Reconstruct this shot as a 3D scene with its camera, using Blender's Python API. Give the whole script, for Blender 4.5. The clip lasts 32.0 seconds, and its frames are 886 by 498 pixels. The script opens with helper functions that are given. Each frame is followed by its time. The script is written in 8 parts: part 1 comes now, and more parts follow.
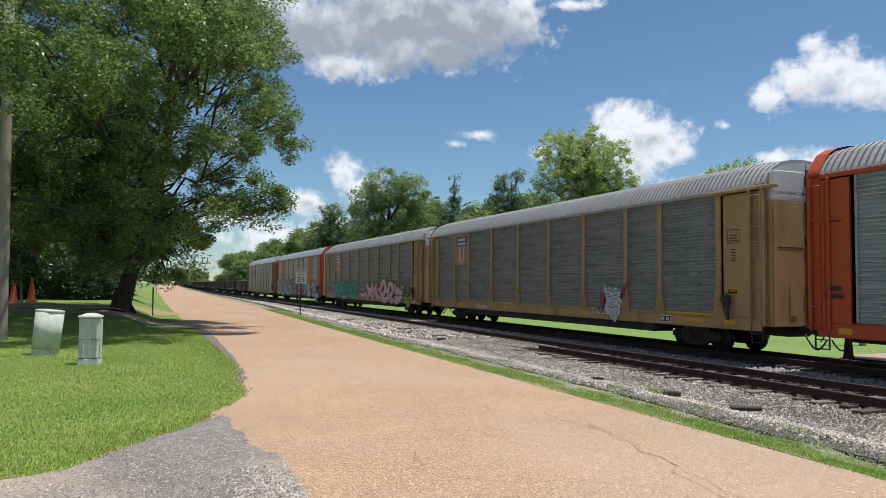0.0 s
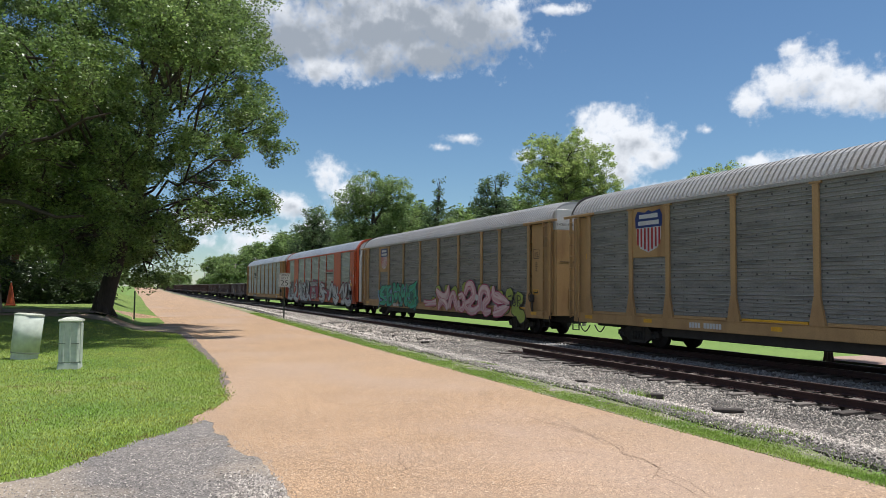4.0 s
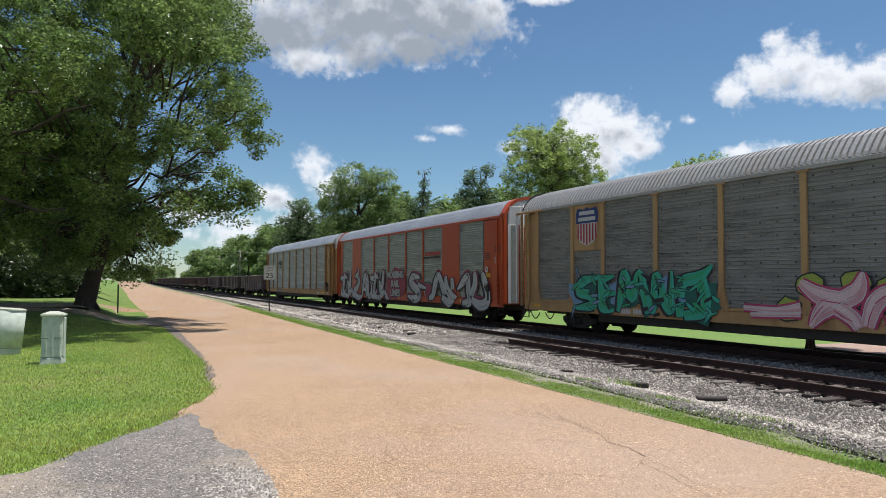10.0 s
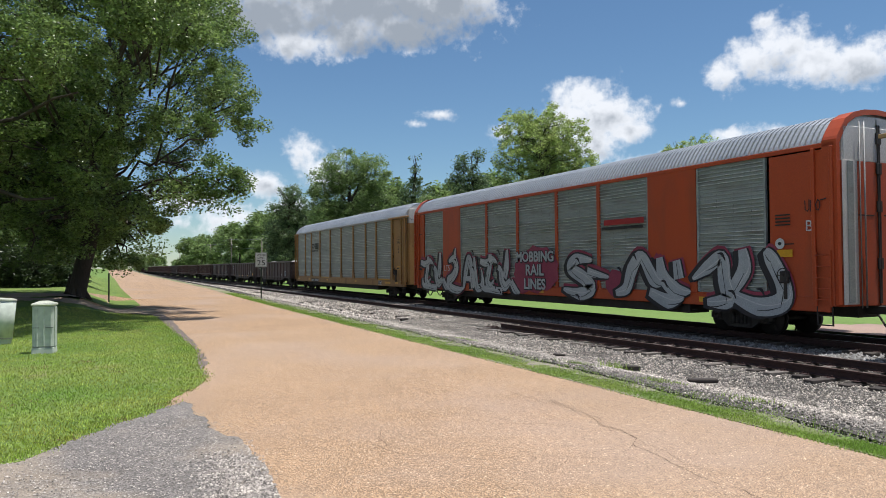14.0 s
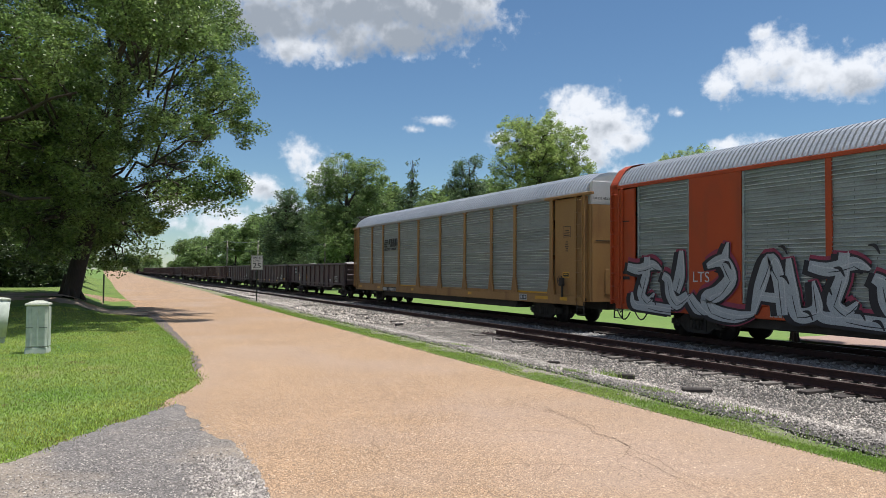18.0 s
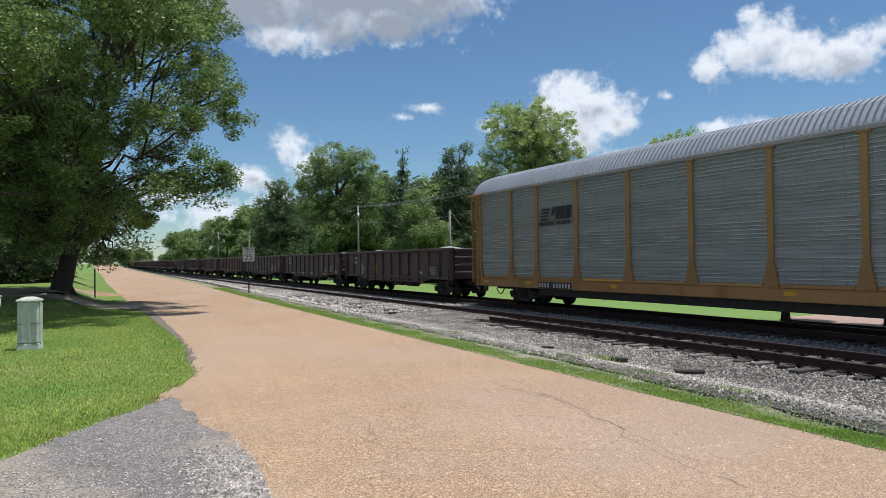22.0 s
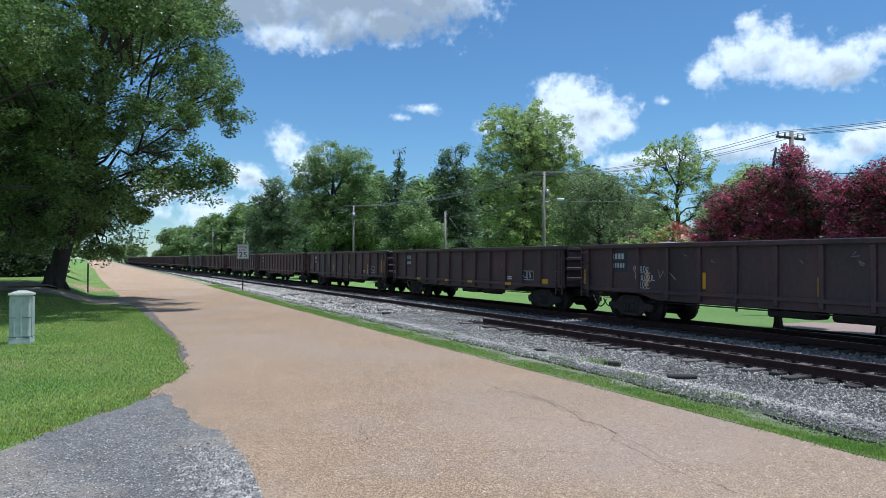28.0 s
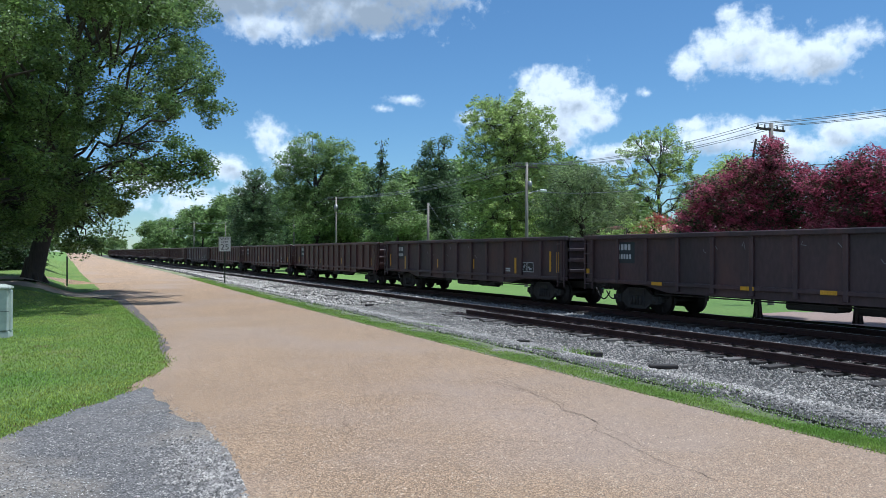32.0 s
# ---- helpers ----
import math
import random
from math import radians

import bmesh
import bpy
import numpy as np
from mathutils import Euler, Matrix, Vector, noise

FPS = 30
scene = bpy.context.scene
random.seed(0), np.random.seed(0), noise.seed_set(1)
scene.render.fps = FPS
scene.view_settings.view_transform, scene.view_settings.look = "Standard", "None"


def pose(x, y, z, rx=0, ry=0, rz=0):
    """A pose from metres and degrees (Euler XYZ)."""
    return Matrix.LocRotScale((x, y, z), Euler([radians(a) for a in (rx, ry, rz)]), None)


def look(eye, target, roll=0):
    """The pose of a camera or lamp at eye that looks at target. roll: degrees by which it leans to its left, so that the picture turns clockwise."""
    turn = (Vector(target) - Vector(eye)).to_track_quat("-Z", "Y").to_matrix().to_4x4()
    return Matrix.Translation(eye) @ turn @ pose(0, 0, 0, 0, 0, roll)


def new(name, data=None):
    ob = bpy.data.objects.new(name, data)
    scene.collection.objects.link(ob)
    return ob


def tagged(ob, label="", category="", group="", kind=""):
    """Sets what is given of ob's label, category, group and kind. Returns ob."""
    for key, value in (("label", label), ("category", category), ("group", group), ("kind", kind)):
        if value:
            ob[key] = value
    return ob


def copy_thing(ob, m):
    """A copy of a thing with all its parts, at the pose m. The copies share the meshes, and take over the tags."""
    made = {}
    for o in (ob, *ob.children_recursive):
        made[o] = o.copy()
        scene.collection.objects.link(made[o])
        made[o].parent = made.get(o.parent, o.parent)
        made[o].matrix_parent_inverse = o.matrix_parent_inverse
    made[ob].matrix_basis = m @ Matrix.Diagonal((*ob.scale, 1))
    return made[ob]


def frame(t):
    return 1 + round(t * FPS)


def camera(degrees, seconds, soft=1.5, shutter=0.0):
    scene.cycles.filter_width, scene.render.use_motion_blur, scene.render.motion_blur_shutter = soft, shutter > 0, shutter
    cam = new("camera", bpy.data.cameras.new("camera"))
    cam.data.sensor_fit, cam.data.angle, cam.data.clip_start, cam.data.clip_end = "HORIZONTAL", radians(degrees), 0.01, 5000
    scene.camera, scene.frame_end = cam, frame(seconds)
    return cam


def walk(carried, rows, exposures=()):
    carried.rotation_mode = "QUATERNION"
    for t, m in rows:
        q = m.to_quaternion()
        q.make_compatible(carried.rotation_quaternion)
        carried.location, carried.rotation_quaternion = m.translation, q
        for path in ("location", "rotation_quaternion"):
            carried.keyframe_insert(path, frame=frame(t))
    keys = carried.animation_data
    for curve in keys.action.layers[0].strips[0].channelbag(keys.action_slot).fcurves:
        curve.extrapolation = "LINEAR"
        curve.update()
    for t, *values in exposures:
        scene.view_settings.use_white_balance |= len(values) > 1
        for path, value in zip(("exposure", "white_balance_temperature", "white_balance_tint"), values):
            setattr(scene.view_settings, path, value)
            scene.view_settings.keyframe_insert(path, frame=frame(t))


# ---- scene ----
# ---- camera: hand-held from the roadside, turning slowly ----
cam = camera(62.2, 32.0, soft=0.5)
EYE = (0.0, 0.0, 1.65)
# seconds, heading to the left of +y, tilt up, roll (degrees)
TURNS = [
    (0, -22.26, 2.85, 0.55), (0.5, -22.43, 3.15, 0.56), (1, -22.34, 3.25, 0.35), (1.5, -22.27, 3.16, 0.25),
    (2, -22.48, 2.97, 0.47), (2.5, -22.74, 2.91, 0.70), (3, -23.03, 2.96, 0.94), (3.5, -23.29, 3.19, 0.96),
    (5.5, -23.78, 2.73, -1.16), (6, -23.93, 2.52, -0.89), (6.5, -23.94, 2.57, -0.88), (7, -23.92, 2.70, -0.77),
    (7.5, -23.77, 2.57, -0.65), (8, -23.74, 2.43, -0.58), (8.5, -23.97, 2.44, -0.41), (9, -24.11, 2.39, -0.14),
    (9.5, -24.37, 2.38, -0.11), (10, -24.61, 2.45, 0.10), (10.5, -24.76, 2.33, 0.32), (11, -24.87, 2.28, 0.26),
    (11.5, -24.99, 2.25, -0.07), (12, -25.10, 2.24, -0.08), (12.5, -25.23, 2.18, -0.23), (13, -25.29, 1.98, -0.47),
    (13.5, -25.26, 1.74, -0.52), (14, -25.25, 1.32, -0.46), (14.5, -25.11, 1.38, -0.68), (16.5, -25.37, 2.08, -0.06),
    (17, -25.26, 2.13, 0.38), (17.5, -25.32, 1.94, 0.51), (18, -25.54, 1.76, 0.39), (18.5, -25.91, 1.50, 0.51),
    (19, -26.18, 1.24, 0.46), (19.5, -26.11, 1.04, 0.07), (20, -26.06, 0.98, -0.17), (20.5, -25.91, 1.06, -0.34),
    (21, -25.86, 0.93, -0.55), (21.5, -25.98, 0.77, -0.69), (22, -26.17, 0.79, -0.79), (22.5, -26.26, 0.89, -0.66),
    (23, -26.16, 0.91, -0.68), (23.5, -26.06, 0.98, -0.50), (24, -26.08, 0.98, -0.49), (24.5, -26.20, 0.91, -0.48),
    (25, -26.41, 0.93, -0.41), (25.5, -26.58, 1.04, -0.24), (27.5, -26.51, 0.93, 0.10), (28, -26.57, 0.87, 0.23),
    (28.5, -26.66, 0.67, 0.24), (29, -26.70, 0.62, 0.20), (29.5, -26.84, 0.65, 0.21), (30, -27.08, 0.69, 0.08),
    (30.5, -27.25, 0.74, 0.11), (31, -27.50, 0.62, 0.09), (31.5, -27.70, 0.41, 0.14), (32, -27.89, 0.22, 0.03),
]


def aim(yaw, pitch, roll):
    """The camera's pose from its heading, tilt and roll."""
    ahead = Vector((-math.sin(radians(yaw)) * math.cos(radians(pitch)), math.cos(radians(yaw)) * math.cos(radians(pitch)), math.sin(radians(pitch))))
    return look(EYE, Vector(EYE) + ahead, roll)


# the phone turns the picture cooler as thin cloud drifts over
EXPOSURES = [(0.0, 0.30, 6280, 10), (18.0, 0.28, 6250, 10), (21.0, 0.21, 6200, 10), (22.0, 0.21, 6030, 9), (23.0, 0.23, 5700, 8), (24.0, 0.24, 5380, 6), (25.5, 0.31, 5300, 5), (28.0, 0.38, 5330, 5), (32.0, 0.38, 5380, 5)]
walk(cam, [(t, aim(a, b, c)) for t, a, b, c in TURNS], EXPOSURES)

# ---- sun, sky and clouds ----
SUN_ELEVATION, SUN_AZIMUTH = 75.0, 108.0  # azimuth clockwise from +y


def toward_sun():
    e, a = radians(SUN_ELEVATION), radians(SUN_AZIMUTH)
    return Vector((math.sin(a) * math.cos(e), math.cos(a) * math.cos(e), math.sin(e)))


sun = new("sun", bpy.data.lights.new("sun", "SUN"))
sun.data.energy, sun.data.angle, sun.data.color = 4.7, radians(0.55), (1.0, 0.955, 0.89)
sun.rotation_euler = toward_sun().to_track_quat("Z", "Y").to_euler()

# clouds as heading (clockwise from +y), height above the horizon, half width, half height, weight (degrees)
CLOUDS = [
    (19.2, 20.2, 8.2, 2.7, 1.0), (25.5, 19.8, 4.2, 2.2, 1.0), (12.2, 18.6, 4.6, 2.0, 1.0), (14.4, 16.6, 2.9, 0.9, 0.9), (8.7, 20.2, 3.4, 1.5, 1.0), (19.2, 23.9, 11.6, 2.8, 1.0), (28.4, 20.6, 1.8, 1.8, 0.9), (18.3, 17.5, 3.4, 1.2, 0.95), (22.6, 17.9, 3.2, 1.2, 0.95),
    (50.3, 15.2, 2.0, 1.4, 1.0), (52.6, 13.9, 2.0, 1.5, 1.0), (46.5, 13.6, 1.2, 1.1, 0.95), (48.5, 14.4, 1.8, 1.3, 0.95), (49.1, 16.9, 0.8, 0.5, 0.85), (55.0, 13.4, 2.2, 1.4, 1.0), (57.6, 14.4, 1.4, 0.8, 0.8),
    (36.4, 12.7, 2.3, 1.2, 1.0), (38.0, 11.4, 2.5, 1.6, 1.0), (35.4, 11.0, 2.0, 1.4, 1.0), (39.4, 9.9, 1.7, 0.9, 0.9), (33.0, 10.1, 2.2, 0.9, 0.9), (36.4, 9.3, 2.7, 1.2, 0.95), (30.0, 10.2, 1.0, 0.8, 0.8),
    (50.3, 8.4, 2.5, 1.1, 1.0), (47.6, 8.2, 2.1, 0.9, 0.95), (46.8, 9.3, 1.0, 0.5, 0.85), (56.1, 8.1, 1.3, 1.0, 0.95), (58.1, 8.4, 1.4, 1.0, 0.9), (43.6, 7.6, 2.4, 0.8, 0.9), (53.4, 7.2, 2.6, 1.0, 0.9), (40.4, 7.4, 2.2, 0.8, 0.85),
    (25.1, 11.7, 1.2, 0.42, 0.62), (23.3, 11.0, 0.7, 0.28, 0.58), (43.3, 11.8, 0.6, 0.3, 0.7), (14.5, 8.8, 1.5, 1.1, 0.85), (16.2, 7.4, 1.8, 1.2, 0.9), (11.6, 6.2, 1.7, 0.9, 0.85), (5.7, 4.9, 2.5, 0.8, 0.7), (32.3, 21.0, 1.7, 0.4, 0.75), (9.0, 3.6, 3.0, 1.2, 0.66), (13.4, 4.6, 2.0, 0.8, 0.66),
]


def make_world():
    world = bpy.data.worlds.new("sky")
    world.use_nodes = True
    scene.world = world
    nt = world.node_tree
    nt.nodes.clear()
    N, L = nt.nodes.new, nt.links.new

    def calc(op, a, b=0.0, c=0.0):
        n = N("ShaderNodeMath")
        n.operation = op
        for k, v in enumerate((a, b, c)):
            if isinstance(v, (int, float)):
                n.inputs[k].default_value = v
            else:
                L(v, n.inputs[k])
        return n.outputs[0]

    sky = N("ShaderNodeTexSky")
    sky.sky_type, sky.sun_disc = "NISHITA", False
    sky.sun_elevation, sky.sun_rotation = radians(SUN_ELEVATION), radians(SUN_AZIMUTH)
    sky.air_density, sky.dust_density, sky.ozone_density = 1.0, 0.1, 2.4
    coord = N("ShaderNodeTexCoord")
    split = N("ShaderNodeSeparateXYZ")
    L(coord.outputs["Generated"], split.inputs[0])
    deg = 180 / math.pi
    head = calc("MULTIPLY", calc("ARCTAN2", split.outputs[0], split.outputs[1]), deg)
    rise = calc("MULTIPLY", calc("ARCSINE", split.outputs[2]), deg)
    plane = N("ShaderNodeCombineXYZ")
    L(head, plane.inputs[0]), L(rise, plane.inputs[1])

    def fbm(scale, detail, rough, offset=0.0, up=0.0):
        n = N("ShaderNodeTexNoise")
        n.inputs["Scale"].default_value, n.inputs["Detail"].default_value, n.inputs["Roughness"].default_value = scale, detail, rough
        moved = N("ShaderNodeVectorMath")
        moved.operation = "ADD"
        moved.inputs[1].default_value = (offset, offset * 0.7 + up, offset * 0.3)
        L(plane.outputs[0], moved.inputs[0]), L(moved.outputs[0], n.inputs["Vector"])
        return n.outputs["Fac"]

    puff = fbm(0.42, 9, 0.60)
    wisp = fbm(1.3, 7, 0.6, 31.0)
    lift, soft_puff = fbm(0.38, 3, 0.5, 0.0, up=0.9), fbm(0.38, 3, 0.5)
    big = None
    total, hang = None, None
    for h, e, w, t, k in CLOUDS:
        dx = calc("DIVIDE", calc("SUBTRACT", head, h), w)
        dy = calc("DIVIDE", calc("SUBTRACT", rise, e), t)
        far = calc("SQRT", calc("ADD", calc("MULTIPLY", dx, dx), calc("MULTIPLY", dy, dy)))
        body = calc("MULTIPLY", calc("SUBTRACT", 1.5, far), k)
        big = body if big is None else calc("SMOOTH_MAX", big, body, 0.25)
        share = calc("POWER", calc("MAXIMUM", body, 0.0), 2.0)
        sag = calc("MULTIPLY", share, calc("SUBTRACT", 0.95 if w > 3.0 else 0.10, calc("MULTIPLY", dy, 0.55 if w > 3.0 else 0.7)))
        total = share if total is None else calc("ADD", total, share)
        hang = sag if hang is None else calc("ADD", hang, sag)
    # scattered clouds all round, outside the part of the sky above
    rest = calc("SUBTRACT", fbm(0.045, 6, 0.55, 7.0), 0.455)
    rest = calc("MULTIPLY", rest, calc("MULTIPLY", 6.0, calc("SMOOTH_MIN", 1.0, calc("MULTIPLY", calc("ABSOLUTE", calc("SUBTRACT", head, 32)), 0.012), 0.2)))
    aside = calc("GREATER_THAN", calc("ABSOLUTE", calc("SUBTRACT", head, 30)), 42)
    big = calc("MAXIMUM", big, calc("SUBTRACT", calc("MULTIPLY", rest, aside), calc("MULTIPLY", calc("SUBTRACT", 1.0, aside), 3.0)))
    edge = calc("ADD", calc("MULTIPLY", calc("SUBTRACT", puff, 0.5), 2.4), calc("MULTIPLY", calc("SUBTRACT", wisp, 0.5), 1.3))
    dense = calc("ADD", big, edge)
    cover = N("ShaderNodeMapRange")
    cover.interpolation_type = "SMOOTHSTEP"
    cover.inputs["From Min"].default_value, cover.inputs["From Max"].default_value = 0.02, 1.05
    L(dense, cover.inputs["Value"])
    shade = N("ShaderNodeMapRange")
    shade.interpolation_type = "SMOOTHSTEP"
    shade.inputs["From Min"].default_value, shade.inputs["From Max"].default_value = 0.15, 1.35
    low = calc("DIVIDE", hang, calc("ADD", total, 0.05))
    lumps = calc("MULTIPLY", calc("SUBTRACT", lift, soft_puff), 1.5)
    depth = calc("MULTIPLY", calc("SUBTRACT", calc("MINIMUM", dense, 1.6), 0.6), 0.45)
    L(calc("ADD", calc("ADD", low, depth), calc("ADD", lumps, calc("MULTIPLY", calc("SUBTRACT", puff, 0.5), 0.5))), shade.inputs["Value"])
    tone = N("ShaderNodeMix")
    tone.data_type = "RGBA"
    tone.inputs["A"].default_value, tone.inputs["B"].default_value = (0.76, 0.77, 0.79, 1), (0.30, 0.33, 0.37, 1)
    L(shade.outputs[0], tone.inputs["Factor"])
    dim = N("ShaderNodeVectorMath")
    dim.operation = "SCALE"
    dim.inputs["Scale"].default_value = 0.074
    deep = N("ShaderNodeVectorMath")
    deep.operation = "MULTIPLY"
    deep.inputs[1].default_value = (0.86, 1.0, 1.06)
    L(sky.outputs[0], deep.inputs[0]), L(deep.outputs[0], dim.inputs[0])
    mix = N("ShaderNodeMix")
    mix.data_type = "RGBA"
    L(calc("MULTIPLY", cover.outputs[0], 0.97), mix.inputs["Factor"]), L(dim.outputs[0], mix.inputs["A"]), L(tone.outputs["Result"], mix.inputs["B"])
    back, out = N("ShaderNodeBackground"), N("ShaderNodeOutputWorld")
    L(mix.outputs["Result"], back.inputs[0]), L(back.outputs[0], out.inputs[0])


make_world()

# ---- materials ----
MATS = {}


def material(name, a, b=None, rough=0.8, metal=0.0, scale=4.0, fine=60.0, bump=0.2, spread=0.0, grime=None, grime_scale=0.8, grime_at=(0.55, 0.75), stretch=(1, 1, 1), through_light=0.0, thick=0.01, pebble=None):
    """A surface with two colours mixed by coarse and fine noise, an optional third for stains, and fine relief."""
    if name in MATS:
        return MATS[name]
    m = bpy.data.materials.new(name)
    m.use_nodes = True
    nt = m.node_tree
    N, L = nt.nodes.new, nt.links.new
    bsdf = nt.nodes["Principled BSDF"]
    b = b or [c * 0.75 for c in a]
    coord, fit = N("ShaderNodeTexCoord"), N("ShaderNodeMapping")
    fit.inputs["Scale"].default_value = stretch
    L(coord.outputs["Object"], fit.inputs[0])

    def noise_at(s, detail=4, off=0.0):
        n = N("ShaderNodeTexNoise")
        n.inputs["Scale"].default_value, n.inputs["Detail"].default_value = s, detail
        fit2 = fit
        if off:
            fit2 = N("ShaderNodeMapping")
            fit2.inputs["Location"].default_value = (off, off, off)
            L(fit.outputs[0], fit2.inputs[0])
        L(fit2.outputs[0], n.inputs["Vector"])
        return n.outputs["Fac"]

    def ramp(value, lo, hi):
        n = N("ShaderNodeMapRange")
        n.inputs["From Min"].default_value, n.inputs["From Max"].default_value = lo, hi
        L(value, n.inputs["Value"])
        return n.outputs[0]

    def blend(f, x, y, mode="MIX"):
        n = N("ShaderNodeMix")
        n.data_type, n.blend_type = "RGBA", mode
        if isinstance(f, float):
            n.inputs["Factor"].default_value = f
        else:
            L(f, n.inputs["Factor"])
        for key, v in (("A", x), ("B", y)):
            if isinstance(v, (tuple, list)):
                n.inputs[key].default_value = (*v[:3], 1)
            else:
                L(v, n.inputs[key])
        return n.outputs["Result"]

    coarse, grain = noise_at(scale, 5), noise_at(fine, 3)
    col = blend(ramp(coarse, 0.3, 0.7), a, b)
    col = blend(ramp(grain, 0.25, 0.75), col, blend(0.35, col, (0, 0, 0)))
    if pebble:
        cells = N("ShaderNodeTexVoronoi")
        cells.inputs["Scale"].default_value = pebble[0]
        L(fit.outputs[0], cells.inputs["Vector"])
        one = N("ShaderNodeSeparateColor")
        L(cells.outputs["Color"], one.inputs[0])
        tint = ramp(one.outputs[0], 0, 1)
        tint.node.inputs["To Min"].default_value, tint.node.inputs["To Max"].default_value = 1 - pebble[1], 1 + pebble[1]
        gap = ramp(cells.outputs["Distance"], 0.35, 0.75)
        gap.node.inputs["To Min"].default_value, gap.node.inputs["To Max"].default_value = 1.06, 1 - pebble[2]
        speck = N("ShaderNodeMath")
        speck.operation = "MULTIPLY"
        L(tint, speck.inputs[0]), L(gap, speck.inputs[1])
        grit = N("ShaderNodeHueSaturation")
        L(col, grit.inputs["Color"]), L(speck.outputs[0], grit.inputs["Value"])
        col = grit.outputs[0]
    if spread:
        info = N("ShaderNodeObjectInfo")
        geo = N("ShaderNodeNewGeometry")
        both = N("ShaderNodeMath")
        both.operation = "ADD"
        L(info.outputs["Random"], both.inputs[0]), L(geo.outputs["Random Per Island"], both.inputs[1])
        wrap = N("ShaderNodeMath")
        wrap.operation = "FRACT"
        L(both.outputs[0], wrap.inputs[0])
        hsv = N("ShaderNodeHueSaturation")
        L(ramp(wrap.outputs[0], 0, 1), hsv.inputs["Value"])
        n = hsv.inputs["Value"].links[0].from_node
        n.inputs["To Min"].default_value, n.inputs["To Max"].default_value = 1 - spread, 1 + spread
        L(col, hsv.inputs["Color"])
        col = hsv.outputs[0]
    if grime:
        col = blend(ramp(noise_at(grime_scale, 6, 5.0), *grime_at), col, grime)
    L(col, bsdf.inputs["Base Color"])
    bsdf.inputs["Roughness"].default_value, bsdf.inputs["Metallic"].default_value = rough, metal
    if bump:
        bp = N("ShaderNodeBump")
        bp.inputs["Strength"].default_value, bp.inputs["Distance"].default_value = bump, thick
        L(grain, bp.inputs["Height"]), L(bp.outputs[0], bsdf.inputs["Normal"])
    if through_light:
        glow, both = N("ShaderNodeBsdfTranslucent"), N("ShaderNodeMixShader")
        both.inputs[0].default_value = through_light
        L(col, glow.inputs[0]), L(bsdf.outputs[0], both.inputs[1]), L(glow.outputs[0], both.inputs[2])
        L(both.outputs[0], nt.nodes["Material Output"].inputs[0])
    MATS[name] = m
    return m


ROAD = material("red_gravel_asphalt", (0.565, 0.365, 0.212), (0.485, 0.315, 0.188), rough=0.9, scale=0.6, fine=70, pebble=(110, 0.55, 0.6), bump=0.8, thick=0.012, grime=(0.36, 0.265, 0.205), grime_scale=0.35, grime_at=(0.45, 0.8))
DRIVE = material("grey_gravel", (0.30, 0.27, 0.245), (0.19, 0.172, 0.16), rough=0.95, scale=1.4, fine=45, pebble=(60, 0.4, 0.5), bump=0.9, thick=0.012, grime=(0.38, 0.30, 0.215), grime_scale=0.9, grime_at=(0.45, 0.75))
TAR = material("dark_tar_edge", (0.17, 0.14, 0.125), (0.25, 0.19, 0.155), rough=0.9, scale=1.2, fine=40, pebble=(70, 0.4, 0.5), bump=0.6)
LAWN = material("mown_lawn", (0.11, 0.205, 0.03), (0.23, 0.30, 0.06), rough=0.95, scale=0.5, fine=30, pebble=(38, 0.35, 0.3), bump=0.8, thick=0.03, grime=(0.24, 0.21, 0.09), grime_scale=0.9, grime_at=(0.58, 0.8))
FIELD = material("far_lawn", (0.135, 0.235, 0.04), (0.17, 0.26, 0.055), rough=0.95, scale=0.15, fine=8, bump=0.5)
BALLAST = material("ballast_bed", (0.14, 0.123, 0.106), (0.075, 0.067, 0.058), rough=0.95, scale=1.0, fine=16, pebble=(22, 0.5, 0.5), bump=1.0, thick=0.05)
STONE = material("ballast_stone", (0.66, 0.59, 0.515), (0.30, 0.265, 0.23), rough=0.9, scale=5, fine=40, bump=0.3, spread=0.75, grime=(0.20, 0.178, 0.157), grime_scale=0.55, grime_at=(0.50, 0.72))
VERGE = material("weedy_verge", (0.20, 0.21, 0.085), (0.14, 0.19, 0.05), rough=0.95, scale=1.6, fine=30, bump=0.8, thick=0.03, grime=(0.30, 0.26, 0.20), grime_scale=1.3, grime_at=(0.45, 0.65))
# darker than the other stones, to hold the train's shade
SHADED_STONE = material("shaded_ballast_stone", (0.29, 0.28, 0.27), (0.17, 0.165, 0.16), rough=0.9, scale=3, fine=40, bump=0.3, spread=0.45)
DIRT = material("bare_dirt", (0.46, 0.36, 0.27), (0.32, 0.25, 0.185), rough=0.95, scale=0.8, fine=25, bump=0.6, grime=(0.12, 0.16, 0.04), grime_scale=0.7)
RAIL = material("rusty_rail", (0.065, 0.028, 0.024), (0.04, 0.02, 0.018), rough=0.75, metal=0.2, scale=5, fine=60, bump=0.2)
RAIL_TOP = material("worn_rail_head", (0.24, 0.17, 0.14), (0.14, 0.09, 0.075), rough=0.4, metal=0.6, scale=4, fine=50, bump=0.05)
TIE = material("weathered_tie", (0.05, 0.042, 0.038), (0.085, 0.07, 0.06), rough=0.95, scale=3, fine=30, bump=0.6, stretch=(1, 4, 4), spread=0.25)
BARK = material("tree_bark", (0.075, 0.058, 0.045), (0.045, 0.036, 0.03), rough=0.95, scale=3, fine=18, bump=0.9, thick=0.04, stretch=(1, 1, 0.3))


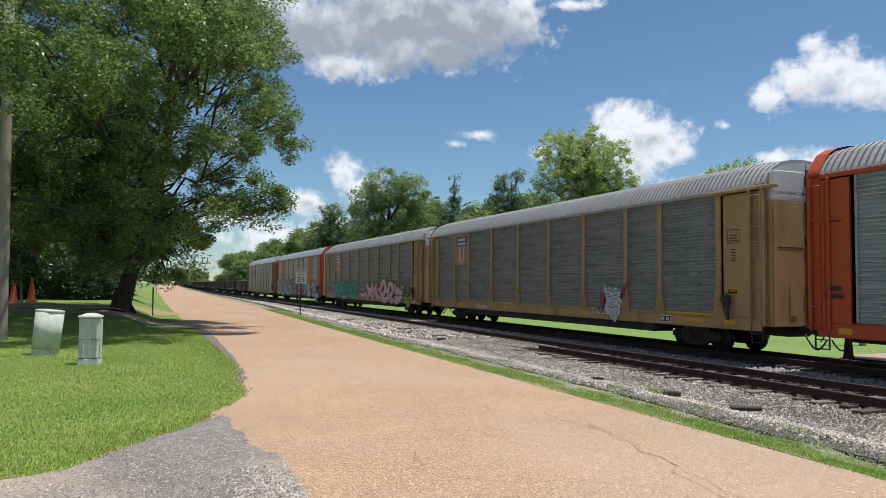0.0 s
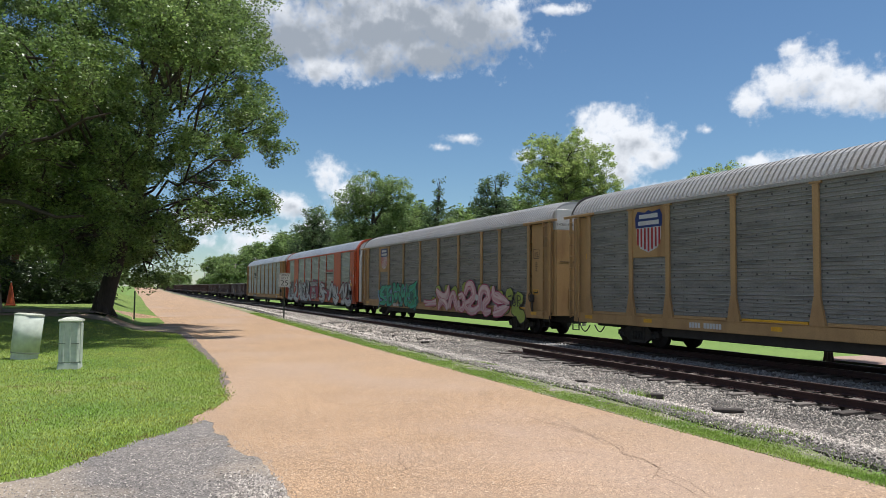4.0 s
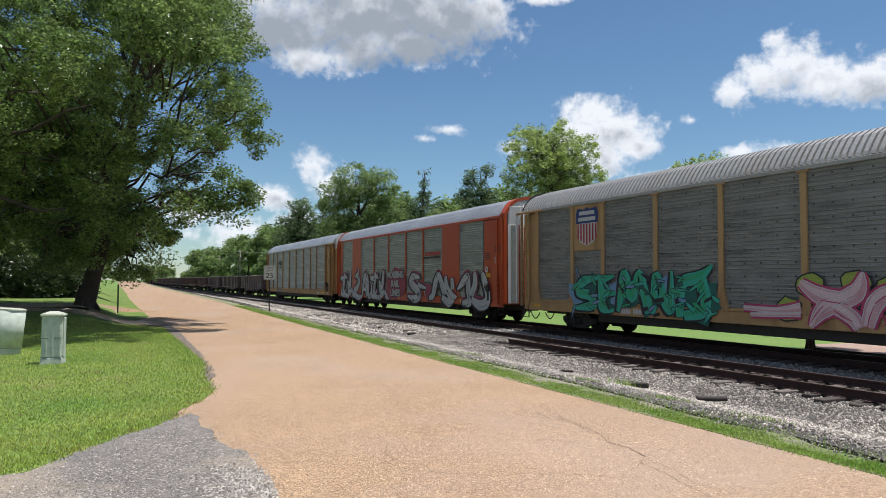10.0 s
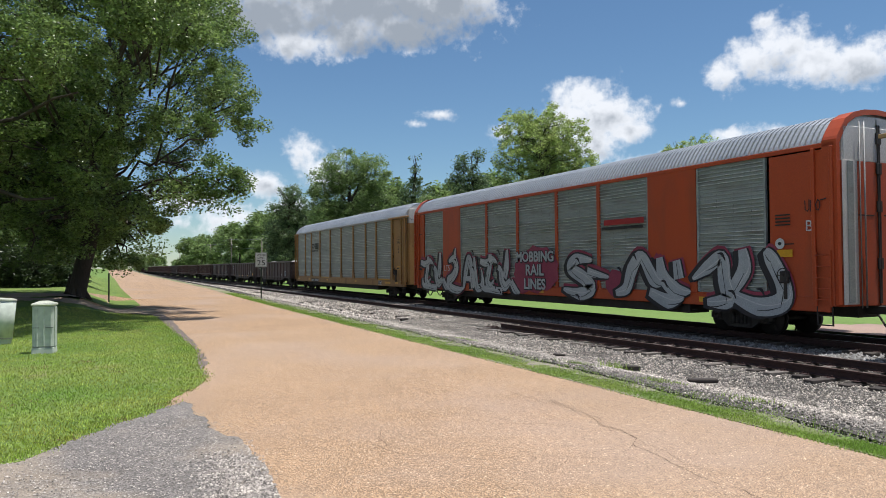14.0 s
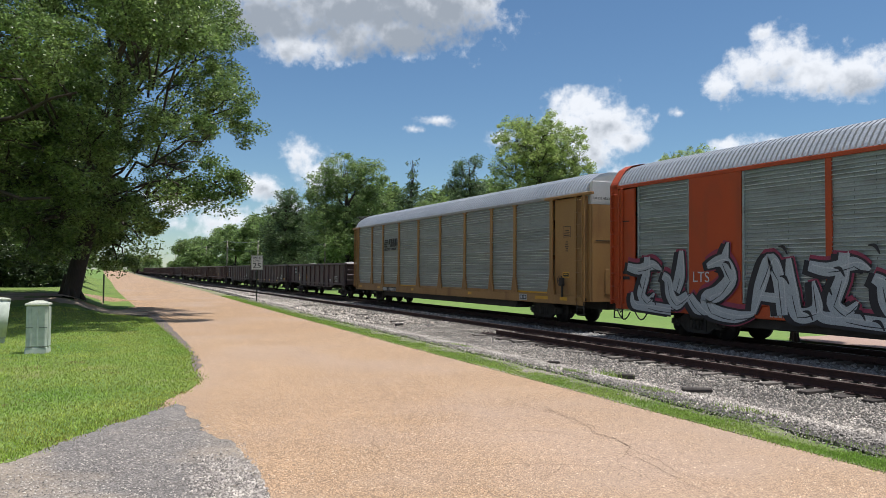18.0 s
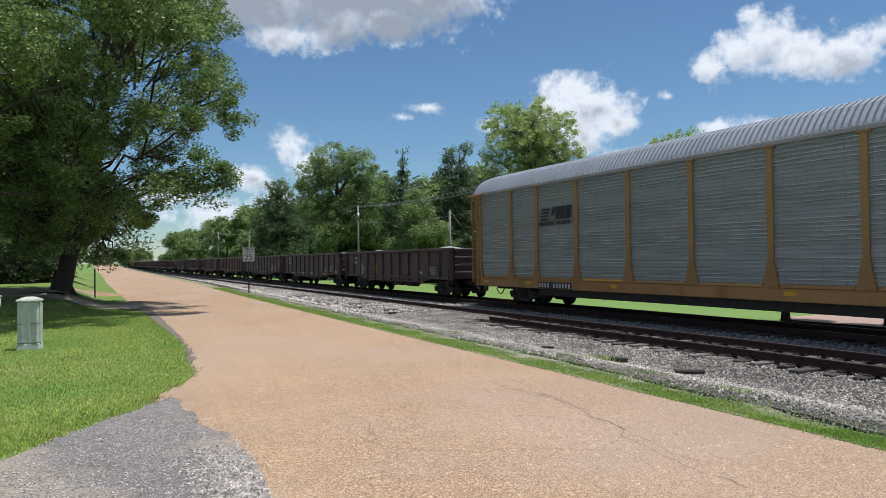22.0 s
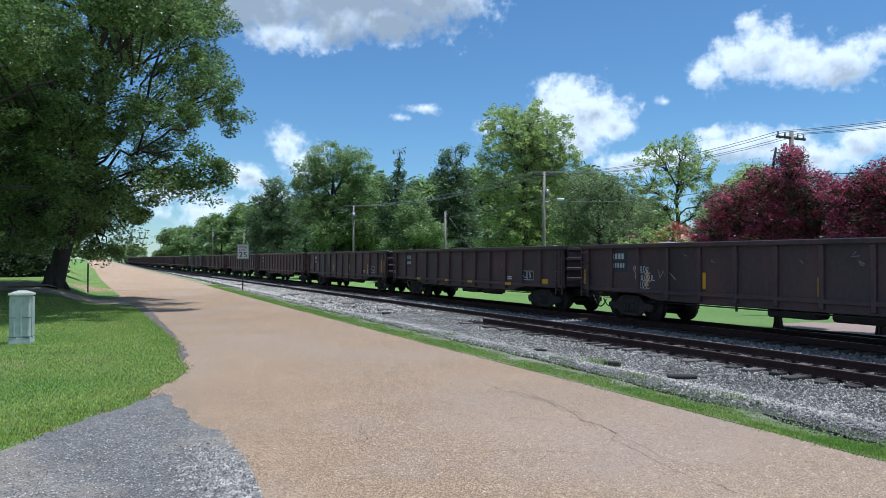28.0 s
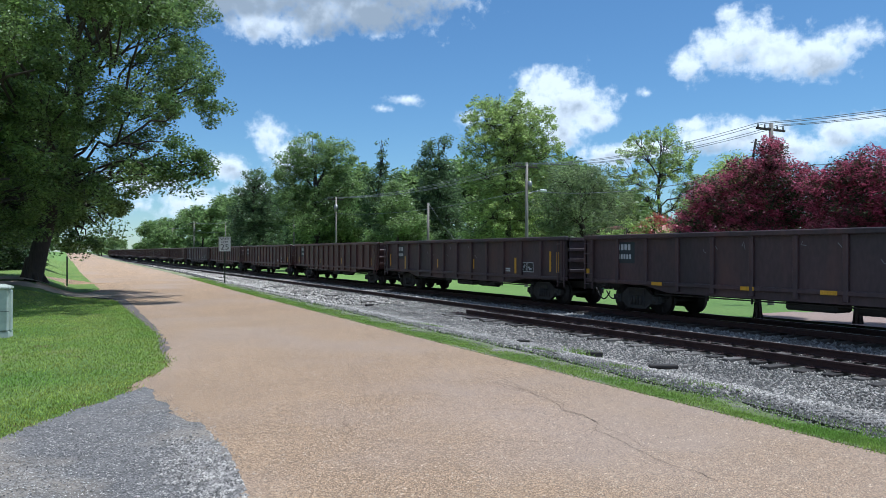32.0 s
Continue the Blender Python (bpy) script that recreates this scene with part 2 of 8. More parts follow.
def leaf_material(name, a, b, clear=0.55):
    return material(name, a, b, rough=0.38, scale=0.35, fine=3.0, bump=0, spread=0.6, through_light=clear)


OAK_LEAF = leaf_material("oak_leaf", (0.13, 0.215, 0.055), (0.27, 0.36, 0.11), 0.48)
# leaf colour darkened for the deep shade beneath the big oak
SHADE_LEAF = leaf_material("shade_darkened_leaf", (0.045, 0.075, 0.026), (0.07, 0.105, 0.036), 0.25)
PINE_LEAF = leaf_material("pine_needle", (0.14, 0.215, 0.095), (0.19, 0.265, 0.115))
WOOD_LEAF = leaf_material("woodland_leaf", (0.21, 0.31, 0.10), (0.29, 0.385, 0.14))
LIGHT_LEAF = leaf_material("pecan_leaf", (0.38, 0.49, 0.14), (0.45, 0.54, 0.19))
CEDAR_LEAF = leaf_material("cedar_leaf", (0.185, 0.25, 0.11), (0.25, 0.305, 0.135))
MYRTLE = leaf_material("myrtle_flower", (0.50, 0.085, 0.15), (0.68, 0.20, 0.28))
MYRTLE_LEAF = leaf_material("myrtle_leaf", (0.08, 0.11, 0.045), (0.16, 0.07, 0.06))
BUSH_FLOWER = leaf_material("bush_flower", (0.58, 0.13, 0.12), (0.62, 0.25, 0.18))

# ---- building helpers ----
def part(name, bm, mat, parent=None, label=""):
    """One mesh object from a bmesh (or a mesh), under a thing or a part."""
    if isinstance(bm, bpy.types.Mesh):
        me = bm
    else:
        me = bpy.data.meshes.new(name)
        bm.to_mesh(me)
        bm.free()
    if mat and not me.materials:
        for one in mat if isinstance(mat, (list, tuple)) else [mat]:
            me.materials.append(one)
    ob = new(name, me)
    if parent:
        ob.parent = parent
    if label:
        tagged(ob, label)
    return ob


def empty(name, at=(0, 0, 0), rz=0.0):
    ob = new(name)
    ob.empty_display_size = 0.1
    ob.matrix_basis = Matrix.Translation(at) @ Matrix.Rotation(rz, 4, "Z")
    return ob


def box(bm, x0, x1, y0, y1, z0, z1, bevel=0.0, slot=0, m=None):
    made = bmesh.ops.create_cube(bm, size=1.0)["verts"]
    for v in made:
        v.co = Vector((x0 + (v.co.x + 0.5) * (x1 - x0), y0 + (v.co.y + 0.5) * (y1 - y0), z0 + (v.co.z + 0.5) * (z1 - z0)))
        if m:
            v.co = m @ v.co
    faces = {f for v in made for f in v.link_faces}
    if bevel:
        res = bmesh.ops.bevel(bm, geom=list({e for f in faces for e in f.edges}), offset=bevel, segments=1, affect="EDGES")
        faces = {f for v in res["verts"] if v.is_valid for f in v.link_faces}
    for f in faces:
        if f.is_valid:
            f.material_index = slot
    return bm


def bar(bm, p, q, r, sides=8, r2=None, slot=0):
    """A round bar from p to q."""
    p, q = Vector(p), Vector(q)
    turn = (q - p).to_track_quat("Z", "Y").to_matrix().to_4x4()
    made = bmesh.ops.create_cone(bm, cap_ends=True, segments=sides, radius1=r, radius2=r if r2 is None else r2, depth=(q - p).length, matrix=Matrix.Translation((p + q) / 2) @ turn)["verts"]
    for f in {f for v in made for f in v.link_faces}:
        f.material_index, f.smooth = slot, True
    return bm


def flat_mesh(name, verts, faces, mat):
    me = bpy.data.meshes.new(name)
    me.from_pydata([tuple(v) for v in verts], [], [tuple(f) for f in faces])
    if mat:
        me.materials.append(mat)
    return me


def extrude_profile(name, points, y0, y1, mat, closed=True):
    """A constant section (x, z) drawn along y."""
    n = len(points)
    verts = [(x, y, z) for y in (y0, y1) for x, z in points]
    faces = [(k, (k + 1) % n, n + (k + 1) % n, n + k) for k in range(n if closed else n - 1)]
    if closed:
        faces += [tuple(range(n))[::-1], tuple(range(n, 2 * n))]
    return flat_mesh(name, verts, faces, mat)


def smooth01(v):
    v = max(0.0, min(1.0, v))
    return v * v * (3 - 2 * v)

# ---- ground, road and tracks ----
RAIL_TOP_Z = -0.43
BED_Z = -0.69
MAIN_X, SIDING_X = 18.68, 14.0


def road_right(y):
    return 6.05 + 0.022 * max(0, min(y, 60) - 4) + 0.00027 * max(0, min(y, 60) - 8) ** 2 + max(0, y - 60) * 0.022


def lawn_edge(y):
    """The right edge of the mown lawn and, further on, of the verge beyond the side drive."""
    if y < 9.0:
        return -9.0
    if y < 12.0:
        return 0.45 + 1.06 * smooth01((y - 8.4) / 3.4)
    if y < 23:
        return 1.51 + 0.29 * smooth01((y - 12) / 4)
    return 1.8 - 1.1 * smooth01((y - 26.5) / 3.5) - 2.0 * smooth01((y - 29.5) / 2.0)


def ground_z(x, y):
    """Height of the ground: level road, a fall to the track bed, a low bank beneath the oaks."""
    far = x - road_right(max(y, 0.0))
    z = BED_Z * smooth01((far - 0.4) / 4.6)
    if x < 1.2:
        z += 0.60 * smooth01((0.9 - x) / 2.1) * smooth01((y - 23.5) / 9.5)
    if x > 22:
        z += -0.05 + 0.35 * smooth01((x - 34) / 60)
    z += 0.9 * smooth01((y - 170) / 320)
    return z


def sheet(name, x_of, ys, us, lift, mat, rough_up=0.0, skirt=0.05):
    """A strip of ground between x_of(y, 0) and x_of(y, 1), laid on the ground's height."""
    verts, faces = [], []
    us = [us[0]] + list(us) + [us[-1]]
    nu = len(us)
    for y in ys:
        for k, u in enumerate(us):
            x = x_of(y, u)
            down = skirt if k in (0, nu - 1) else 0.0
            verts.append((x, y, ground_z(x, y) + lift - down + rough_up * (noise.noise((x * 1.3, y * 1.3, 3)))))
    for j in range(len(ys) - 1):
        for i in range(nu - 1):
            a = j * nu + i
            faces.append((a, a + 1, a + nu + 1, a + nu))
    return flat_mesh(name, verts, faces, mat)


def patch(name, outline, lift, mat, cell=0.35, wobble=0.06):
    """A level patch of ground inside a rough outline, cut from a fine grid."""
    n = len(outline)

    def inside(x, y):
        x += wobble * noise.noise((x * 2.2, y * 2.2, 1)) * 2
        y += wobble * noise.noise((x * 2.2, y * 2.2, 7)) * 2
        hit = False
        for k in range(n):
            (xa, ya), (xb, yb) = outline[k], outline[(k + 1) % n]
            if (ya > y) != (yb > y) and x < (xb - xa) * (y - ya) / (yb - ya) + xa:
                hit = not hit
        return hit

    xs, ys = [p[0] for p in outline], [p[1] for p in outline]
    verts, faces, index = [], [], {}
    nx, ny = int((max(xs) - min(xs)) / cell) + 1, int((max(ys) - min(ys)) / cell) + 1

    def vert(i, j):
        if (i, j) not in index:
            x, y = min(xs) + i * cell, min(ys) + j * cell
            index[(i, j)] = len(verts)
            verts.append((x, y, ground_z(x, y) + lift))
        return index[(i, j)]

    for i in range(nx):
        for j in range(ny):
            if inside(min(xs) + (i + 0.5) * cell, min(ys) + (j + 0.5) * cell):
                faces.append((vert(i, j), vert(i + 1, j), vert(i + 1, j + 1), vert(i, j + 1)))
    return flat_mesh(name, verts, faces, mat)


def ragged(name, outline, lift, mat, wobble=0.05, step=0.05):
    """A level patch with a finely ragged outline."""
    fine = []
    n = len(outline)
    for k in range(n):
        (xa, ya), (xb, yb) = outline[k], outline[(k + 1) % n]
        m = max(1, int(math.hypot(xb - xa, yb - ya) / step)) if math.hypot(xb - xa, yb - ya) < 4 else 8
        for j in range(m):
            x, y = xa + (xb - xa) * j / m, ya + (yb - ya) * j / m
            fine.append((x + wobble * (noise.noise((x * 2.1, y * 2.1, 1)) + 0.6 * noise.noise((x * 9, y * 9, 2))), y + wobble * (noise.noise((x * 2.1, y * 2.1, 6)) + 0.6 * noise.noise((x * 9, y * 9, 5)))))
    bm = bmesh.new()
    vs = [bm.verts.new((x, y, ground_z(x, y) + lift)) for x, y in fine]
    es = [bm.edges.new((vs[k], vs[(k + 1) % len(vs)])) for k in range(len(vs))]
    bmesh.ops.triangle_fill(bm, use_beauty=True, use_dissolve=False, edges=es)
    for f in bm.faces:
        if f.normal.z < 0:
            f.normal_flip()
    low = [bm.verts.new(v.co - Vector((0, 0, 0.05))) for v in vs]
    for k in range(len(vs)):
        j = (k + 1) % len(vs)
        bm.faces.new((vs[k], low[k], low[j], vs[j]))
    me = bpy.data.meshes.new(name)
    bm.to_mesh(me), bm.free()
    me.materials.append(mat)
    return me


def steps(*spans):
    """Rows of values from spans of (start, end, step)."""
    out = []
    for a, b, s in spans:
        out += list(np.arange(a, b - 1e-6, s))
    return [float(v) for v in out] + [float(spans[-1][1])]


GROUND_Y = steps((-300, -60, 40), (-60, 0, 6), (0, 60, 1.0), (60, 200, 6), (200, 600, 25), (600, 2600, 250))
GROUND_X = steps((-1500, -300, 200), (-300, -60, 40), (-60, -12, 4), (-12, 24, 0.6), (24, 60, 4), (60, 300, 30), (300, 1900, 200))
ground = new("ground", sheet("ground", lambda y, u: u, GROUND_Y, GROUND_X, -0.035, FIELD))
tagged(ground, "flat bright green grassland on both sides of the tracks", "ground", kind="structure")

ROAD_Y = steps((-14, 60, 0.6), (60, 200, 5), (200, 520, 20))


def road_x(y, u):
    left = 0.0 if y < 30 else 1.75 + max(0, y - 60) * 0.010
    if 26 < y < 41:
        left = -0.6
    right = road_right(y) + 0.03 * math.sin(y * 3.1) + 0.05 * math.sin(y * 0.9)
    return left + (right - left) * u


road = new("road", sheet("road", road_x, ROAD_Y, [k / 12 for k in range(13)], 0.004, ROAD))
tagged(road, "long straight road of salmon-pink chip-sealed asphalt with fine cracks", "road", kind="structure")

lawn = new("lawn", sheet("lawn", lambda y, u: -32 + (lawn_edge(y) + 32 + 0.07 * noise.noise((0, y * 2.0, 0)) + 0.05 * noise.noise((3, y * 6.0, 0))) * u, steps((9.0, 31.6, 0.15)), [0, 0.4, 0.6, 0.75, 0.85, 0.9, 0.93, 0.95, 0.96, 0.97, 0.98, 0.985, 0.99, 0.995, 1], 0.014, LAWN))
tagged(lawn, "sunlit mown lawn with dry clumps beside the road", "lawn", kind="structure")
slope = new("lawn_corner", ragged("lawn_corner", [(-32, 9.6), (-32, 5.5), (-3.0, 6.4), (-1.1, 7.05), (-0.6, 7.3), (-0.3, 7.75), (0.1, 8.4), (0.3, 8.65), (0.6, 9.05), (0.85, 9.6)], 0.0115, LAWN, 0.06))
tagged(slope, "rounded corner of the lawn where it meets the gravel", "lawn", kind="structure")
def verge_x(y, u):
    edge = (1.2 + 0.55 * smooth01((y - 32.5) / 3.0)) + 0.012 * max(0.0, y - 60) + 0.10 * noise.noise((5, y * 1.3, 0)) + 0.06 * noise.noise((8, y * 4.0, 0))
    return -40 + (edge + 40) * u


verge_far = new("oak_verge", sheet("oak_verge", verge_x, steps((32.6, 60, 0.3), (60, 140, 2.0)), [0, 0.3, 0.5, 0.6, 0.7, 0.76, 0.82, 0.86, 0.89, 0.91, 0.93, 0.945, 0.96, 0.97, 0.98, 0.985, 0.99, 0.995, 1], 0.02, LAWN))
tagged(verge_far, "shaded grass verge beneath the oaks along the road", "lawn", kind="structure")
bare = new("bare_earth", patch("bare_earth", [(-9, 33), (-5, 32.6), (-2.4, 31.6), (-0.6, 32.2), (-0.2, 33.6), (-1.0, 35.4), (-4, 36.4), (-9, 37)], 0.034, DIRT, 0.14, 0.35))
tagged(bare, "bare shaded earth beneath the big oak", "ground", kind="structure")
drive = new("driveway", patch("driveway", [(1.9, 28.0), (1.0, 28.8), (0.0, 29.4), (-2.0, 30.3), (-5.0, 31.2), (-14, 33.2), (-14, 34.2), (-5.0, 32.2), (-1.5, 31.2), (0.4, 31.0), (2.2, 32.0)], 0.030, DIRT, 0.12, 0.3))
tagged(drive, "narrow dirt drive leaving the road", "driveway", kind="structure")
edge = new("tar_edge", ragged("tar_edge", [(1.2, 10.9), (1.4, 14), (1.5, 18), (1.5, 23), (1.3, 27.5), (0.9, 30), (1.4, 31), (2.15, 28), (2.12, 23), (2.0, 18), (1.82, 14.5), (1.64, 12.6), (1.42, 11.2)], 0.007, TAR, 0.09))
tagged(edge, "strip of darker old asphalt along the lawn", "asphalt", kind="structure")
apron = new("gravel_apron", ragged("gravel_apron", [(-14, -3), (-14, 7.2), (-3, 6.9), (-1.0, 7.2), (-0.4, 7.8), (0.3, 8.75), (0.62, 9.2), (0.98, 9.6), (1.02, 8.6), (1.08, 7.8), (1.3, 6.8), (1.22, 5.8), (1.0, 4.6), (0.9, 3.0), (1.3, 1.0), (1.2, -3)], 0.0085, DRIVE, 0.09))
tagged(apron, "worn grey gravel apron with loose stones", "gravel", kind="structure")

bed = new("ballast_bed", sheet("ballast_bed", lambda y, u: road_right(y) + 0.45 + 0.45 * smooth01((y - 3) / 9) + 0.2 * noise.noise((0, y * 0.7, 4)) + (22.3 - road_right(y) - 0.9) * u, steps((-40, 0, 2), (0, 70, 0.5), (70, 520, 15)), [0, 0.01, 0.025, 0.04] + [0.04 + 0.96 * k / 30 for k in range(1, 31)], 0.0, BALLAST, 0.03))
tagged(bed, "bed of pale grey crushed-stone ballast beneath two railway tracks", "ballast", kind="structure")
strip = new("verge_strip", sheet("verge_strip", lambda y, u: road_right(y) - 0.06 + 0.05 * noise.noise((2, y * 1.7, 0)) + (0.36 + 0.38 * smooth01((y - 3) / 9) + 0.22 * noise.noise((9, y * 0.8, 4)) + 0.12 * noise.noise((9, y * 3, 4))) * u, steps((-30, 0, 2), (0, 70, 0.4), (70, 520, 15)), [0, 0.1, 0.2, 0.4, 0.6, 0.8, 1], 0.010, VERGE, 0.004))
tagged(strip, "narrow green grass strip between the road and the ballast", "verge", kind="structure")

# pinkish drive beyond the tracks
PINK_DRIVE = material("pale_pink_drive", (0.42, 0.29, 0.23), (0.36, 0.25, 0.20), rough=0.9, scale=0.5, fine=20, bump=0.3)
far_drive = new("far_drive", patch("far_drive", [(22.6, -30), (22.6, 18.4), (23.4, 18.9), (24.5, 19.0), (27.5, 17.9), (34, 16.2), (60, 10), (60, -30)], 0.06, PINK_DRIVE, 0.5, 0.1))
tagged(far_drive, "pale pink paved drive beyond the tracks", "driveway", kind="structure")

# cracks in the road: narrow tarred lines that wander
CRACK = material("road_crack", (0.13, 0.08, 0.058), (0.18, 0.115, 0.08), rough=0.95, scale=6, fine=60, bump=0)
rng = random.Random(5)


def crack(points, width):
    verts, faces = [], []
    fine = []
    for (xa, ya), (xb, yb) in zip(points, points[1:]):
        n = max(2, int(math.hypot(xb - xa, yb - ya) / 0.08))
        for k in range(n):
            a = k / n
            x, y = xa + (xb - xa) * a, ya + (yb - ya) * a
            fine.append((x + 0.09 * noise.noise((x * 3, y * 3, 2)) + rng.uniform(-0.012, 0.012), y + 0.09 * noise.noise((x * 3, y * 3, 8)) + rng.uniform(-0.012, 0.012)))
    for k, (x, y) in enumerate(fine):
        xa, ya = fine[max(0, k - 1)]
        xb, yb = fine[min(len(fine) - 1, k + 1)]
        d = math.hypot(xb - xa, yb - ya) or 1
        w = width * (0.25 + 0.9 * abs(noise.noise((x * 4, y * 4, 5)))) / 2.5
        nx, ny = -(yb - ya) / d * w, (xb - xa) / d * w
        verts += [(x + nx, y + ny, ground_z(x, y) + 0.0075), (x - nx, y - ny, ground_z(x, y) + 0.0075)]
        if k:
            j = 2 * k
            faces.append((j - 2, j - 1, j + 1, j))
    return verts, faces


lines = [
    ([(4.99, 7.32), (4.87, 6.81), (4.73, 6.2), (4.63, 5.55), (4.49, 5.37), (4.31, 4.8), (4.20, 4.1), (4.25, 3.6)], 0.013),
    ([(4.60, 5.5), (4.55, 5.1), (4.42, 4.7), (4.36, 4.2)], 0.009), ([(3.47, 7.73), (3.99, 6.7), (4.6, 5.9), (5.64, 5.29), (5.95, 5.2)], 0.008),
    ([(4.4, 8.06), (4.7, 7.7), (4.99, 7.3)], 0.009), ([(3.13, 7.9), (3.3, 8.9), (3.9, 10.2), (4.1, 11.6)], 0.008), ([(2.27, 6.3), (2.9, 6.6), (3.47, 7.73)], 0.008),
    ([(1.15, 7.5), (1.8, 7.2), (2.6, 7.35), (3.47, 7.73)], 0.008), ([(1.6, 10.0), (2.6, 9.8), (3.9, 10.1), (5.6, 9.9)], 0.008),
    ([(2.0, 15.0), (3.6, 14.6), (5.8, 15.2)], 0.010), ([(1.9, 18.2), (3.8, 18.0), (6.2, 18.6)], 0.012), ([(5.0, 7.3), (5.3, 9.0), (5.1, 11.2), (5.4, 13.5), (5.3, 16.5)], 0.010), ([(2.6, 5.2), (3.2, 5.0), (3.9, 5.3), (4.5, 5.4)], 0.008), ([(2.0, 12.4), (3.0, 12.2), (4.1, 11.6), (5.1, 11.3)], 0.009), ([(4.49, 5.37), (4.2, 5.2), (4.0, 4.6)], 0.008),
    ([(1.3, 6.7), (1.95, 6.62), (2.3, 6.5), (2.43, 5.99), (2.6, 5.82), (2.9, 5.58), (3.25, 5.5), (3.7, 5.2), (4.15, 4.9)], 0.012), ([(2.38, 7.57), (2.87, 7.85), (3.2, 7.8), (3.77, 7.55), (4.43, 7.08)], 0.010),
    ([(5.59, 11.42), (5.07, 9.77), (4.85, 8.2), (4.86, 7.1), (4.85, 6.6)], 0.010), ([(5.05, 7.67), (4.8, 6.78), (4.68, 6.02), (4.64, 5.42)], 0.012), ([(4.07, 8.43), (4.59, 8.37), (4.93, 7.88), (5.02, 7.08)], 0.009),
    ([(3.6, 7.05), (3.76, 6.72), (4.19, 6.5), (4.5, 6.2)], 0.009), ([(2.54, 6.96), (2.42, 6.6), (2.42, 6.2)], 0.012), ([(2.1, 13.4), (3.2, 13.2), (4.6, 13.6), (6.0, 13.3)], 0.010), ([(1.9, 16.6), (3.4, 16.4), (4.8, 16.9), (6.1, 16.6)], 0.012), ([(2.0, 21.0), (4.0, 20.7), (6.4, 21.2)], 0.014), ([(3.6, 9.0), (3.9, 11.0), (3.7, 13.0), (4.0, 16.0)], 0.009), ([(2.2, 9.0), (3.0, 8.7), (3.9, 8.9), (4.6, 8.6)], 0.009), ([(2.1, 11.2), (2.9, 11.0), (3.9, 11.1)], 0.009),
]
verts, faces = [], []
for pts, w in lines:
    v, f = crack(pts, w)
    faces += [tuple(i + len(verts) for i in q) for q in f]
    verts += v
tagged(new("road_cracks", flat_mesh("road_cracks", verts, faces, CRACK)), "fine wandering cracks in the pink asphalt", "crack", kind="stuff")


# ---- tracks ----
RAIL_SECTION = [(-0.075, 0), (-0.075, 0.012), (-0.012, 0.03), (-0.010, 0.125), (-0.037, 0.135), (-0.037, 0.168), (-0.030, 0.172), (0.030, 0.172), (0.037, 0.168), (0.037, 0.135), (0.010, 0.125), (0.012, 0.03), (0.075, 0.012), (0.075, 0)]


def rail(parent, x, y0, y1, worn):
    me = extrude_profile("rail", [(a, b) for a, b in RAIL_SECTION], 0, y1 - y0, RAIL)
    me.materials.append(worn)
    for k in (6,):
        me.polygons[k].material_index = 1
    ob = new("rail", me)
    ob.parent, ob.location = parent, (x, y0, RAIL_TOP_Z - 0.172)
    return ob


def track(name, x, spans, label, tie_y, worn, lift=0.0, pale=None):
    tr = empty(name)
    tagged(tr, label, "railway track", "railway tracks")
    tr["kind"] = "structure"
    for off, y0, y1 in spans:
        rail(tr, x + off, y0, y1, worn).location.z += lift
    bm = bmesh.new()
    box(bm, -1.3, 1.3, -0.11, 0.11, -0.18, 0.0, 0.012)
    me = bpy.data.meshes.new("tie")
    bm.to_mesh(me), bm.free()
    me.materials.append(TIE)
    kinds = [me]
    if pale:
        kinds.append(me.copy())
        kinds[1].materials.clear()
        kinds[1].materials.append(pale)
    bm = bmesh.new()
    for s in (-1, 1):
        box(bm, s * 0.755 - 0.17, s * 0.755 + 0.17, -0.095, 0.095, 0.0, 0.014, 0.004)
        for a in (-0.1, 0.1):
            box(bm, s * 0.755 + a - 0.012, s * 0.755 + a + 0.012, -0.06, -0.035, 0.01, 0.05)
            box(bm, s * 0.755 + a - 0.012, s * 0.755 + a + 0.012, 0.035, 0.06, 0.01, 0.05)
    plate_me = bpy.data.meshes.new("tie_plate")
    bm.to_mesh(plate_me), bm.free()
    plate_me.materials.append(RAIL)
    rng = random.Random(len(name))
    for k, y in enumerate(tie_y):
        tie = new("tie", kinds[rng.random() < 0.45 if pale else 0])
        tie.parent = tr
        tie.matrix_basis = pose(x + rng.uniform(-0.1, 0.1) * (2.0 if pale else 1.0), y + rng.uniform(-0.03, 0.03), RAIL_TOP_Z - 0.172 + lift + rng.uniform(-0.05, 0.0) * (1.0 if pale else 0.2), 0, 0, rng.uniform(-1.5, 1.5))
        if y < 60:
            p = new("tie_plate", plate_me)
            p.parent, p.location = tr, (x, y, RAIL_TOP_Z - 0.180 + lift)
    return tr


OLD_TIE = material("silvered_old_tie", (0.24, 0.21, 0.185), (0.13, 0.11, 0.095), rough=0.95, scale=3, fine=22, bump=0.7, stretch=(1, 5, 5))
G = 0.755
track("main_track", MAIN_X, [(-G, -60, 520), (G, -60, 520)], "main railway track with worn steel rails on dark ties", steps((-6, 110, 0.55)), RAIL_TOP)
track("siding_track", SIDING_X, [(G, -60, 210), (-G, -60, 23.2)], "rusty siding track partly buried in ballast", steps((-6, 24, 0.55)), RAIL_TOP, -0.015, OLD_TIE)

# loose ties and baulks lying on the stones


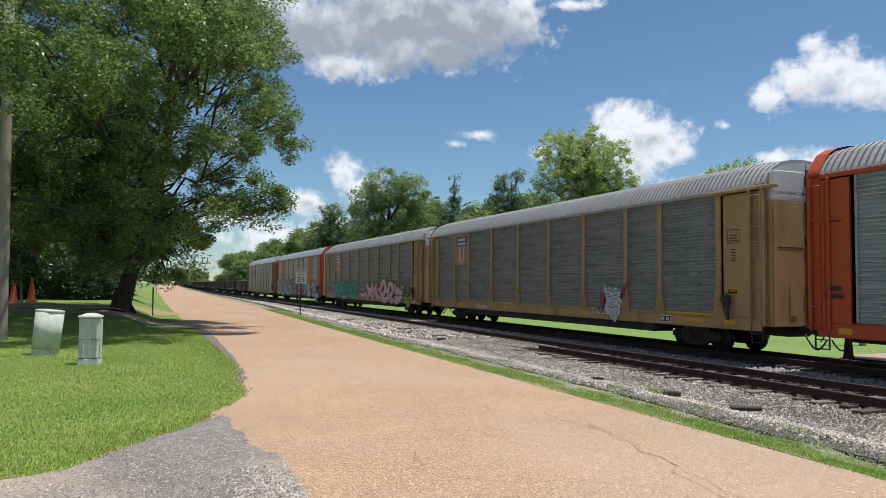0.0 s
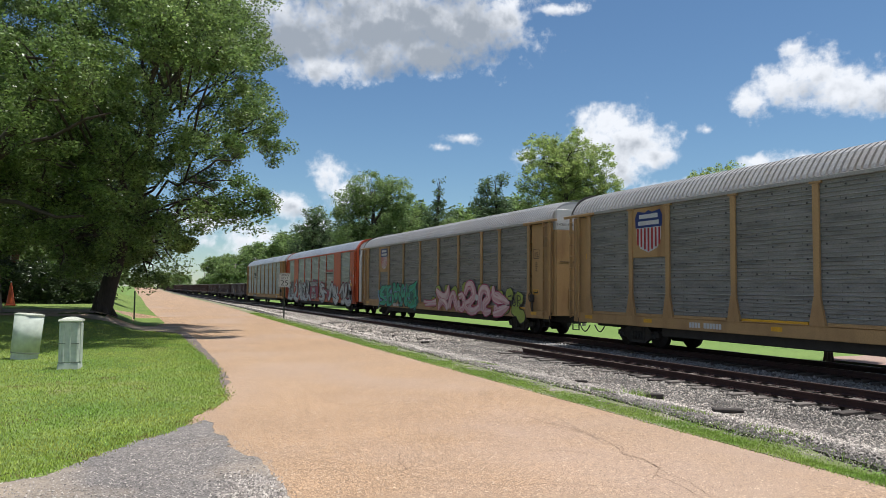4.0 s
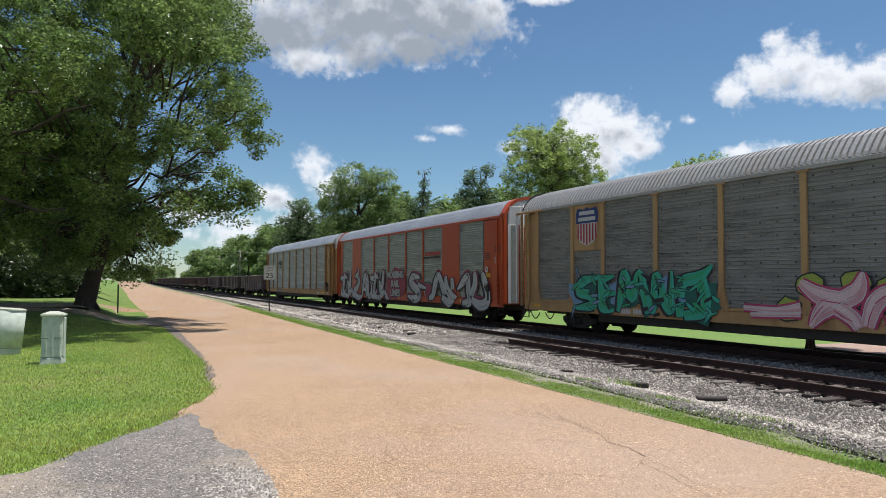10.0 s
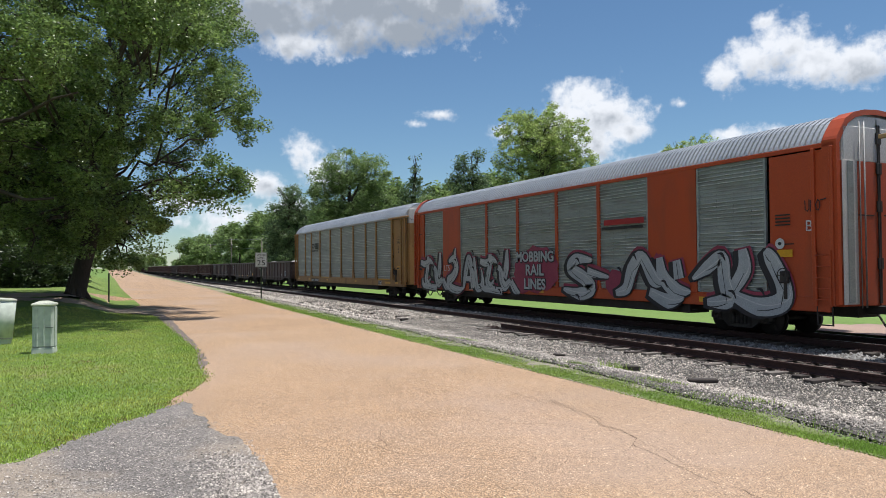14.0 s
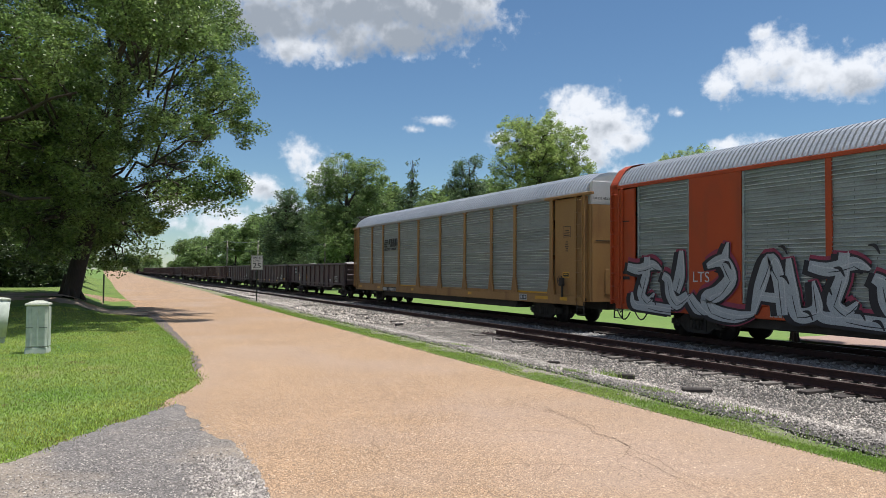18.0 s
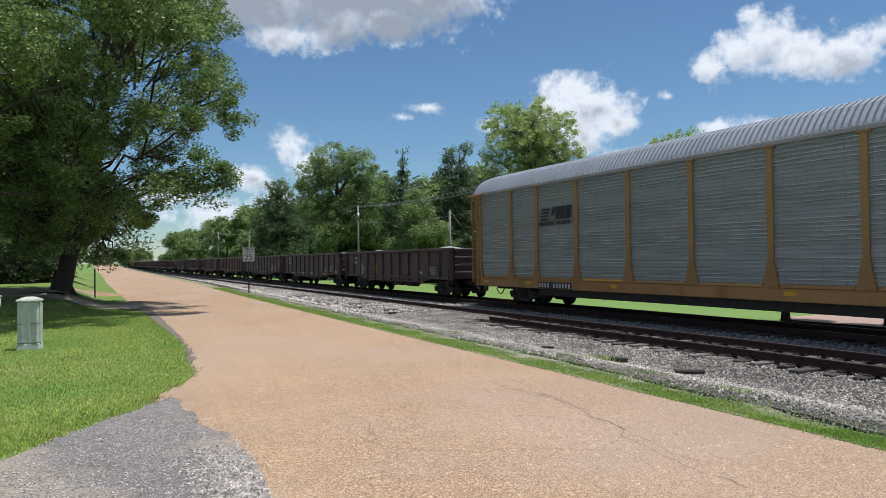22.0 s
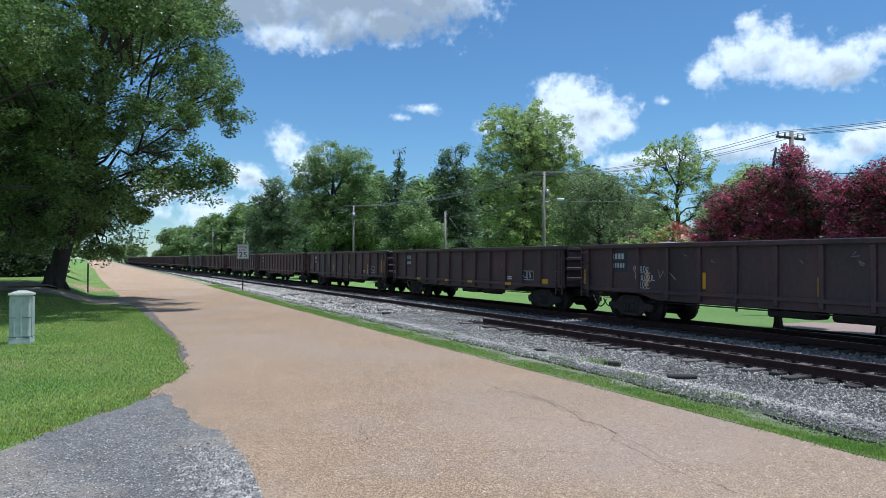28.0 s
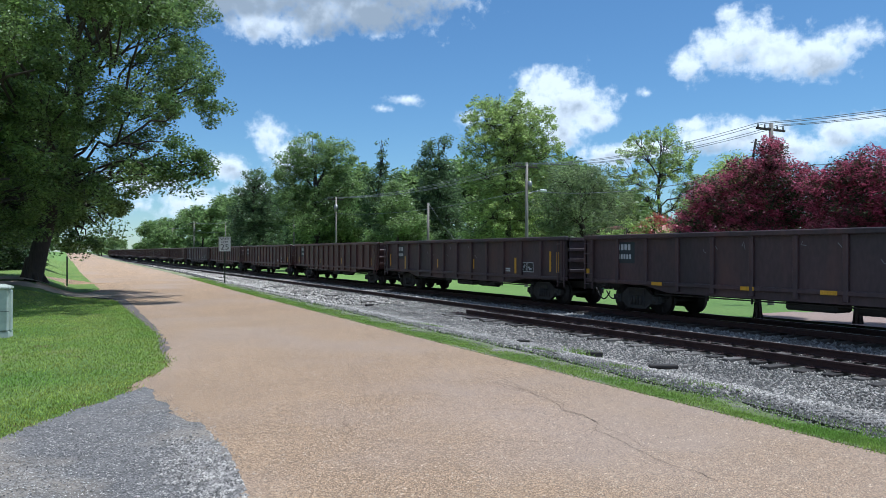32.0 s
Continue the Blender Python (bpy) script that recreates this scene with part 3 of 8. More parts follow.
def baulk(x, y, rz, length, mat, label, tilt=0.0, w=0.11, h=0.16):
    bm = bmesh.new()
    box(bm, -length / 2, length / 2, -w, w, 0, h, 0.02)
    for v in bm.verts:
        v.co.z += 0.02 * noise.noise((v.co.x * 3, v.co.y * 3, x))
    ob = part("loose_tie", bm, mat)
    ob.matrix_basis = pose(x, y, ground_z(x, y) + 0.03, 0, tilt, rz)
    tagged(ob, label, "railway tie", "loose ties")


baulk(9.95, 12.05, -35, 0.34, TIE, "short dark block of old tie on the ballast", w=0.09, h=0.10)
baulk(10.45, 10.6, -28, 0.55, TIE, "dark broken tie lying on the ballast", w=0.085, h=0.075)
baulk(9.9, 14.6, -30, 0.3, TIE, "dark splintered scrap of tie on the ballast", w=0.06, h=0.06)
for x, y, r, n in ((12.6, 31, 20, 0.9), (12.0, 33.5, 65, 0.5), (12.9, 36.5, 12, 1.1), (11.2, 38, 80, 0.6), (12.8, 47, 30, 1.2), (10.9, 43, 50, 0.7), (12.6, 66, 10, 1.2), (11.9, 29.2, 40, 0.6), (10.6, 34.6, 15, 0.5)):
    baulk(x, y, r, n, OLD_TIE if n > 0.8 else TIE, "splintered scrap of weathered tie lying in the ballast", w=0.06, h=0.09)

# ---- the train: materials ----
TAN = material("tan_car_paint", (0.53, 0.33, 0.145), (0.46, 0.28, 0.12), rough=0.6, scale=0.8, fine=75, bump=0.06, grime=(0.20, 0.10, 0.045), grime_scale=1.3, grime_at=(0.52, 0.82), stretch=(1, 1, 0.35))
GOLD = material("golden_car_paint", (0.48, 0.265, 0.09), (0.40, 0.215, 0.075), rough=0.6, scale=0.8, fine=75, bump=0.06, grime=(0.20, 0.09, 0.035), grime_scale=1.3, grime_at=(0.52, 0.82), stretch=(1, 1, 0.35))
ORANGE = material("orange_car_paint", (0.56, 0.085, 0.018), (0.48, 0.07, 0.017), rough=0.5, scale=0.7, fine=75, bump=0.05, grime=(0.24, 0.06, 0.025), grime_scale=1.2, grime_at=(0.55, 0.85), stretch=(1, 1, 0.3))
WHITE = material("white_car_paint", (0.72, 0.70, 0.68), (0.60, 0.58, 0.56), rough=0.55, scale=1.1, fine=60, bump=0.04, grime=(0.36, 0.27, 0.2), grime_scale=1.6, grime_at=(0.6, 0.9), stretch=(1, 1, 0.3))
ROOF_GREY = material("galvanized_roof", (0.48, 0.465, 0.45), (0.43, 0.415, 0.40), rough=0.5, metal=0.25, scale=0.6, fine=20, bump=0.05, grime=(0.36, 0.325, 0.295), grime_scale=0.8, grime_at=(0.5, 0.85))
ROOF_BRIGHT = material("bright_galvanized_roof", (0.62, 0.63, 0.65), (0.52, 0.54, 0.57), rough=0.4, metal=0.4, scale=0.6, fine=20, bump=0.03)
SCREEN_DARK = material("sooty_screen_panel", (0.34, 0.332, 0.315), (0.245, 0.24, 0.226), rough=0.65, metal=0.2, scale=1.2, fine=24, bump=0.2, grime=(0.10, 0.098, 0.095), grime_scale=1.5, grime_at=(0.5, 0.8), stretch=(1, 0.6, 2.2))
SCREEN_LIGHT = material("galvanized_screen_panel", (0.44, 0.48, 0.47), (0.34, 0.375, 0.37), rough=0.45, metal=0.25, scale=1.1, fine=26, bump=0.15, grime=(0.20, 0.20, 0.175), grime_scale=1.2, grime_at=(0.5, 0.8), stretch=(1, 0.6, 2.2))
SCREEN_DUST = material("dusty_screen_panel", (0.43, 0.455, 0.45), (0.33, 0.355, 0.35), rough=0.5, metal=0.15, scale=1.1, fine=26, bump=0.15, grime=(0.30, 0.25, 0.17), grime_scale=1.2, grime_at=(0.58, 0.85), stretch=(1, 0.6, 2.2))
SLOT_GREY = material("dark_slot", (0.06, 0.062, 0.06), rough=0.7, scale=3, fine=30, bump=0)
# ridge crests: rubbed wear plus a sky highlight painted into the colour
RIDGE_DARK = material("worn_highlit_dark_ridge", (0.44, 0.44, 0.42), (0.31, 0.31, 0.295), rough=0.5, metal=0.2, scale=1.4, fine=20, bump=0.05, grime=(0.15, 0.15, 0.145), grime_scale=0.9, grime_at=(0.42, 0.62), stretch=(1, 0.6, 3))
RIDGE_LIGHT = material("worn_highlit_bright_ridge", (0.85, 0.88, 0.87), (0.66, 0.70, 0.69), rough=0.4, metal=0.3, scale=1.4, fine=20, bump=0.05, grime=(0.26, 0.285, 0.275), grime_scale=0.9, grime_at=(0.45, 0.65), stretch=(1, 0.6, 3))
STEEL_ROD = material("grey_lock_rod", (0.42, 0.42, 0.41), (0.30, 0.30, 0.29), rough=0.5, metal=0.4, scale=5, fine=30, bump=0.05)
TRUCK_GREY = material("dusty_cast_steel", (0.07, 0.063, 0.058), (0.042, 0.037, 0.033), rough=0.8, scale=3, fine=24, bump=0.2, grime=(0.035, 0.03, 0.028), grime_scale=2.5, grime_at=(0.5, 0.7))
BLACK_STEEL = material("grimy_black_steel", (0.030, 0.026, 0.024), (0.050, 0.042, 0.036), rough=0.75, scale=3, fine=30, bump=0.2)
WHEEL_STEEL = material("wheel_steel", (0.06, 0.05, 0.045), (0.035, 0.03, 0.028), rough=0.6, metal=0.5, scale=4, fine=30, bump=0.1)
COAL_BROWN = material("rust_black_gondola", (0.098, 0.056, 0.058), (0.054, 0.038, 0.042), rough=0.55, scale=0.7, fine=10, bump=0.15, grime=(0.125, 0.058, 0.048), grime_scale=0.9, grime_at=(0.52, 0.8), stretch=(1, 1, 0.4))
COAL_RED = material("red_brown_gondola", (0.155, 0.062, 0.05), (0.085, 0.042, 0.038), rough=0.5, scale=0.7, fine=10, bump=0.15, grime=(0.042, 0.027, 0.024), grime_scale=0.9, grime_at=(0.5, 0.8), stretch=(1, 1, 0.4))
YELLOW = material("yellow_reflector", (0.80, 0.42, 0.02), (0.70, 0.36, 0.02), rough=0.4, scale=4, fine=40, bump=0.02)
PLATE_WHITE = material("white_stencil", (0.70, 0.70, 0.70), (0.55, 0.55, 0.55), rough=0.6, scale=6, fine=60, bump=0.02)
PLATE_BLACK = material("black_stencil", (0.02, 0.02, 0.02), (0.035, 0.03, 0.03), rough=0.6, scale=6, fine=60, bump=0.02)
LOAD = material("pale_aggregate", (0.33, 0.32, 0.31), (0.27, 0.26, 0.25), rough=0.95, scale=2, fine=18, bump=0.8, thick=0.04)
SHIELD_BLUE = material("shield_blue", (0.02, 0.045, 0.21), rough=0.45, scale=4, fine=40, bump=0)
SHIELD_RED = material("shield_red", (0.50, 0.03, 0.035), rough=0.45, scale=4, fine=40, bump=0)
SILVER = material("silver_spray_paint", (0.52, 0.55, 0.57), (0.42, 0.45, 0.48), rough=0.5, metal=0.1, scale=1.5, fine=30, bump=0.03)
MAROON = material("maroon_spray_paint", (0.36, 0.05, 0.10), (0.28, 0.04, 0.08), rough=0.6, scale=1.5, fine=30, bump=0)
INK = material("dark_spray_paint", (0.02, 0.02, 0.028), (0.03, 0.025, 0.03), rough=0.6, scale=2, fine=30, bump=0)
TEAL = material("teal_spray_paint", (0.03, 0.42, 0.28), (0.06, 0.48, 0.38), rough=0.55, scale=1.6, fine=30, bump=0)
GREEN_SPRAY = material("green_spray_paint", (0.03, 0.42, 0.18), (0.05, 0.36, 0.22), rough=0.55, scale=1.6, fine=30, bump=0)
TEAL_DARK = material("deep_teal_spray_paint", (0.015, 0.14, 0.12), rough=0.55, scale=2, fine=30, bump=0)
SKY_PAINT = material("light_blue_spray_paint", (0.16, 0.36, 0.55), (0.2, 0.3, 0.5), rough=0.55, scale=2, fine=30, bump=0)
PINK = material("pale_pink_spray_paint", (0.72, 0.44, 0.45), (0.58, 0.31, 0.34), rough=0.55, scale=1.2, fine=30, bump=0)
PALE_PINK = material("faded_pink_spray_paint", (0.80, 0.62, 0.62), (0.70, 0.50, 0.52), rough=0.55, scale=1.2, fine=30, bump=0)
ROSE = material("rose_spray_paint", (0.55, 0.06, 0.17), (0.42, 0.04, 0.12), rough=0.55, scale=1.4, fine=30, bump=0)
LIME = material("lime_spray_paint", (0.36, 0.46, 0.07), (0.30, 0.36, 0.07), rough=0.55, scale=1.4, fine=30, bump=0)
CHALK = material("white_spray_paint", (0.68, 0.68, 0.68), (0.58, 0.58, 0.6), rough=0.6, scale=2, fine=30, bump=0)

SIDE = -1.58  # the side that faces the road, in a car's own space
HALF = 13.72
MESHES = {}


def once(key, build, mats):
    """A mesh made once and shared by every alike part."""
    if key not in MESHES:
        bm = bmesh.new()
        build(bm)
        me = bpy.data.meshes.new(key if isinstance(key, str) else key[0])
        bm.to_mesh(me)
        bm.free()
        for m in mats if isinstance(mats, (list, tuple)) else [mats]:
            me.materials.append(m)
        MESHES[key] = me
    return MESHES[key]


def put(name, me, parent, at=(0, 0, 0), label="", turn=None):
    ob = new(name, me)
    ob.parent = parent
    ob.matrix_basis = Matrix.Translation(at) @ (turn or Matrix())
    if label:
        tagged(ob, label)
    return ob


# ---- flat painted marks on a side ----
COATS = [0]


def next_coat():
    """Each stroke of paint lies a hair above the one before."""
    COATS[0] = (COATS[0] + 1) % 30
    return COATS[0] * 0.00006


def ribbon(bm, pts, width, x, slot=0, taper=1.0):
    """A thick rounded stroke through points (y, z) on the plane x; it follows the relief given by x(y, z)."""
    fine = []
    for (y0, z0), (y1, z1) in zip(pts, pts[1:]):
        n = max(1, int(math.hypot(y1 - y0, z1 - z0) / 0.16))
        fine += [(y0 + (y1 - y0) * k / n, z0 + (z1 - z0) * k / n) for k in range(n)]
    fine.append(pts[-1])
    n = len(fine)
    left, right = [], []
    for k, (y, z) in enumerate(fine):
        ya, za = fine[max(0, k - 1)]
        yb, zb = fine[min(n - 1, k + 1)]
        d = math.hypot(yb - ya, zb - za) or 1
        w = width / 2 * (1 + (taper - 1) * k / max(1, n - 1))
        ny, nz = -(zb - za) / d * w, (yb - ya) / d * w
        left.append((y + ny, z + nz)), right.append((y - ny, z - nz))
    a = [bm.verts.new((x(y, z), y, z)) for y, z in left]
    b = [bm.verts.new((x(y, z), y, z)) for y, z in right]
    for k in range(n - 1):
        try:
            bm.faces.new((a[k], a[k + 1], b[k + 1], b[k])).material_index = slot
        except ValueError:
            pass
    for end, w in ((0, width / 2), (n - 1, width / 2 * taper)):
        blot(bm, fine[end][0], fine[end][1], w, w, x, slot, 10)


def brush(bm, pts, widths, x, slot=0):
    """A smooth stroke of changing width with square-cut ends."""
    x -= next_coat()
    n = len(pts)
    path = []
    for k in range(n - 1):
        p0, p1, p2, p3 = pts[max(0, k - 1)], pts[k], pts[k + 1], pts[min(n - 1, k + 2)]
        for j in range(6):
            t = j / 6
            c = [0.5 * (2 * p1[i] + (p2[i] - p0[i]) * t + (2 * p0[i] - 5 * p1[i] + 4 * p2[i] - p3[i]) * t * t + (3 * p1[i] - p0[i] - 3 * p2[i] + p3[i]) * t ** 3) for i in (0, 1)]
            path.append((c[0], c[1], widths[k] + (widths[k + 1] - widths[k]) * t))
    path.append((*pts[-1], widths[-1]))
    m = len(path)
    rails = []
    for k, (y, z, w) in enumerate(path):
        ya, za, _ = path[max(0, k - 1)]
        yb, zb, _ = path[min(m - 1, k + 1)]
        d = math.hypot(yb - ya, zb - za) or 1
        ny, nz = -(zb - za) / d * w / 2, (yb - ya) / d * w / 2
        rails.append((bm.verts.new((x, y + ny, z + nz)), bm.verts.new((x, y - ny, z - nz))))
    for (a, b), (c, e) in zip(rails, rails[1:]):
        bm.faces.new((a, c, e, b)).material_index = slot


def blot(bm, y, z, ry, rz, x, slot=0, sides=14, uneven=0.0, seed=0):
    """A filled round or uneven patch on the plane x."""
    rng = random.Random(seed)
    ring = []
    coat = next_coat()
    for k in range(sides):
        a = 2 * math.pi * k / sides
        g = 1 + uneven * rng.uniform(-1, 1)
        yy, zz = y + ry * g * math.cos(a), z + rz * g * math.sin(a)
        ring.append(bm.verts.new((x(yy, zz) - coat, yy, zz)))
    mid = bm.verts.new((x(y, z) - coat, y, z))
    for k in range(sides):
        bm.faces.new((mid, ring[(k + 1) % sides], ring[k])).material_index = slot


def plate(bm, y0, y1, z0, z1, x, slot=0):
    """A flat rectangle on the plane x, looking towards the road."""
    v = [bm.verts.new((x, y, z)) for y, z in ((y0, z0), (y0, z1), (y1, z1), (y1, z0))]
    bm.faces.new(v).material_index = slot


def letter_strokes(kind, y, z, w, h):
    """Loose, slanting letter-like strokes in a cell; +y lies to the left as one reads."""
    p = lambda a, b: (y - a * w, z + b * h)
    shapes = {
        0: [[p(0.0, 0.9), p(1.0, 1.0)], [p(0.55, 0.95), p(0.42, 0.0)]],
        1: [[p(0.1, 1.0), p(0.15, 0.0)], [p(0.95, 0.95), p(0.25, 0.5), p(0.95, 0.02)]],
        2: [[p(0.1, 0.0), p(0.2, 0.9), p(0.55, 0.25), p(0.85, 0.95), p(0.95, 0.0)]],
        3: [[p(0.05, 0.0), p(0.5, 1.0), p(0.95, 0.05)], [p(0.25, 0.4), p(0.8, 0.35)]],
        4: [[p(0.95, 0.92), p(0.3, 0.85), p(0.2, 0.55), p(0.85, 0.45), p(0.8, 0.1), p(0.05, 0.05)]],
        5: [[p(0.1, 0.95), p(0.12, 0.15), p(0.55, 0.0), p(0.9, 0.2), p(0.92, 1.0)]],
        6: [[p(0.1, 0.0), p(0.12, 0.95), p(0.7, 0.9), p(0.85, 0.6), p(0.2, 0.5), p(0.95, 0.0)]],
        7: [[p(0.5, 0.95), p(0.12, 0.6), p(0.2, 0.12), p(0.6, 0.02), p(0.92, 0.35), p(0.85, 0.8), p(0.5, 0.95)]],
    }
    return shapes[kind % 8]


# ---- shared railway parts ----
def build_wheelset(bm):
    bar(bm, (-0.75, 0, 0), (0.75, 0, 0), 0.085, 10)
    for s in (-1, 1):
        for r, a, b in ((0.46, 0.70, 0.83), (0.50, 0.67, 0.70), (0.20, 0.60, 0.90), (0.09, 0.9, 1.06)):
            bar(bm, (s * a, 0, 0), (s * b, 0, 0), r, 28)
        for k in range(4):
            a = k * math.pi / 2
            box(bm, -0.012, 0.012, -0.03, 0.03, 0.22, 0.38, m=Matrix.Translation((s * 0.832, 0, 0)) @ Matrix.Rotation(a, 4, "X"))


def build_side_frame(bm):
    pts = [(-1.16, 0.40), (-1.16, 0.58), (-0.72, 0.64), (-0.42, 0.86), (0.42, 0.86), (0.72, 0.64), (1.16, 0.58), (1.16, 0.40), (0.74, 0.38), (0.42, 0.16), (-0.42, 0.16), (-0.74, 0.38)]
    hole = [(-0.36, 0.30), (-0.36, 0.70), (0.36, 0.70), (0.36, 0.30)]
    for x0, x1 in ((-0.07, 0.07),):
        a = [bm.verts.new((x0, y, z)) for y, z in pts]
        b = [bm.verts.new((x1, y, z)) for y, z in pts]
        bm.faces.new(a), bm.faces.new(b[::-1])
        for k in range(len(pts)):
            bm.faces.new((a[k], b[k], b[(k + 1) % len(pts)], a[(k + 1) % len(pts)]))
    box(bm, -0.09, 0.09, -0.40, -0.32, 0.22, 0.82, 0.01), box(bm, -0.09, 0.09, 0.32, 0.40, 0.22, 0.82, 0.01)
    for y in (-0.22, -0.07, 0.08, 0.23):
        bar(bm, (0.0, y, 0.26), (0.0, y, 0.60), 0.062, 8)
        bar(bm, (-0.085, y, 0.28), (-0.085, y, 0.58), 0.05, 8)
    for y in (-0.89, 0.89):
        box(bm, -0.12, 0.10, y - 0.15, y + 0.15, 0.32, 0.62, 0.03)
        bar(bm, (-0.15, y, 0.46), (-0.08, y, 0.46), 0.09, 12)
    box(bm, -0.10, 0.08, -0.30, 0.30, 0.60, 0.78, 0.02)


def build_bolster(bm):
    box(bm, -1.0, 1.0, -0.22, 0.22, 0.52, 0.82, 0.03)
    for y in (-0.42, 0.42):
        box(bm, -0.85, 0.85, y - 0.05, y + 0.05, 0.30, 0.40, 0.01)


def build_coupler(bm):
    box(bm, -0.10, 0.10, -0.5, 0.42, 0.72, 0.94, 0.02)
    box(bm, -0.17, 0.15, 0.38, 0.66, 0.68, 0.98, 0.05)
    box(bm, 0.05, 0.20, 0.55, 0.78, 0.70, 0.96, 0.03)
    bar(bm, (-0.9, 0.1, 0.86), (-0.15, 0.52, 0.80), 0.018, 6)
    bar(bm, (-0.9, 0.1, 0.86), (-1.2, 0.05, 0.62), 0.018, 6)
    last = (0.3, 0.2, 0.72)
    for k in range(1, 9):
        a = k / 8
        p = (0.3 - 0.15 * a, 0.2 + 0.62 * a, 0.72 - 0.42 * math.sin(math.pi * a * 0.9))
        bar(bm, last, p, 0.028, 6)
        last = p


TRUCKS = []


def add_truck(car, y):
    truck = put("truck", once("truck_bolster", build_bolster, BLACK_STEEL), car, (0, y, 0))
    for s in (-1, 1):
        put("side_frame", once("side_frame", build_side_frame, TRUCK_GREY), truck, (s * 1.0, 0, 0), turn=Matrix.Rotation(0 if s < 0 else math.pi, 4, "Z"))
    for y in (-0.89, 0.89):
        TRUCKS.append((car, put("wheelset", once("wheelset", build_wheelset, WHEEL_STEEL), truck, (0, y, 0.46)), y))
    return truck


def build_ladder(bm, n=9, z0=0.95, z1=5.0, w=0.42, off=0.0):
    for y in (-w / 2, w / 2):
        box(bm, -0.02 + off, 0.02 + off, y - 0.025, y + 0.025, z0, z1)
    for k in range(n):
        z = z0 + 0.18 + (z1 - z0 - 0.3) * k / (n - 1)
        bar(bm, (-0.035 + off, -w / 2, z), (-0.035 + off, w / 2, z), 0.014, 6)


def lettering(text, size, parent, m, mat, name="lettering", label="", bold=0.0):
    """Readable words as a flat mesh."""
    cu = bpy.data.curves.new("words", "FONT")
    cu.body, cu.size, cu.align_x, cu.align_y, cu.extrude = text, size, "CENTER", "CENTER", 0.001
    cu.offset = bold
    tmp = new("words", cu)
    me = bpy.data.meshes.new_from_object(tmp.evaluated_get(bpy.context.evaluated_depsgraph_get()))
    bpy.data.objects.remove(tmp)
    me.materials.clear()
    me.materials.append(mat)
    ob = new(name, me)
    ob.parent, ob.matrix_basis = parent, m
    if label:
        tagged(ob, label)
    return ob


FACE_ROAD = Matrix(((0, 0, -1, 0), (-1, 0, 0, 0), (0, 1, 0, 0), (0, 0, 0, 1)))  # words read along -y, facing -x


# ---- covered car carriers ----
RIBS = [(1.30, 1.95), (2.35, 2.95), (3.35, 3.95), (4.42, 5.02)]


def rib_profile(strong):
    """Heights and depths of a screen panel: bands of sharp ridges between flatter bands."""
    out = []
    z = 1.22
    while z < 5.06:
        banded = any(a < z < b for a, b in RIBS)
        d = strong if banded else strong * 0.45
        out += [(z, 0.0), (z + 0.052, 0.0), (z + 0.066, d), (z + 0.085, d), (z + 0.098, 0.0)]
        z += 0.115
    return out + [(5.08, 0.0)]


def build_panel(bm, width, strong, bolts=True):
    prof = rib_profile(strong)
    rows = [[bm.verts.new((-d, y, z)) for z, d in prof] for y in (-width / 2, width / 2)]
    for k in range(len(prof) - 1):
        # banded crests take the paler colour with the painted highlight
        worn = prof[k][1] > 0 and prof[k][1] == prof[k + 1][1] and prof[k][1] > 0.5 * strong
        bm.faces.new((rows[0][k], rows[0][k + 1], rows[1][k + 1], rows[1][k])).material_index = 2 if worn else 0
    # a thin return behind the screen
    box(bm, 0.02, 0.04, -width / 2, width / 2, 1.2, 5.08)
    # dark bolt heads in a grid, faint drain slots between them
    n = max(2, round(width / 0.62))
    for j in range(n):
        y = -width / 2 + width * (j + 0.5) / n
        for k in range(10 if bolts else 0):
            z = 1.42 + k * 0.385
            box(bm, -strong - 0.012, -strong, y - 0.022, y + 0.022, z, z + 0.044, slot=1)
        for k in range(20):
            z = 1.30 + k * 0.19
            plate(bm, y + 0.155, y + 0.163, z, z + 0.07, -strong - 0.002, 1)
    for y in (-width / 2 + 0.035, width / 2 - 0.035):
        box(bm, -strong - 0.006, 0.0, y - 0.035, y + 0.035, 1.22, 5.06, 0.006)


def build_post(bm, flare):
    z_f = 1.95
    for x0, x1, y, z0, z1 in ((-0.05, 0.03, 0.10, 1.9, 5.02),):
        box(bm, x0, x1, -y, y, z0, z1, 0.012)
    if flare:
        pts = [(-0.26, 1.16), (-0.10, z_f), (0.10, z_f), (0.26, 1.16)]
    else:
        pts = [(-0.10, 1.16), (-0.10, z_f), (0.10, z_f), (0.10, 1.16)]
    a = [bm.verts.new((-0.055, y, z)) for y, z in pts]
    b = [bm.verts.new((0.03, y, z)) for y, z in pts]
    bm.faces.new(a), bm.faces.new(b[::-1])
    for k in range(4):
        bm.faces.new((a[k], b[k], b[(k + 1) % 4], a[(k + 1) % 4]))
    box(bm, -0.06, 0.03, -0.19, 0.19, 5.02, 5.08, 0.01)


ROOF_SECTION = [(-1.60, 5.20), (-1.56, 5.30), (-1.42, 5.52), (-1.22, 5.78), (-0.92, 5.95), (-0.5, 6.05), (0.0, 6.08), (0.5, 6.05), (0.92, 5.95), (1.22, 5.78), (1.42, 5.52), (1.56, 5.30), (1.60, 5.20)]


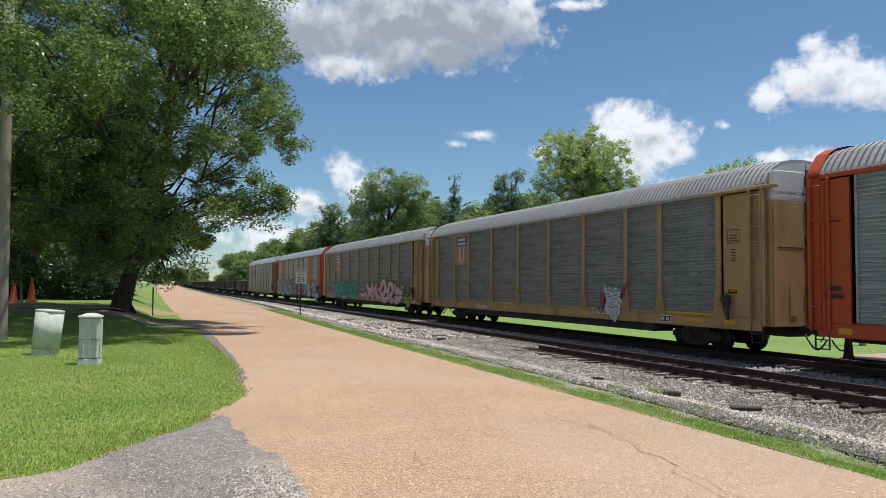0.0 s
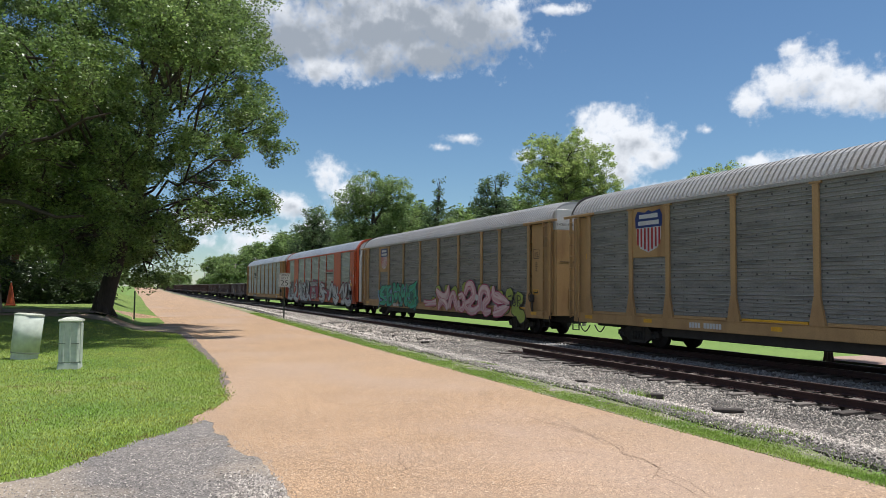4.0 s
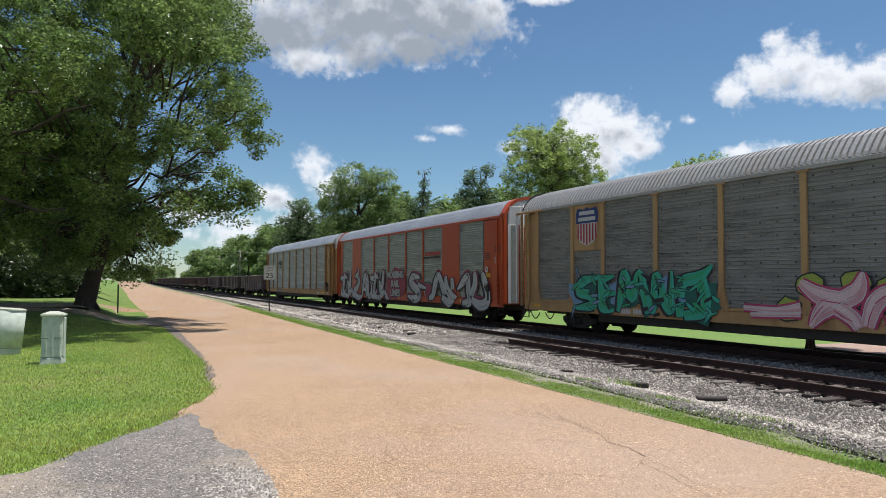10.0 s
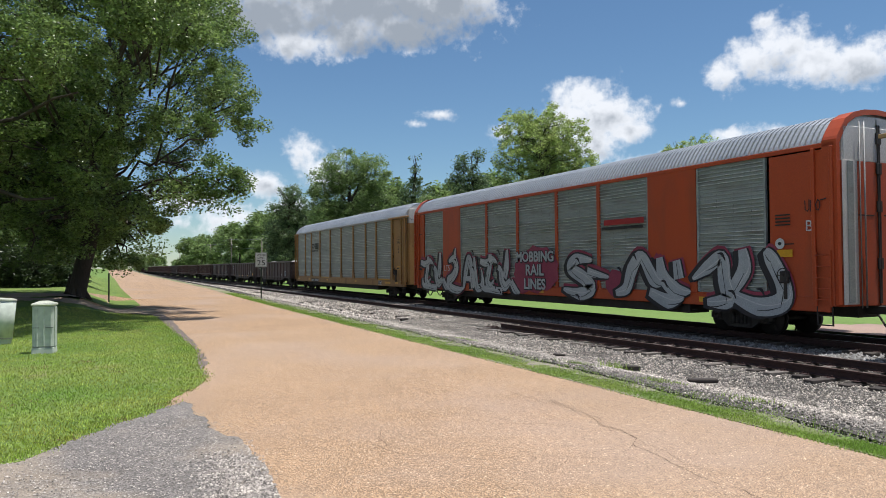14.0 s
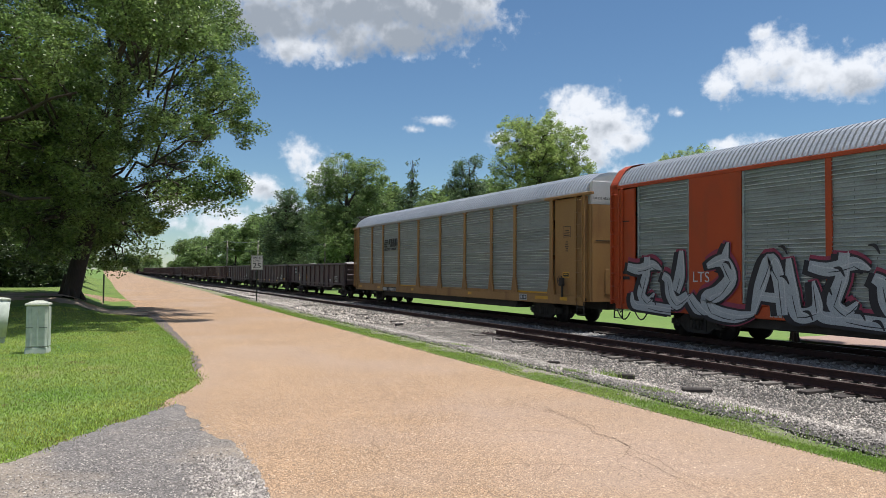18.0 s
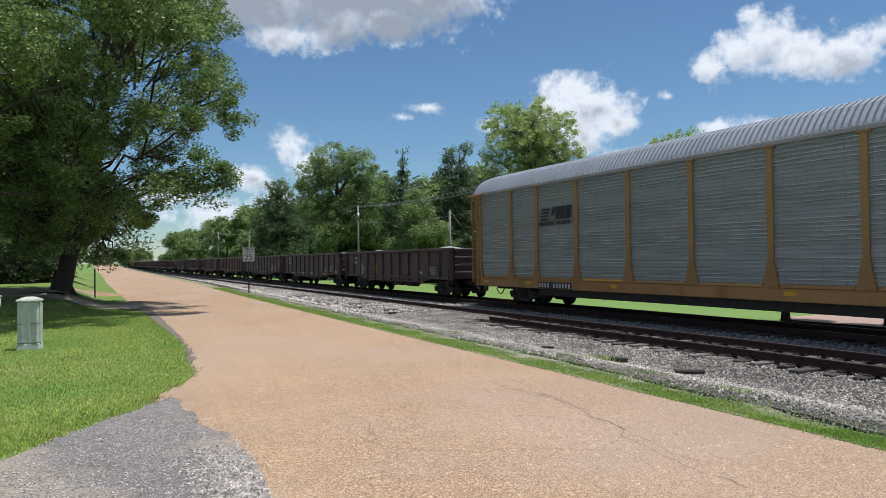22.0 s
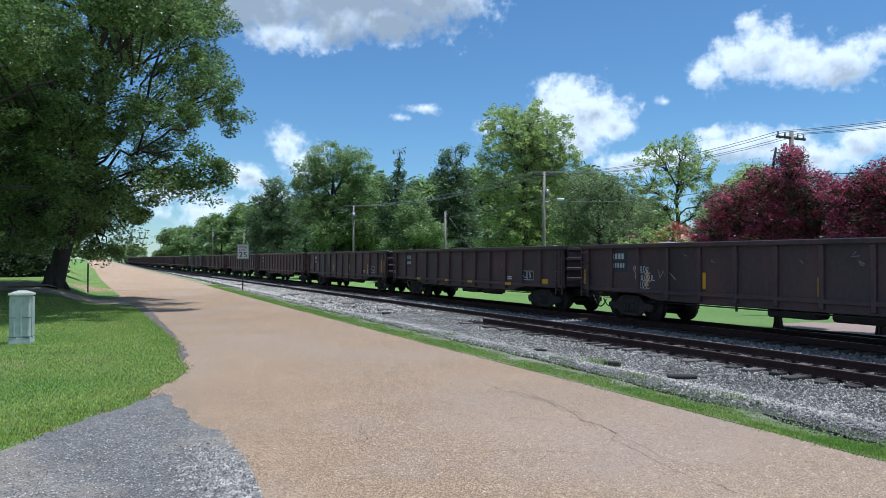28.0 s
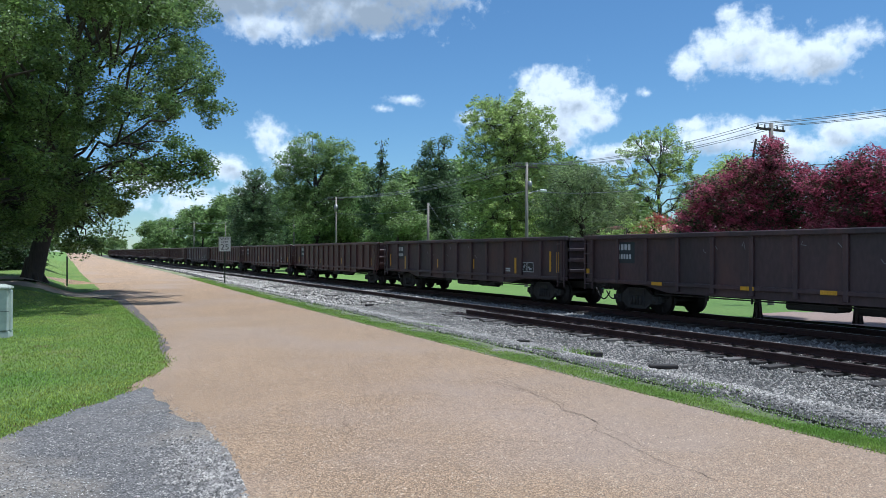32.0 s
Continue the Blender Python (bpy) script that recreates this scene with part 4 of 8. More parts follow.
def build_roof(bm, pitch):
    ys = []
    y = -HALF + 0.1
    while y < HALF - 0.1:
        ys += [(y, 0.0), (y + pitch * 0.62, 0.0), (y + pitch * 0.68, 0.12), (y + pitch * 0.94, 0.12)]
        y += pitch
    ys.append((HALF - 0.1, 0.0))
    rows = []
    for y, d in ys:
        row = []
        for k, (x, z) in enumerate(ROOF_SECTION):
            g = d * (0.4 if k in (0, 12) else 1.0)
            droop = 0.22 * smooth01((abs(y) - HALF + 1.3) / 1.3) if abs(x) < 1.3 else 0.0
            row.append(bm.verts.new((x * (1 - g * 0.35), y, z - g * 0.9 - droop * 0.3)))
        rows.append(row)
    for a, b in zip(rows, rows[1:]):
        for k in range(len(ROOF_SECTION) - 1):
            bm.faces.new((a[k], b[k], b[k + 1], a[k + 1]))
    for row, flip in ((rows[0], False), (rows[-1], True)):
        bm.faces.new(row if flip else row[::-1])


def build_end_door(bm):
    """Half of an end: a tall curved leaf, tan below and white above."""
    for z0, z1, slot in ((0.95, 4.72, 0), (4.72, 5.62, 1)):
        box(bm, 0.03, 1.36, 0.0, 0.07, z0, z1, 0.012, slot)
    box(bm, 1.30, 1.44, -0.32, 0.05, 0.95, 4.72, 0.012, 0)
    box(bm, 1.28, 1.40, -0.32, 0.05, 4.72, 5.58, 0.012, 1)
    a = [bm.verts.new((x, 0.035, z)) for x, z in ((0.03, 5.6), (1.34, 5.6), (1.10, 5.75), (0.70, 5.86), (0.03, 5.92))]
    bm.faces.new(a).material_index = 1
    for z in (1.9, 3.4, 4.4, 5.2):
        box(bm, 0.0, 0.10, 0.05, 0.11, z, z + 0.3, 0.01, 2)
    box(bm, 0.01, 0.05, 0.06, 0.10, 1.0, 5.7, 0.0, 2)
    box(bm, 0.45, 0.75, 0.07, 0.085, 1.25, 2.2, 0.008, 0)
    box(bm, 0.2, 1.2, 0.07, 0.078, 3.3, 3.33, 0.0, 2)


def autorack(center, paint, screen, roof_mat, roof_pitch, strong, edges, solids=(), style="posts", label=""):
    """One covered car carrier. edges: where posts stand along the side, from the far end to the near end."""
    car = empty("autorack_car", (MAIN_X, center, RAIL_TOP_Z))
    tagged(car, label, "railcar", "train cars on the main track")

    for q in (-1, 1):
        put("side_sill", once(("side_sill", paint.name, q), lambda bm: box(bm, *sorted((q * (SIDE - 0.03), q * (SIDE + 0.09))), -HALF + 0.25, HALF - 0.25, 0.80, 1.17, 0.015), paint), car)
    put("sill_lip", once(("sill_lip", paint.name), lambda bm: box(bm, SIDE - 0.055, SIDE, -HALF + 0.25, HALF - 0.25, 1.172, 1.20, 0.01), paint), car)

    def under(bm):
        box(bm, -0.45, 0.45, -HALF + 0.3, HALF - 0.3, 0.62, 1.0, 0.02)
        box(bm, SIDE + 0.1, -SIDE - 0.1, -HALF + 0.25, HALF - 0.25, 0.98, 1.10)
        for y in range(-12, 13, 2):
            box(bm, SIDE + 0.1, -SIDE - 0.1, y - 0.08, y + 0.08, 0.78, 0.99)
        box(bm, -1.42, -0.55, -8.3, 8.3, 0.50, 0.82, 0.03)
        box(bm, 0.55, 1.42, -8.3, 8.3, 0.50, 0.82, 0.03)
        bar(bm, (-1.3, -8.5, 0.62), (-1.3, 8.5, 0.62), 0.03, 6)

    put("underframe", once("underframe", under, BLACK_STEEL), car)
    put("roof", once(("roof", roof_mat.name, roof_pitch), lambda bm: build_roof(bm, roof_pitch), roof_mat), car, (0, 0, 0.02))

    def rail(bm):
        for s in (-1, 1):
            box(bm, min(s * 1.63, s * 1.52), max(s * 1.63, s * 1.52), -HALF + 0.06, HALF - 0.06, 5.08, 5.20, 0.01)

    put("top_rail", once(("top_rail", paint.name, style), rail, paint if style == "solid" else ROOF_GREY), car)
    put("far_side_wall", once(("far_wall", screen.name), lambda bm: box(bm, 1.50, 1.56, -HALF + 0.3, HALF - 0.3, 1.17, 5.12), screen), car)

    def inner(bm):
        for z in (2.7, 4.15):
            box(bm, -1.45, 1.45, -HALF + 0.4, HALF - 0.4, z, z + 0.08)

    put("deck", once("deck", inner, BLACK_STEEL), car)
    flare = style == "posts"
    for k, (a, b) in enumerate(zip(edges, edges[1:])):
        mid, width = (a + b) / 2, round(abs(a - b) - 0.02, 2)
        if k in solids:
            put("blank_panel", once(("blank_panel", width, paint.name), lambda bm: box(bm, -0.04, 0.03, -width / 2, width / 2, 1.17, 5.08, 0.01), paint), car, (SIDE + 0.0, mid, 0))
        else:
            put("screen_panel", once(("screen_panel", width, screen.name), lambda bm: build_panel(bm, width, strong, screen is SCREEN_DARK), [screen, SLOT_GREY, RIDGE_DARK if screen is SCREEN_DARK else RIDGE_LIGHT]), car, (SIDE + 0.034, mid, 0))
    for k, e in enumerate(edges):
        if style == "posts":
            put("post", once(("post", paint.name), lambda bm: build_post(bm, True), paint), car, (SIDE, e, 0))
        elif 0 < k < len(edges) - 1 and (k - 1) not in solids and k not in solids:
            put("post", once(("thin_post", paint.name), lambda bm: box(bm, -0.035, 0.03, -0.09, 0.09, 1.17, 5.08, 0.01), paint), car, (SIDE, e, 0))

    def foot(bm, width):
        box(bm, -0.05, 0.02, -width / 2 + 0.3, width / 2 - 0.3, 1.19, 1.27, 0.008)

    if style == "posts":
        for k, (a, b) in enumerate(zip(edges, edges[1:])):
            w = round(abs(a - b), 2)
            put("kick_strip", once(("kick_strip", w, k % 5 == 3), lambda bm: foot(bm, w), YELLOW if k % 5 == 3 else paint), car, (SIDE + 0.02, (a + b) / 2, 0))

    # the two ends of the side: a flat bay, a corner post and a ladder
    for s in (-1, 1):
        e = edges[0] if s > 0 else edges[-1]
        lo, hi = sorted((e + s * 0.1, s * (HALF - 0.1)))

        back = 0.0 if style == "solid" else 0.085
        bay_box = lambda bm: box(bm, SIDE - 0.03 + back, SIDE + 0.05 + back, lo + 0.04, hi - 0.04, 1.10, 5.04, 0.008)
        put("end_bay", once(("end_bay", paint.name, round(lo, 2)), bay_box, paint), car)
        for at_y, out in ((s * (HALF - 0.66), 0.10), (s * (HALF - 0.12), 0.11)):
            put("corner_post", once(("corner_post", paint.name, out), lambda bm: box(bm, SIDE - out, SIDE - 0.03, -0.05, 0.05, 0.97, 5.09, 0.01), paint), car, (0, at_y, 0))
        if style == "posts":
            put("eave_strip", once(("eave_strip", paint.name, round(hi - lo, 2)), lambda bm: box(bm, SIDE - 0.10, SIDE + 0.02, -(hi - lo) / 2 - 0.5, (hi - lo) / 2 + 0.5, 5.06, 5.16, 0.012), paint), car, (0, (lo + hi) / 2, 0))
        z1 = 5.0 if style == "posts" or s > 0 else 2.4
        put("ladder", once(("ladder", paint.name, z1), lambda bm: build_ladder(bm, 9 if z1 > 3 else 5, 0.95, z1), paint), car, (SIDE - 0.13, s * (HALF - 0.36), 0))
        for half in (0, 1):
            flip = Matrix.Scale(-1, 4, (1, 0, 0)) if half else Matrix()
            mesh = once(("end_door", paint.name, half), lambda bm: (build_end_door(bm), bm.transform(flip), half and bmesh.ops.reverse_faces(bm, faces=bm.faces[:])), [paint, WHITE, BLACK_STEEL])
            put("end_door", mesh, car, (0, s * (HALF - 0.05), 0), turn=Matrix.Rotation(0 if s > 0 else math.pi, 4, "Z"))
        if style == "solid":
            for q in (-1, 1):
                put("door_edge", once(("door_edge", q), lambda bm: box(bm, *sorted((q * 0.86, q * 1.445)), 0.072, 0.084, 1.0, 4.73, 0.004), WHITE), car, (0, s * (HALF - 0.05), 0), turn=Matrix.Rotation(0 if s > 0 else math.pi, 4, "Z"))
                put("door_band", once(("door_band", q), lambda bm: box(bm, *sorted((q * 1.02, q * 1.26)), 0.085, 0.095, 1.05, 4.71, 0.004), SCREEN_LIGHT), car, (0, s * (HALF - 0.05), 0), turn=Matrix.Rotation(0 if s > 0 else math.pi, 4, "Z"))
            for x, r in ((0.62, 0.022), (-0.62, 0.022), (0.8, 0.014), (-0.8, 0.014)):
                put("lock_rod", once(("lock_rod", x), lambda bm: bar(bm, (x, 0.12, 0.9), (x, 0.12, 5.75), r, 8), STEEL_ROD), car, (0, s * (HALF - 0.05), 0), turn=Matrix.Rotation(0 if s > 0 else math.pi, 4, "Z"))

            def arch(bm):
                sec = [(x * 1.012, z + 0.04) for x, z in ROOF_SECTION]
                for (xa, za), (xb, zb) in zip(sec, sec[1:]):
                    v = [bm.verts.new(p) for p in ((xa, -0.3, za), (xb, -0.3, zb), (xb, 0.12, zb), (xa, 0.12, za), (xa * 0.94, 0.12, za - 0.14), (xb * 0.94, 0.12, zb - 0.14))]
                    bm.faces.new((v[0], v[1], v[2], v[3])), bm.faces.new((v[3], v[2], v[5], v[4]))
                for q in (-1, 1):
                    box(bm, min(q * 1.50, q * 1.63), max(q * 1.50, q * 1.63), -0.3, 0.12, 1.0, 5.26)

            put("end_arch", once(("end_arch", paint.name), arch, paint), car, (0, s * (HALF - 0.1), 0), turn=Matrix.Rotation(0 if s > 0 else math.pi, 4, "Z"))
        if style == "posts" and s > 0:
            def rim(bm):
                sec = [(x * 1.012, z + 0.045) for x, z in ROOF_SECTION]
                for (xa, za), (xb, zb) in zip(sec, sec[1:]):
                    v = [bm.verts.new(p) for p in ((xa, -0.05, za), (xb, -0.05, zb), (xb, 0.03, zb), (xa, 0.03, za), (xa * 0.97, 0.03, za - 0.08), (xb * 0.97, 0.03, zb - 0.08), (xa * 0.97, -0.05, za - 0.08), (xb * 0.97, -0.05, zb - 0.08))]
                    bm.faces.new((v[0], v[1], v[2], v[3])), bm.faces.new((v[3], v[2], v[5], v[4])), bm.faces.new((v[1], v[0], v[6], v[7]))

            put("roof_rim", once("roof_rim", rim, BLACK_STEEL), car, (0, s * (HALF - 0.12), 0), turn=Matrix.Rotation(0 if s > 0 else math.pi, 4, "Z"))
        put("coupler", once("coupler", build_coupler, BLACK_STEEL), car, (0, s * (HALF - 0.05), 0), turn=Matrix.Rotation(0 if s > 0 else math.pi, 4, "Z"))
        put("step", once("step", lambda bm: [box(bm, -0.02, 0.02, -0.22, 0.22, z, z + 0.03) for z in (0.45, 0.7)] + [box(bm, -0.02, 0.02, y - 0.015, y + 0.015, 0.45, 0.95) for y in (-0.22, 0.22)], BLACK_STEEL), car, (SIDE - 0.02, s * (HALF - 0.4), 0))
        add_truck(car, s * 10.05)

    def brake(bm):
        ring = 18
        for k in range(ring):
            a, b = 2 * math.pi * k / ring, 2 * math.pi * (k + 1) / ring
            bar(bm, (-0.12, 0.19 * math.cos(a), 0.19 * math.sin(a)), (-0.12, 0.19 * math.cos(b), 0.19 * math.sin(b)), 0.014, 5)
        for k in range(3):
            a = 2 * math.pi * k / 3
            bar(bm, (-0.12, 0, 0), (-0.12, 0.22 * math.cos(a), 0.22 * math.sin(a)), 0.014, 5)
        box(bm, -0.12, 0.02, -0.13, 0.13, -0.22, 0.12, 0.03)
        box(bm, -0.06, 0.02, -0.05, 0.05, -0.65, -0.2, 0.02)

    put("brake_wheel", once("brake_wheel", brake, BLACK_STEEL), car, (SIDE - 0.06, -HALF + 1.55, 1.75))
    return car


def marks(car, name, items, mats, label=""):
    """Small flat plates: (y, z, width, height, slot, depth)."""
    bm = bmesh.new()
    for y, z, w, h, slot, x in items:
        plate(bm, y - w / 2, y + w / 2, z - h / 2, z + h / 2, x, slot)
    ob = part(name, bm, mats, car, label)
    if len(items) > 1:
        tagged(ob, kind="stuff")
    return ob


def car_stencils(car, ink=PLATE_BLACK, paint=None):
    """Unreadable stencilled notes on the end bays, yellow reflectors and the number bars on the sill."""
    x = SIDE + 0.0515
    for y, z, rows, w in ((-12.3, 3.75, 3, 0.42), (-12.3, 3.3, 5, 0.22), (12.35, 4.4, 3, 0.3), (12.2, 3.0, 2, 0.3)):
        marks(car, "stencil", [(y, z - 0.09 * k, w * (0.7 + 0.3 * ((k * 7) % 3) / 2), 0.035, 0, x) for k in range(rows)], [ink], "small dark stencilled notes")
    for y, z in ((-12.25, 1.98), (12.45, 3.45), (12.4, 1.85)):
        marks(car, "placard", [(y, z, 0.46, 0.22, 0, x), (y, z, 0.38, 0.13, 1, x - 0.003), (y, z + 0.02, 0.30, 0.03, 0, x - 0.006)], [YELLOW, PLATE_BLACK], "small yellow and black placard")
    frame = [(-12.3, 3.92, 0.5, 0.02, 0, x), (-12.3, 3.5, 0.5, 0.02, 0, x), (-12.55, 3.71, 0.02, 0.42, 0, x), (-12.05, 3.71, 0.02, 0.42, 0, x)]
    marks(car, "stencil_box", frame, [ink])
    for y, w in ((12.4, 0.5), (-10.6, 1.0), (-12.2, 0.5), (3.2, 0.4), (-4.1, 0.4), (8.8, 0.45)):
        marks(car, "reflector", [(y, 1.02, w, 0.13, 0, SIDE - 0.036)], [YELLOW], "yellow reflective strip")


def shield(car, y, z, side=SIDE + 0.02):
    """A striped shield on a plain board."""
    bm = bmesh.new()
    box(bm, side - 0.03, side + 0.02, y - 0.95, y + 0.95, z - 0.95, z + 0.85, 0.01)
    part("logo_board", bm, TAN, car, "tan board behind the shield")
    bm = bmesh.new()
    w, h = 0.66, 0.62
    # striped lower part: white, then red bars with a pointed foot
    pts = [(y + w, z + 0.12), (y + w, z - 0.3), (y + w * 0.7, z - 0.62), (y, z - 0.78), (y - w * 0.7, z - 0.62), (y - w, z - 0.3), (y - w, z + 0.12)]
    bm.faces.new([bm.verts.new((side - 0.036, a, b)) for a, b in pts]).material_index = 0
    for k in range(7):
        yy = y + w - 0.08 - k * (2 * w - 0.16) / 6
        foot = z - 0.74 + abs(yy - y) * 0.42
        plate(bm, yy - 0.05, yy + 0.05, foot, z + 0.1, side - 0.041, 1)
    top = [(y + w * 1.08, z + 0.12), (y - w * 1.08, z + 0.12), (y - w * 1.12, z + 0.5), (y - w * 0.92, z + 0.72), (y - w * 0.3, z + 0.66), (y, z + 0.74), (y + w * 0.3, z + 0.66), (y + w * 0.92, z + 0.72), (y + w * 1.12, z + 0.5)]
    bm.faces.new([bm.verts.new((side - 0.041, a, b)) for a, b in top[::-1]]).material_index = 2
    for zz, ww in ((z + 0.52, 0.5), (z + 0.28, 0.56)):
        plate(bm, y - ww, y + ww, zz - 0.075, zz + 0.075, side - 0.045, 0)
    part("shield_logo", bm, [CHALK, SHIELD_RED, SHIELD_BLUE], car, "blue, red and white striped shield")


YELLOW_EDGES = [12.4, 9.75, 7.75, 4.8, 1.85, -1.1, -3.95, -6.85, -8.85, -11.72]
ORANGE_EDGES = [12.3, 9.85, 7.75, 4.95, 2.05, -1.05, -3.85, -6.6, -8.85, -11.5]
CENTRES = [2.1, 31.0, 59.9, 88.9, 117.8]

car_a = autorack(CENTRES[0], ORANGE, SCREEN_LIGHT, ROOF_GREY, 0.205, 0.05, ORANGE_EDGES, (1, 7), "solid", "bright orange covered railcar with grey corrugated screen panels")
car_b = autorack(CENTRES[1], TAN, SCREEN_DARK, ROOF_GREY, 0.205, 0.026, YELLOW_EDGES, (), "posts", "tan covered railcar with sooty grey screens and a white tag")
car_c = autorack(CENTRES[2], TAN, SCREEN_DARK, ROOF_GREY, 0.205, 0.026, YELLOW_EDGES, (), "posts", "tan covered railcar with large pink, green and teal graffiti")
car_d = autorack(CENTRES[3], ORANGE, SCREEN_LIGHT, ROOF_BRIGHT, 0.17, 0.05, ORANGE_EDGES, (1, 7), "solid", "bright orange covered railcar with long silver and maroon graffiti")
car_e = autorack(CENTRES[4], GOLD, SCREEN_DUST, ROOF_BRIGHT, 0.205, 0.042, [13.0, 10.2, 8.15, 5.4, 2.4, -0.55, -3.5, -6.25, -8.4, -11.3], (), "posts", "golden-brown covered railcar with clean galvanized screen panels")

for car in (car_b, car_c, car_e):
    car_stencils(car)
for car in (car_a, car_d):
    marks(car, "stencil", [(-12.1, 3.4 - 0.09 * k, 0.5, 0.04, 0, SIDE - 0.072) for k in range(4)] + [(-12.2, 2.6, 0.5, 0.03, 0, SIDE - 0.072), (12.9, 3.9, 0.5, 0.04, 0, SIDE - 0.072), (12.9, 2.1, 0.42, 0.11, 0, SIDE - 0.072), (12.9, 1.9, 0.52, 0.11, 0, SIDE - 0.072)], [PLATE_BLACK], "small dark stencilled notes")
    for y, w in ((-11.9, 0.7), (-9.2, 0.55), (-5.0, 0.55), (0.2, 0.55), (5.5, 0.5), (12.6, 0.4)):
        marks(car, "reflector", [(y, 0.98, w, 0.16, 0, SIDE - 0.036)], [YELLOW], "yellow reflective strip")
    marks(car, "placard", [(-12.15, 2.35, 0.5, 0.2, 0, SIDE - 0.072), (-12.15, 2.35, 0.4, 0.12, 1, SIDE - 0.015)], [YELLOW, PLATE_BLACK], "small yellow placard")
    # a broken logo of plain bars on one screen
    marks(car, "logo", [(-5.35, 3.62, 2.2, 0.20, 0, SIDE - 0.072), (-5.25, 3.40, 2.3, 0.10, 1, SIDE - 0.072)], [SHIELD_RED, PLATE_BLACK], "worn red and black logo bars")
    lettering("Bi", 0.42, car, Matrix.Translation((SIDE - 0.075, -HALF + 0.75, 3.05)) @ FACE_ROAD, CHALK)
for car in (car_b, car_c):
    shield(car, 8.75, 4.22)
for car, w, z, y in ((car_b, 1.6, 0.98, 6.0), (car_c, 1.7, 0.98, 5.9), (car_d, 1.7, 0.96, 6.0), (car_e, 2.35, 0.95, 6.9)):
    dark = [(y, z, w, 0.27, 0, SIDE - 0.034)] if car is car_e else []
    marks(car, "number_bars", dark + [(y + w / 2 - 0.14 - k * (w - 0.3) / 10, z, 0.11, 0.17, 1, SIDE - 0.038) for k in range(11) if k != 4], [PLATE_BLACK, PLATE_WHITE], "row of short white bars")
for car in (car_b, car_e):
    marks(car, "inspection_plate", [(-9.15, 1.0, 0.62, 0.26, 0, SIDE - 0.034), (-9.15, 1.0, 0.54, 0.18, 1, SIDE - 0.038), (-9.02, 1.0, 0.16, 0.12, 0, SIDE - 0.041), (-9.28, 1.0, 0.16, 0.12, 0, SIDE - 0.041)], [PLATE_WHITE, PLATE_BLACK])
# a plain black logo on the galvanized car
bm = bmesh.new()
xs = SIDE - 0.072
for k in range(4):
    z = 4.08 - k * 0.13
    bm.faces.new([bm.verts.new((xs, y, zz)) for y, zz in ((7.66 + 0.04 * k, z), (7.70 + 0.04 * k, z - 0.085), (7.14 + 0.05 * k, z - 0.085), (7.06 + 0.05 * k, z))])
for near, far in ((6.86, 6.62), (6.58, 6.30), (6.26, 5.98), (5.93, 5.62)):
    low = 3.62 if near < 6.8 else 3.78
    bm.faces.new([bm.verts.new((xs, y, z)) for y, z in ((near, 4.12), (near + 0.13, low), (far + 0.13, low), (far, 4.12))])
for k in range(14):
    if k != 7:
        plate(bm, 7.86 - k * 0.155 - 0.115, 7.86 - k * 0.155, 3.40, 3.54, xs)
part("logo", bm, [PLATE_BLACK], car_e, "plain black slanting logo shapes")
for car, s in ((car_b, -1), (car_c, -1), (car_e, -1)):
    for side in (-0.72, 0.72):
        lettering("EXCESS HEIGHT CAR", 0.135, car, Matrix.Translation((side, -HALF - 0.035, 4.95)) @ Matrix.Rotation(math.pi / 2, 4, "X"), PLATE_BLACK, label="black words on the white end")


# ---- graffiti ----
def flat_b(y, z):
    """The plane on which the paint lies."""
    return SIDE - 0.066


flat_d = flat_b

# a white ragged face with rose splashes
bm = bmesh.new()
for y, z, a, b in ((-6.85, 1.5, 0.14, 0.3), (-8.3, 1.9, 0.08, 0.25), (-6.7, 1.15, 0.2, 0.12)):
    blot(bm, y, z, a, b, lambda p, q: flat_b(p, q) - 0.003, 1, 12, 0.35, int(y * 10))
for k in range(5):
    ribbon(bm, [(-7.7 - k * 0.12, 1.5 + 0.14 * k), (-8.7 - k * 0.16, 2.15 + 0.16 * k)], 0.04, lambda p, q: flat_b(p, q) - 0.004, 1, 0.2)
pts = [(-7.0, 2.3), (-7.15, 2.02), (-7.4, 2.12), (-7.55, 1.98), (-7.8, 2.1), (-8.15, 1.9), (-8.0, 1.7), (-8.25, 1.55), (-8.05, 1.3), (-8.1, 1.1), (-7.9, 0.95), (-7.75, 0.72), (-7.5, 0.85), (-7.3, 1.05), (-7.15, 1.0), (-7.05, 1.35), (-7.2, 1.6), (-7.0, 1.9)]
mid = bm.verts.new((SIDE - 0.075, -7.6, 1.5))
ring = [bm.verts.new((SIDE - 0.075, y, z)) for y, z in pts]
for k in range(len(ring)):
    bm.faces.new((mid, ring[k], ring[(k + 1) % len(ring)])).material_index = 0
for pts in ([(-7.15, 1.78), (-7.35, 1.84), (-7.45, 1.72), (-7.25, 1.7)], [(-7.62, 1.74), (-7.9, 1.8), (-7.88, 1.62), (-7.66, 1.64)], [(-7.25, 1.35), (-7.5, 1.26), (-7.75, 1.36), (-7.9, 1.3)], [(-7.5, 1.7), (-7.6, 1.5), (-7.48, 1.46)], [(-7.5, 1.15), (-7.62, 0.9)], [(-7.8, 1.2), (-7.85, 1.0)], [(-7.2, 2.0), (-7.6, 1.92), (-8.0, 1.96)], [(-7.95, 1.55), (-8.1, 1.4)], [(-7.05, 1.6), (-7.2, 1.45)]):
    ribbon(bm, pts, 0.03, lambda p, q: SIDE - 0.080, 2)
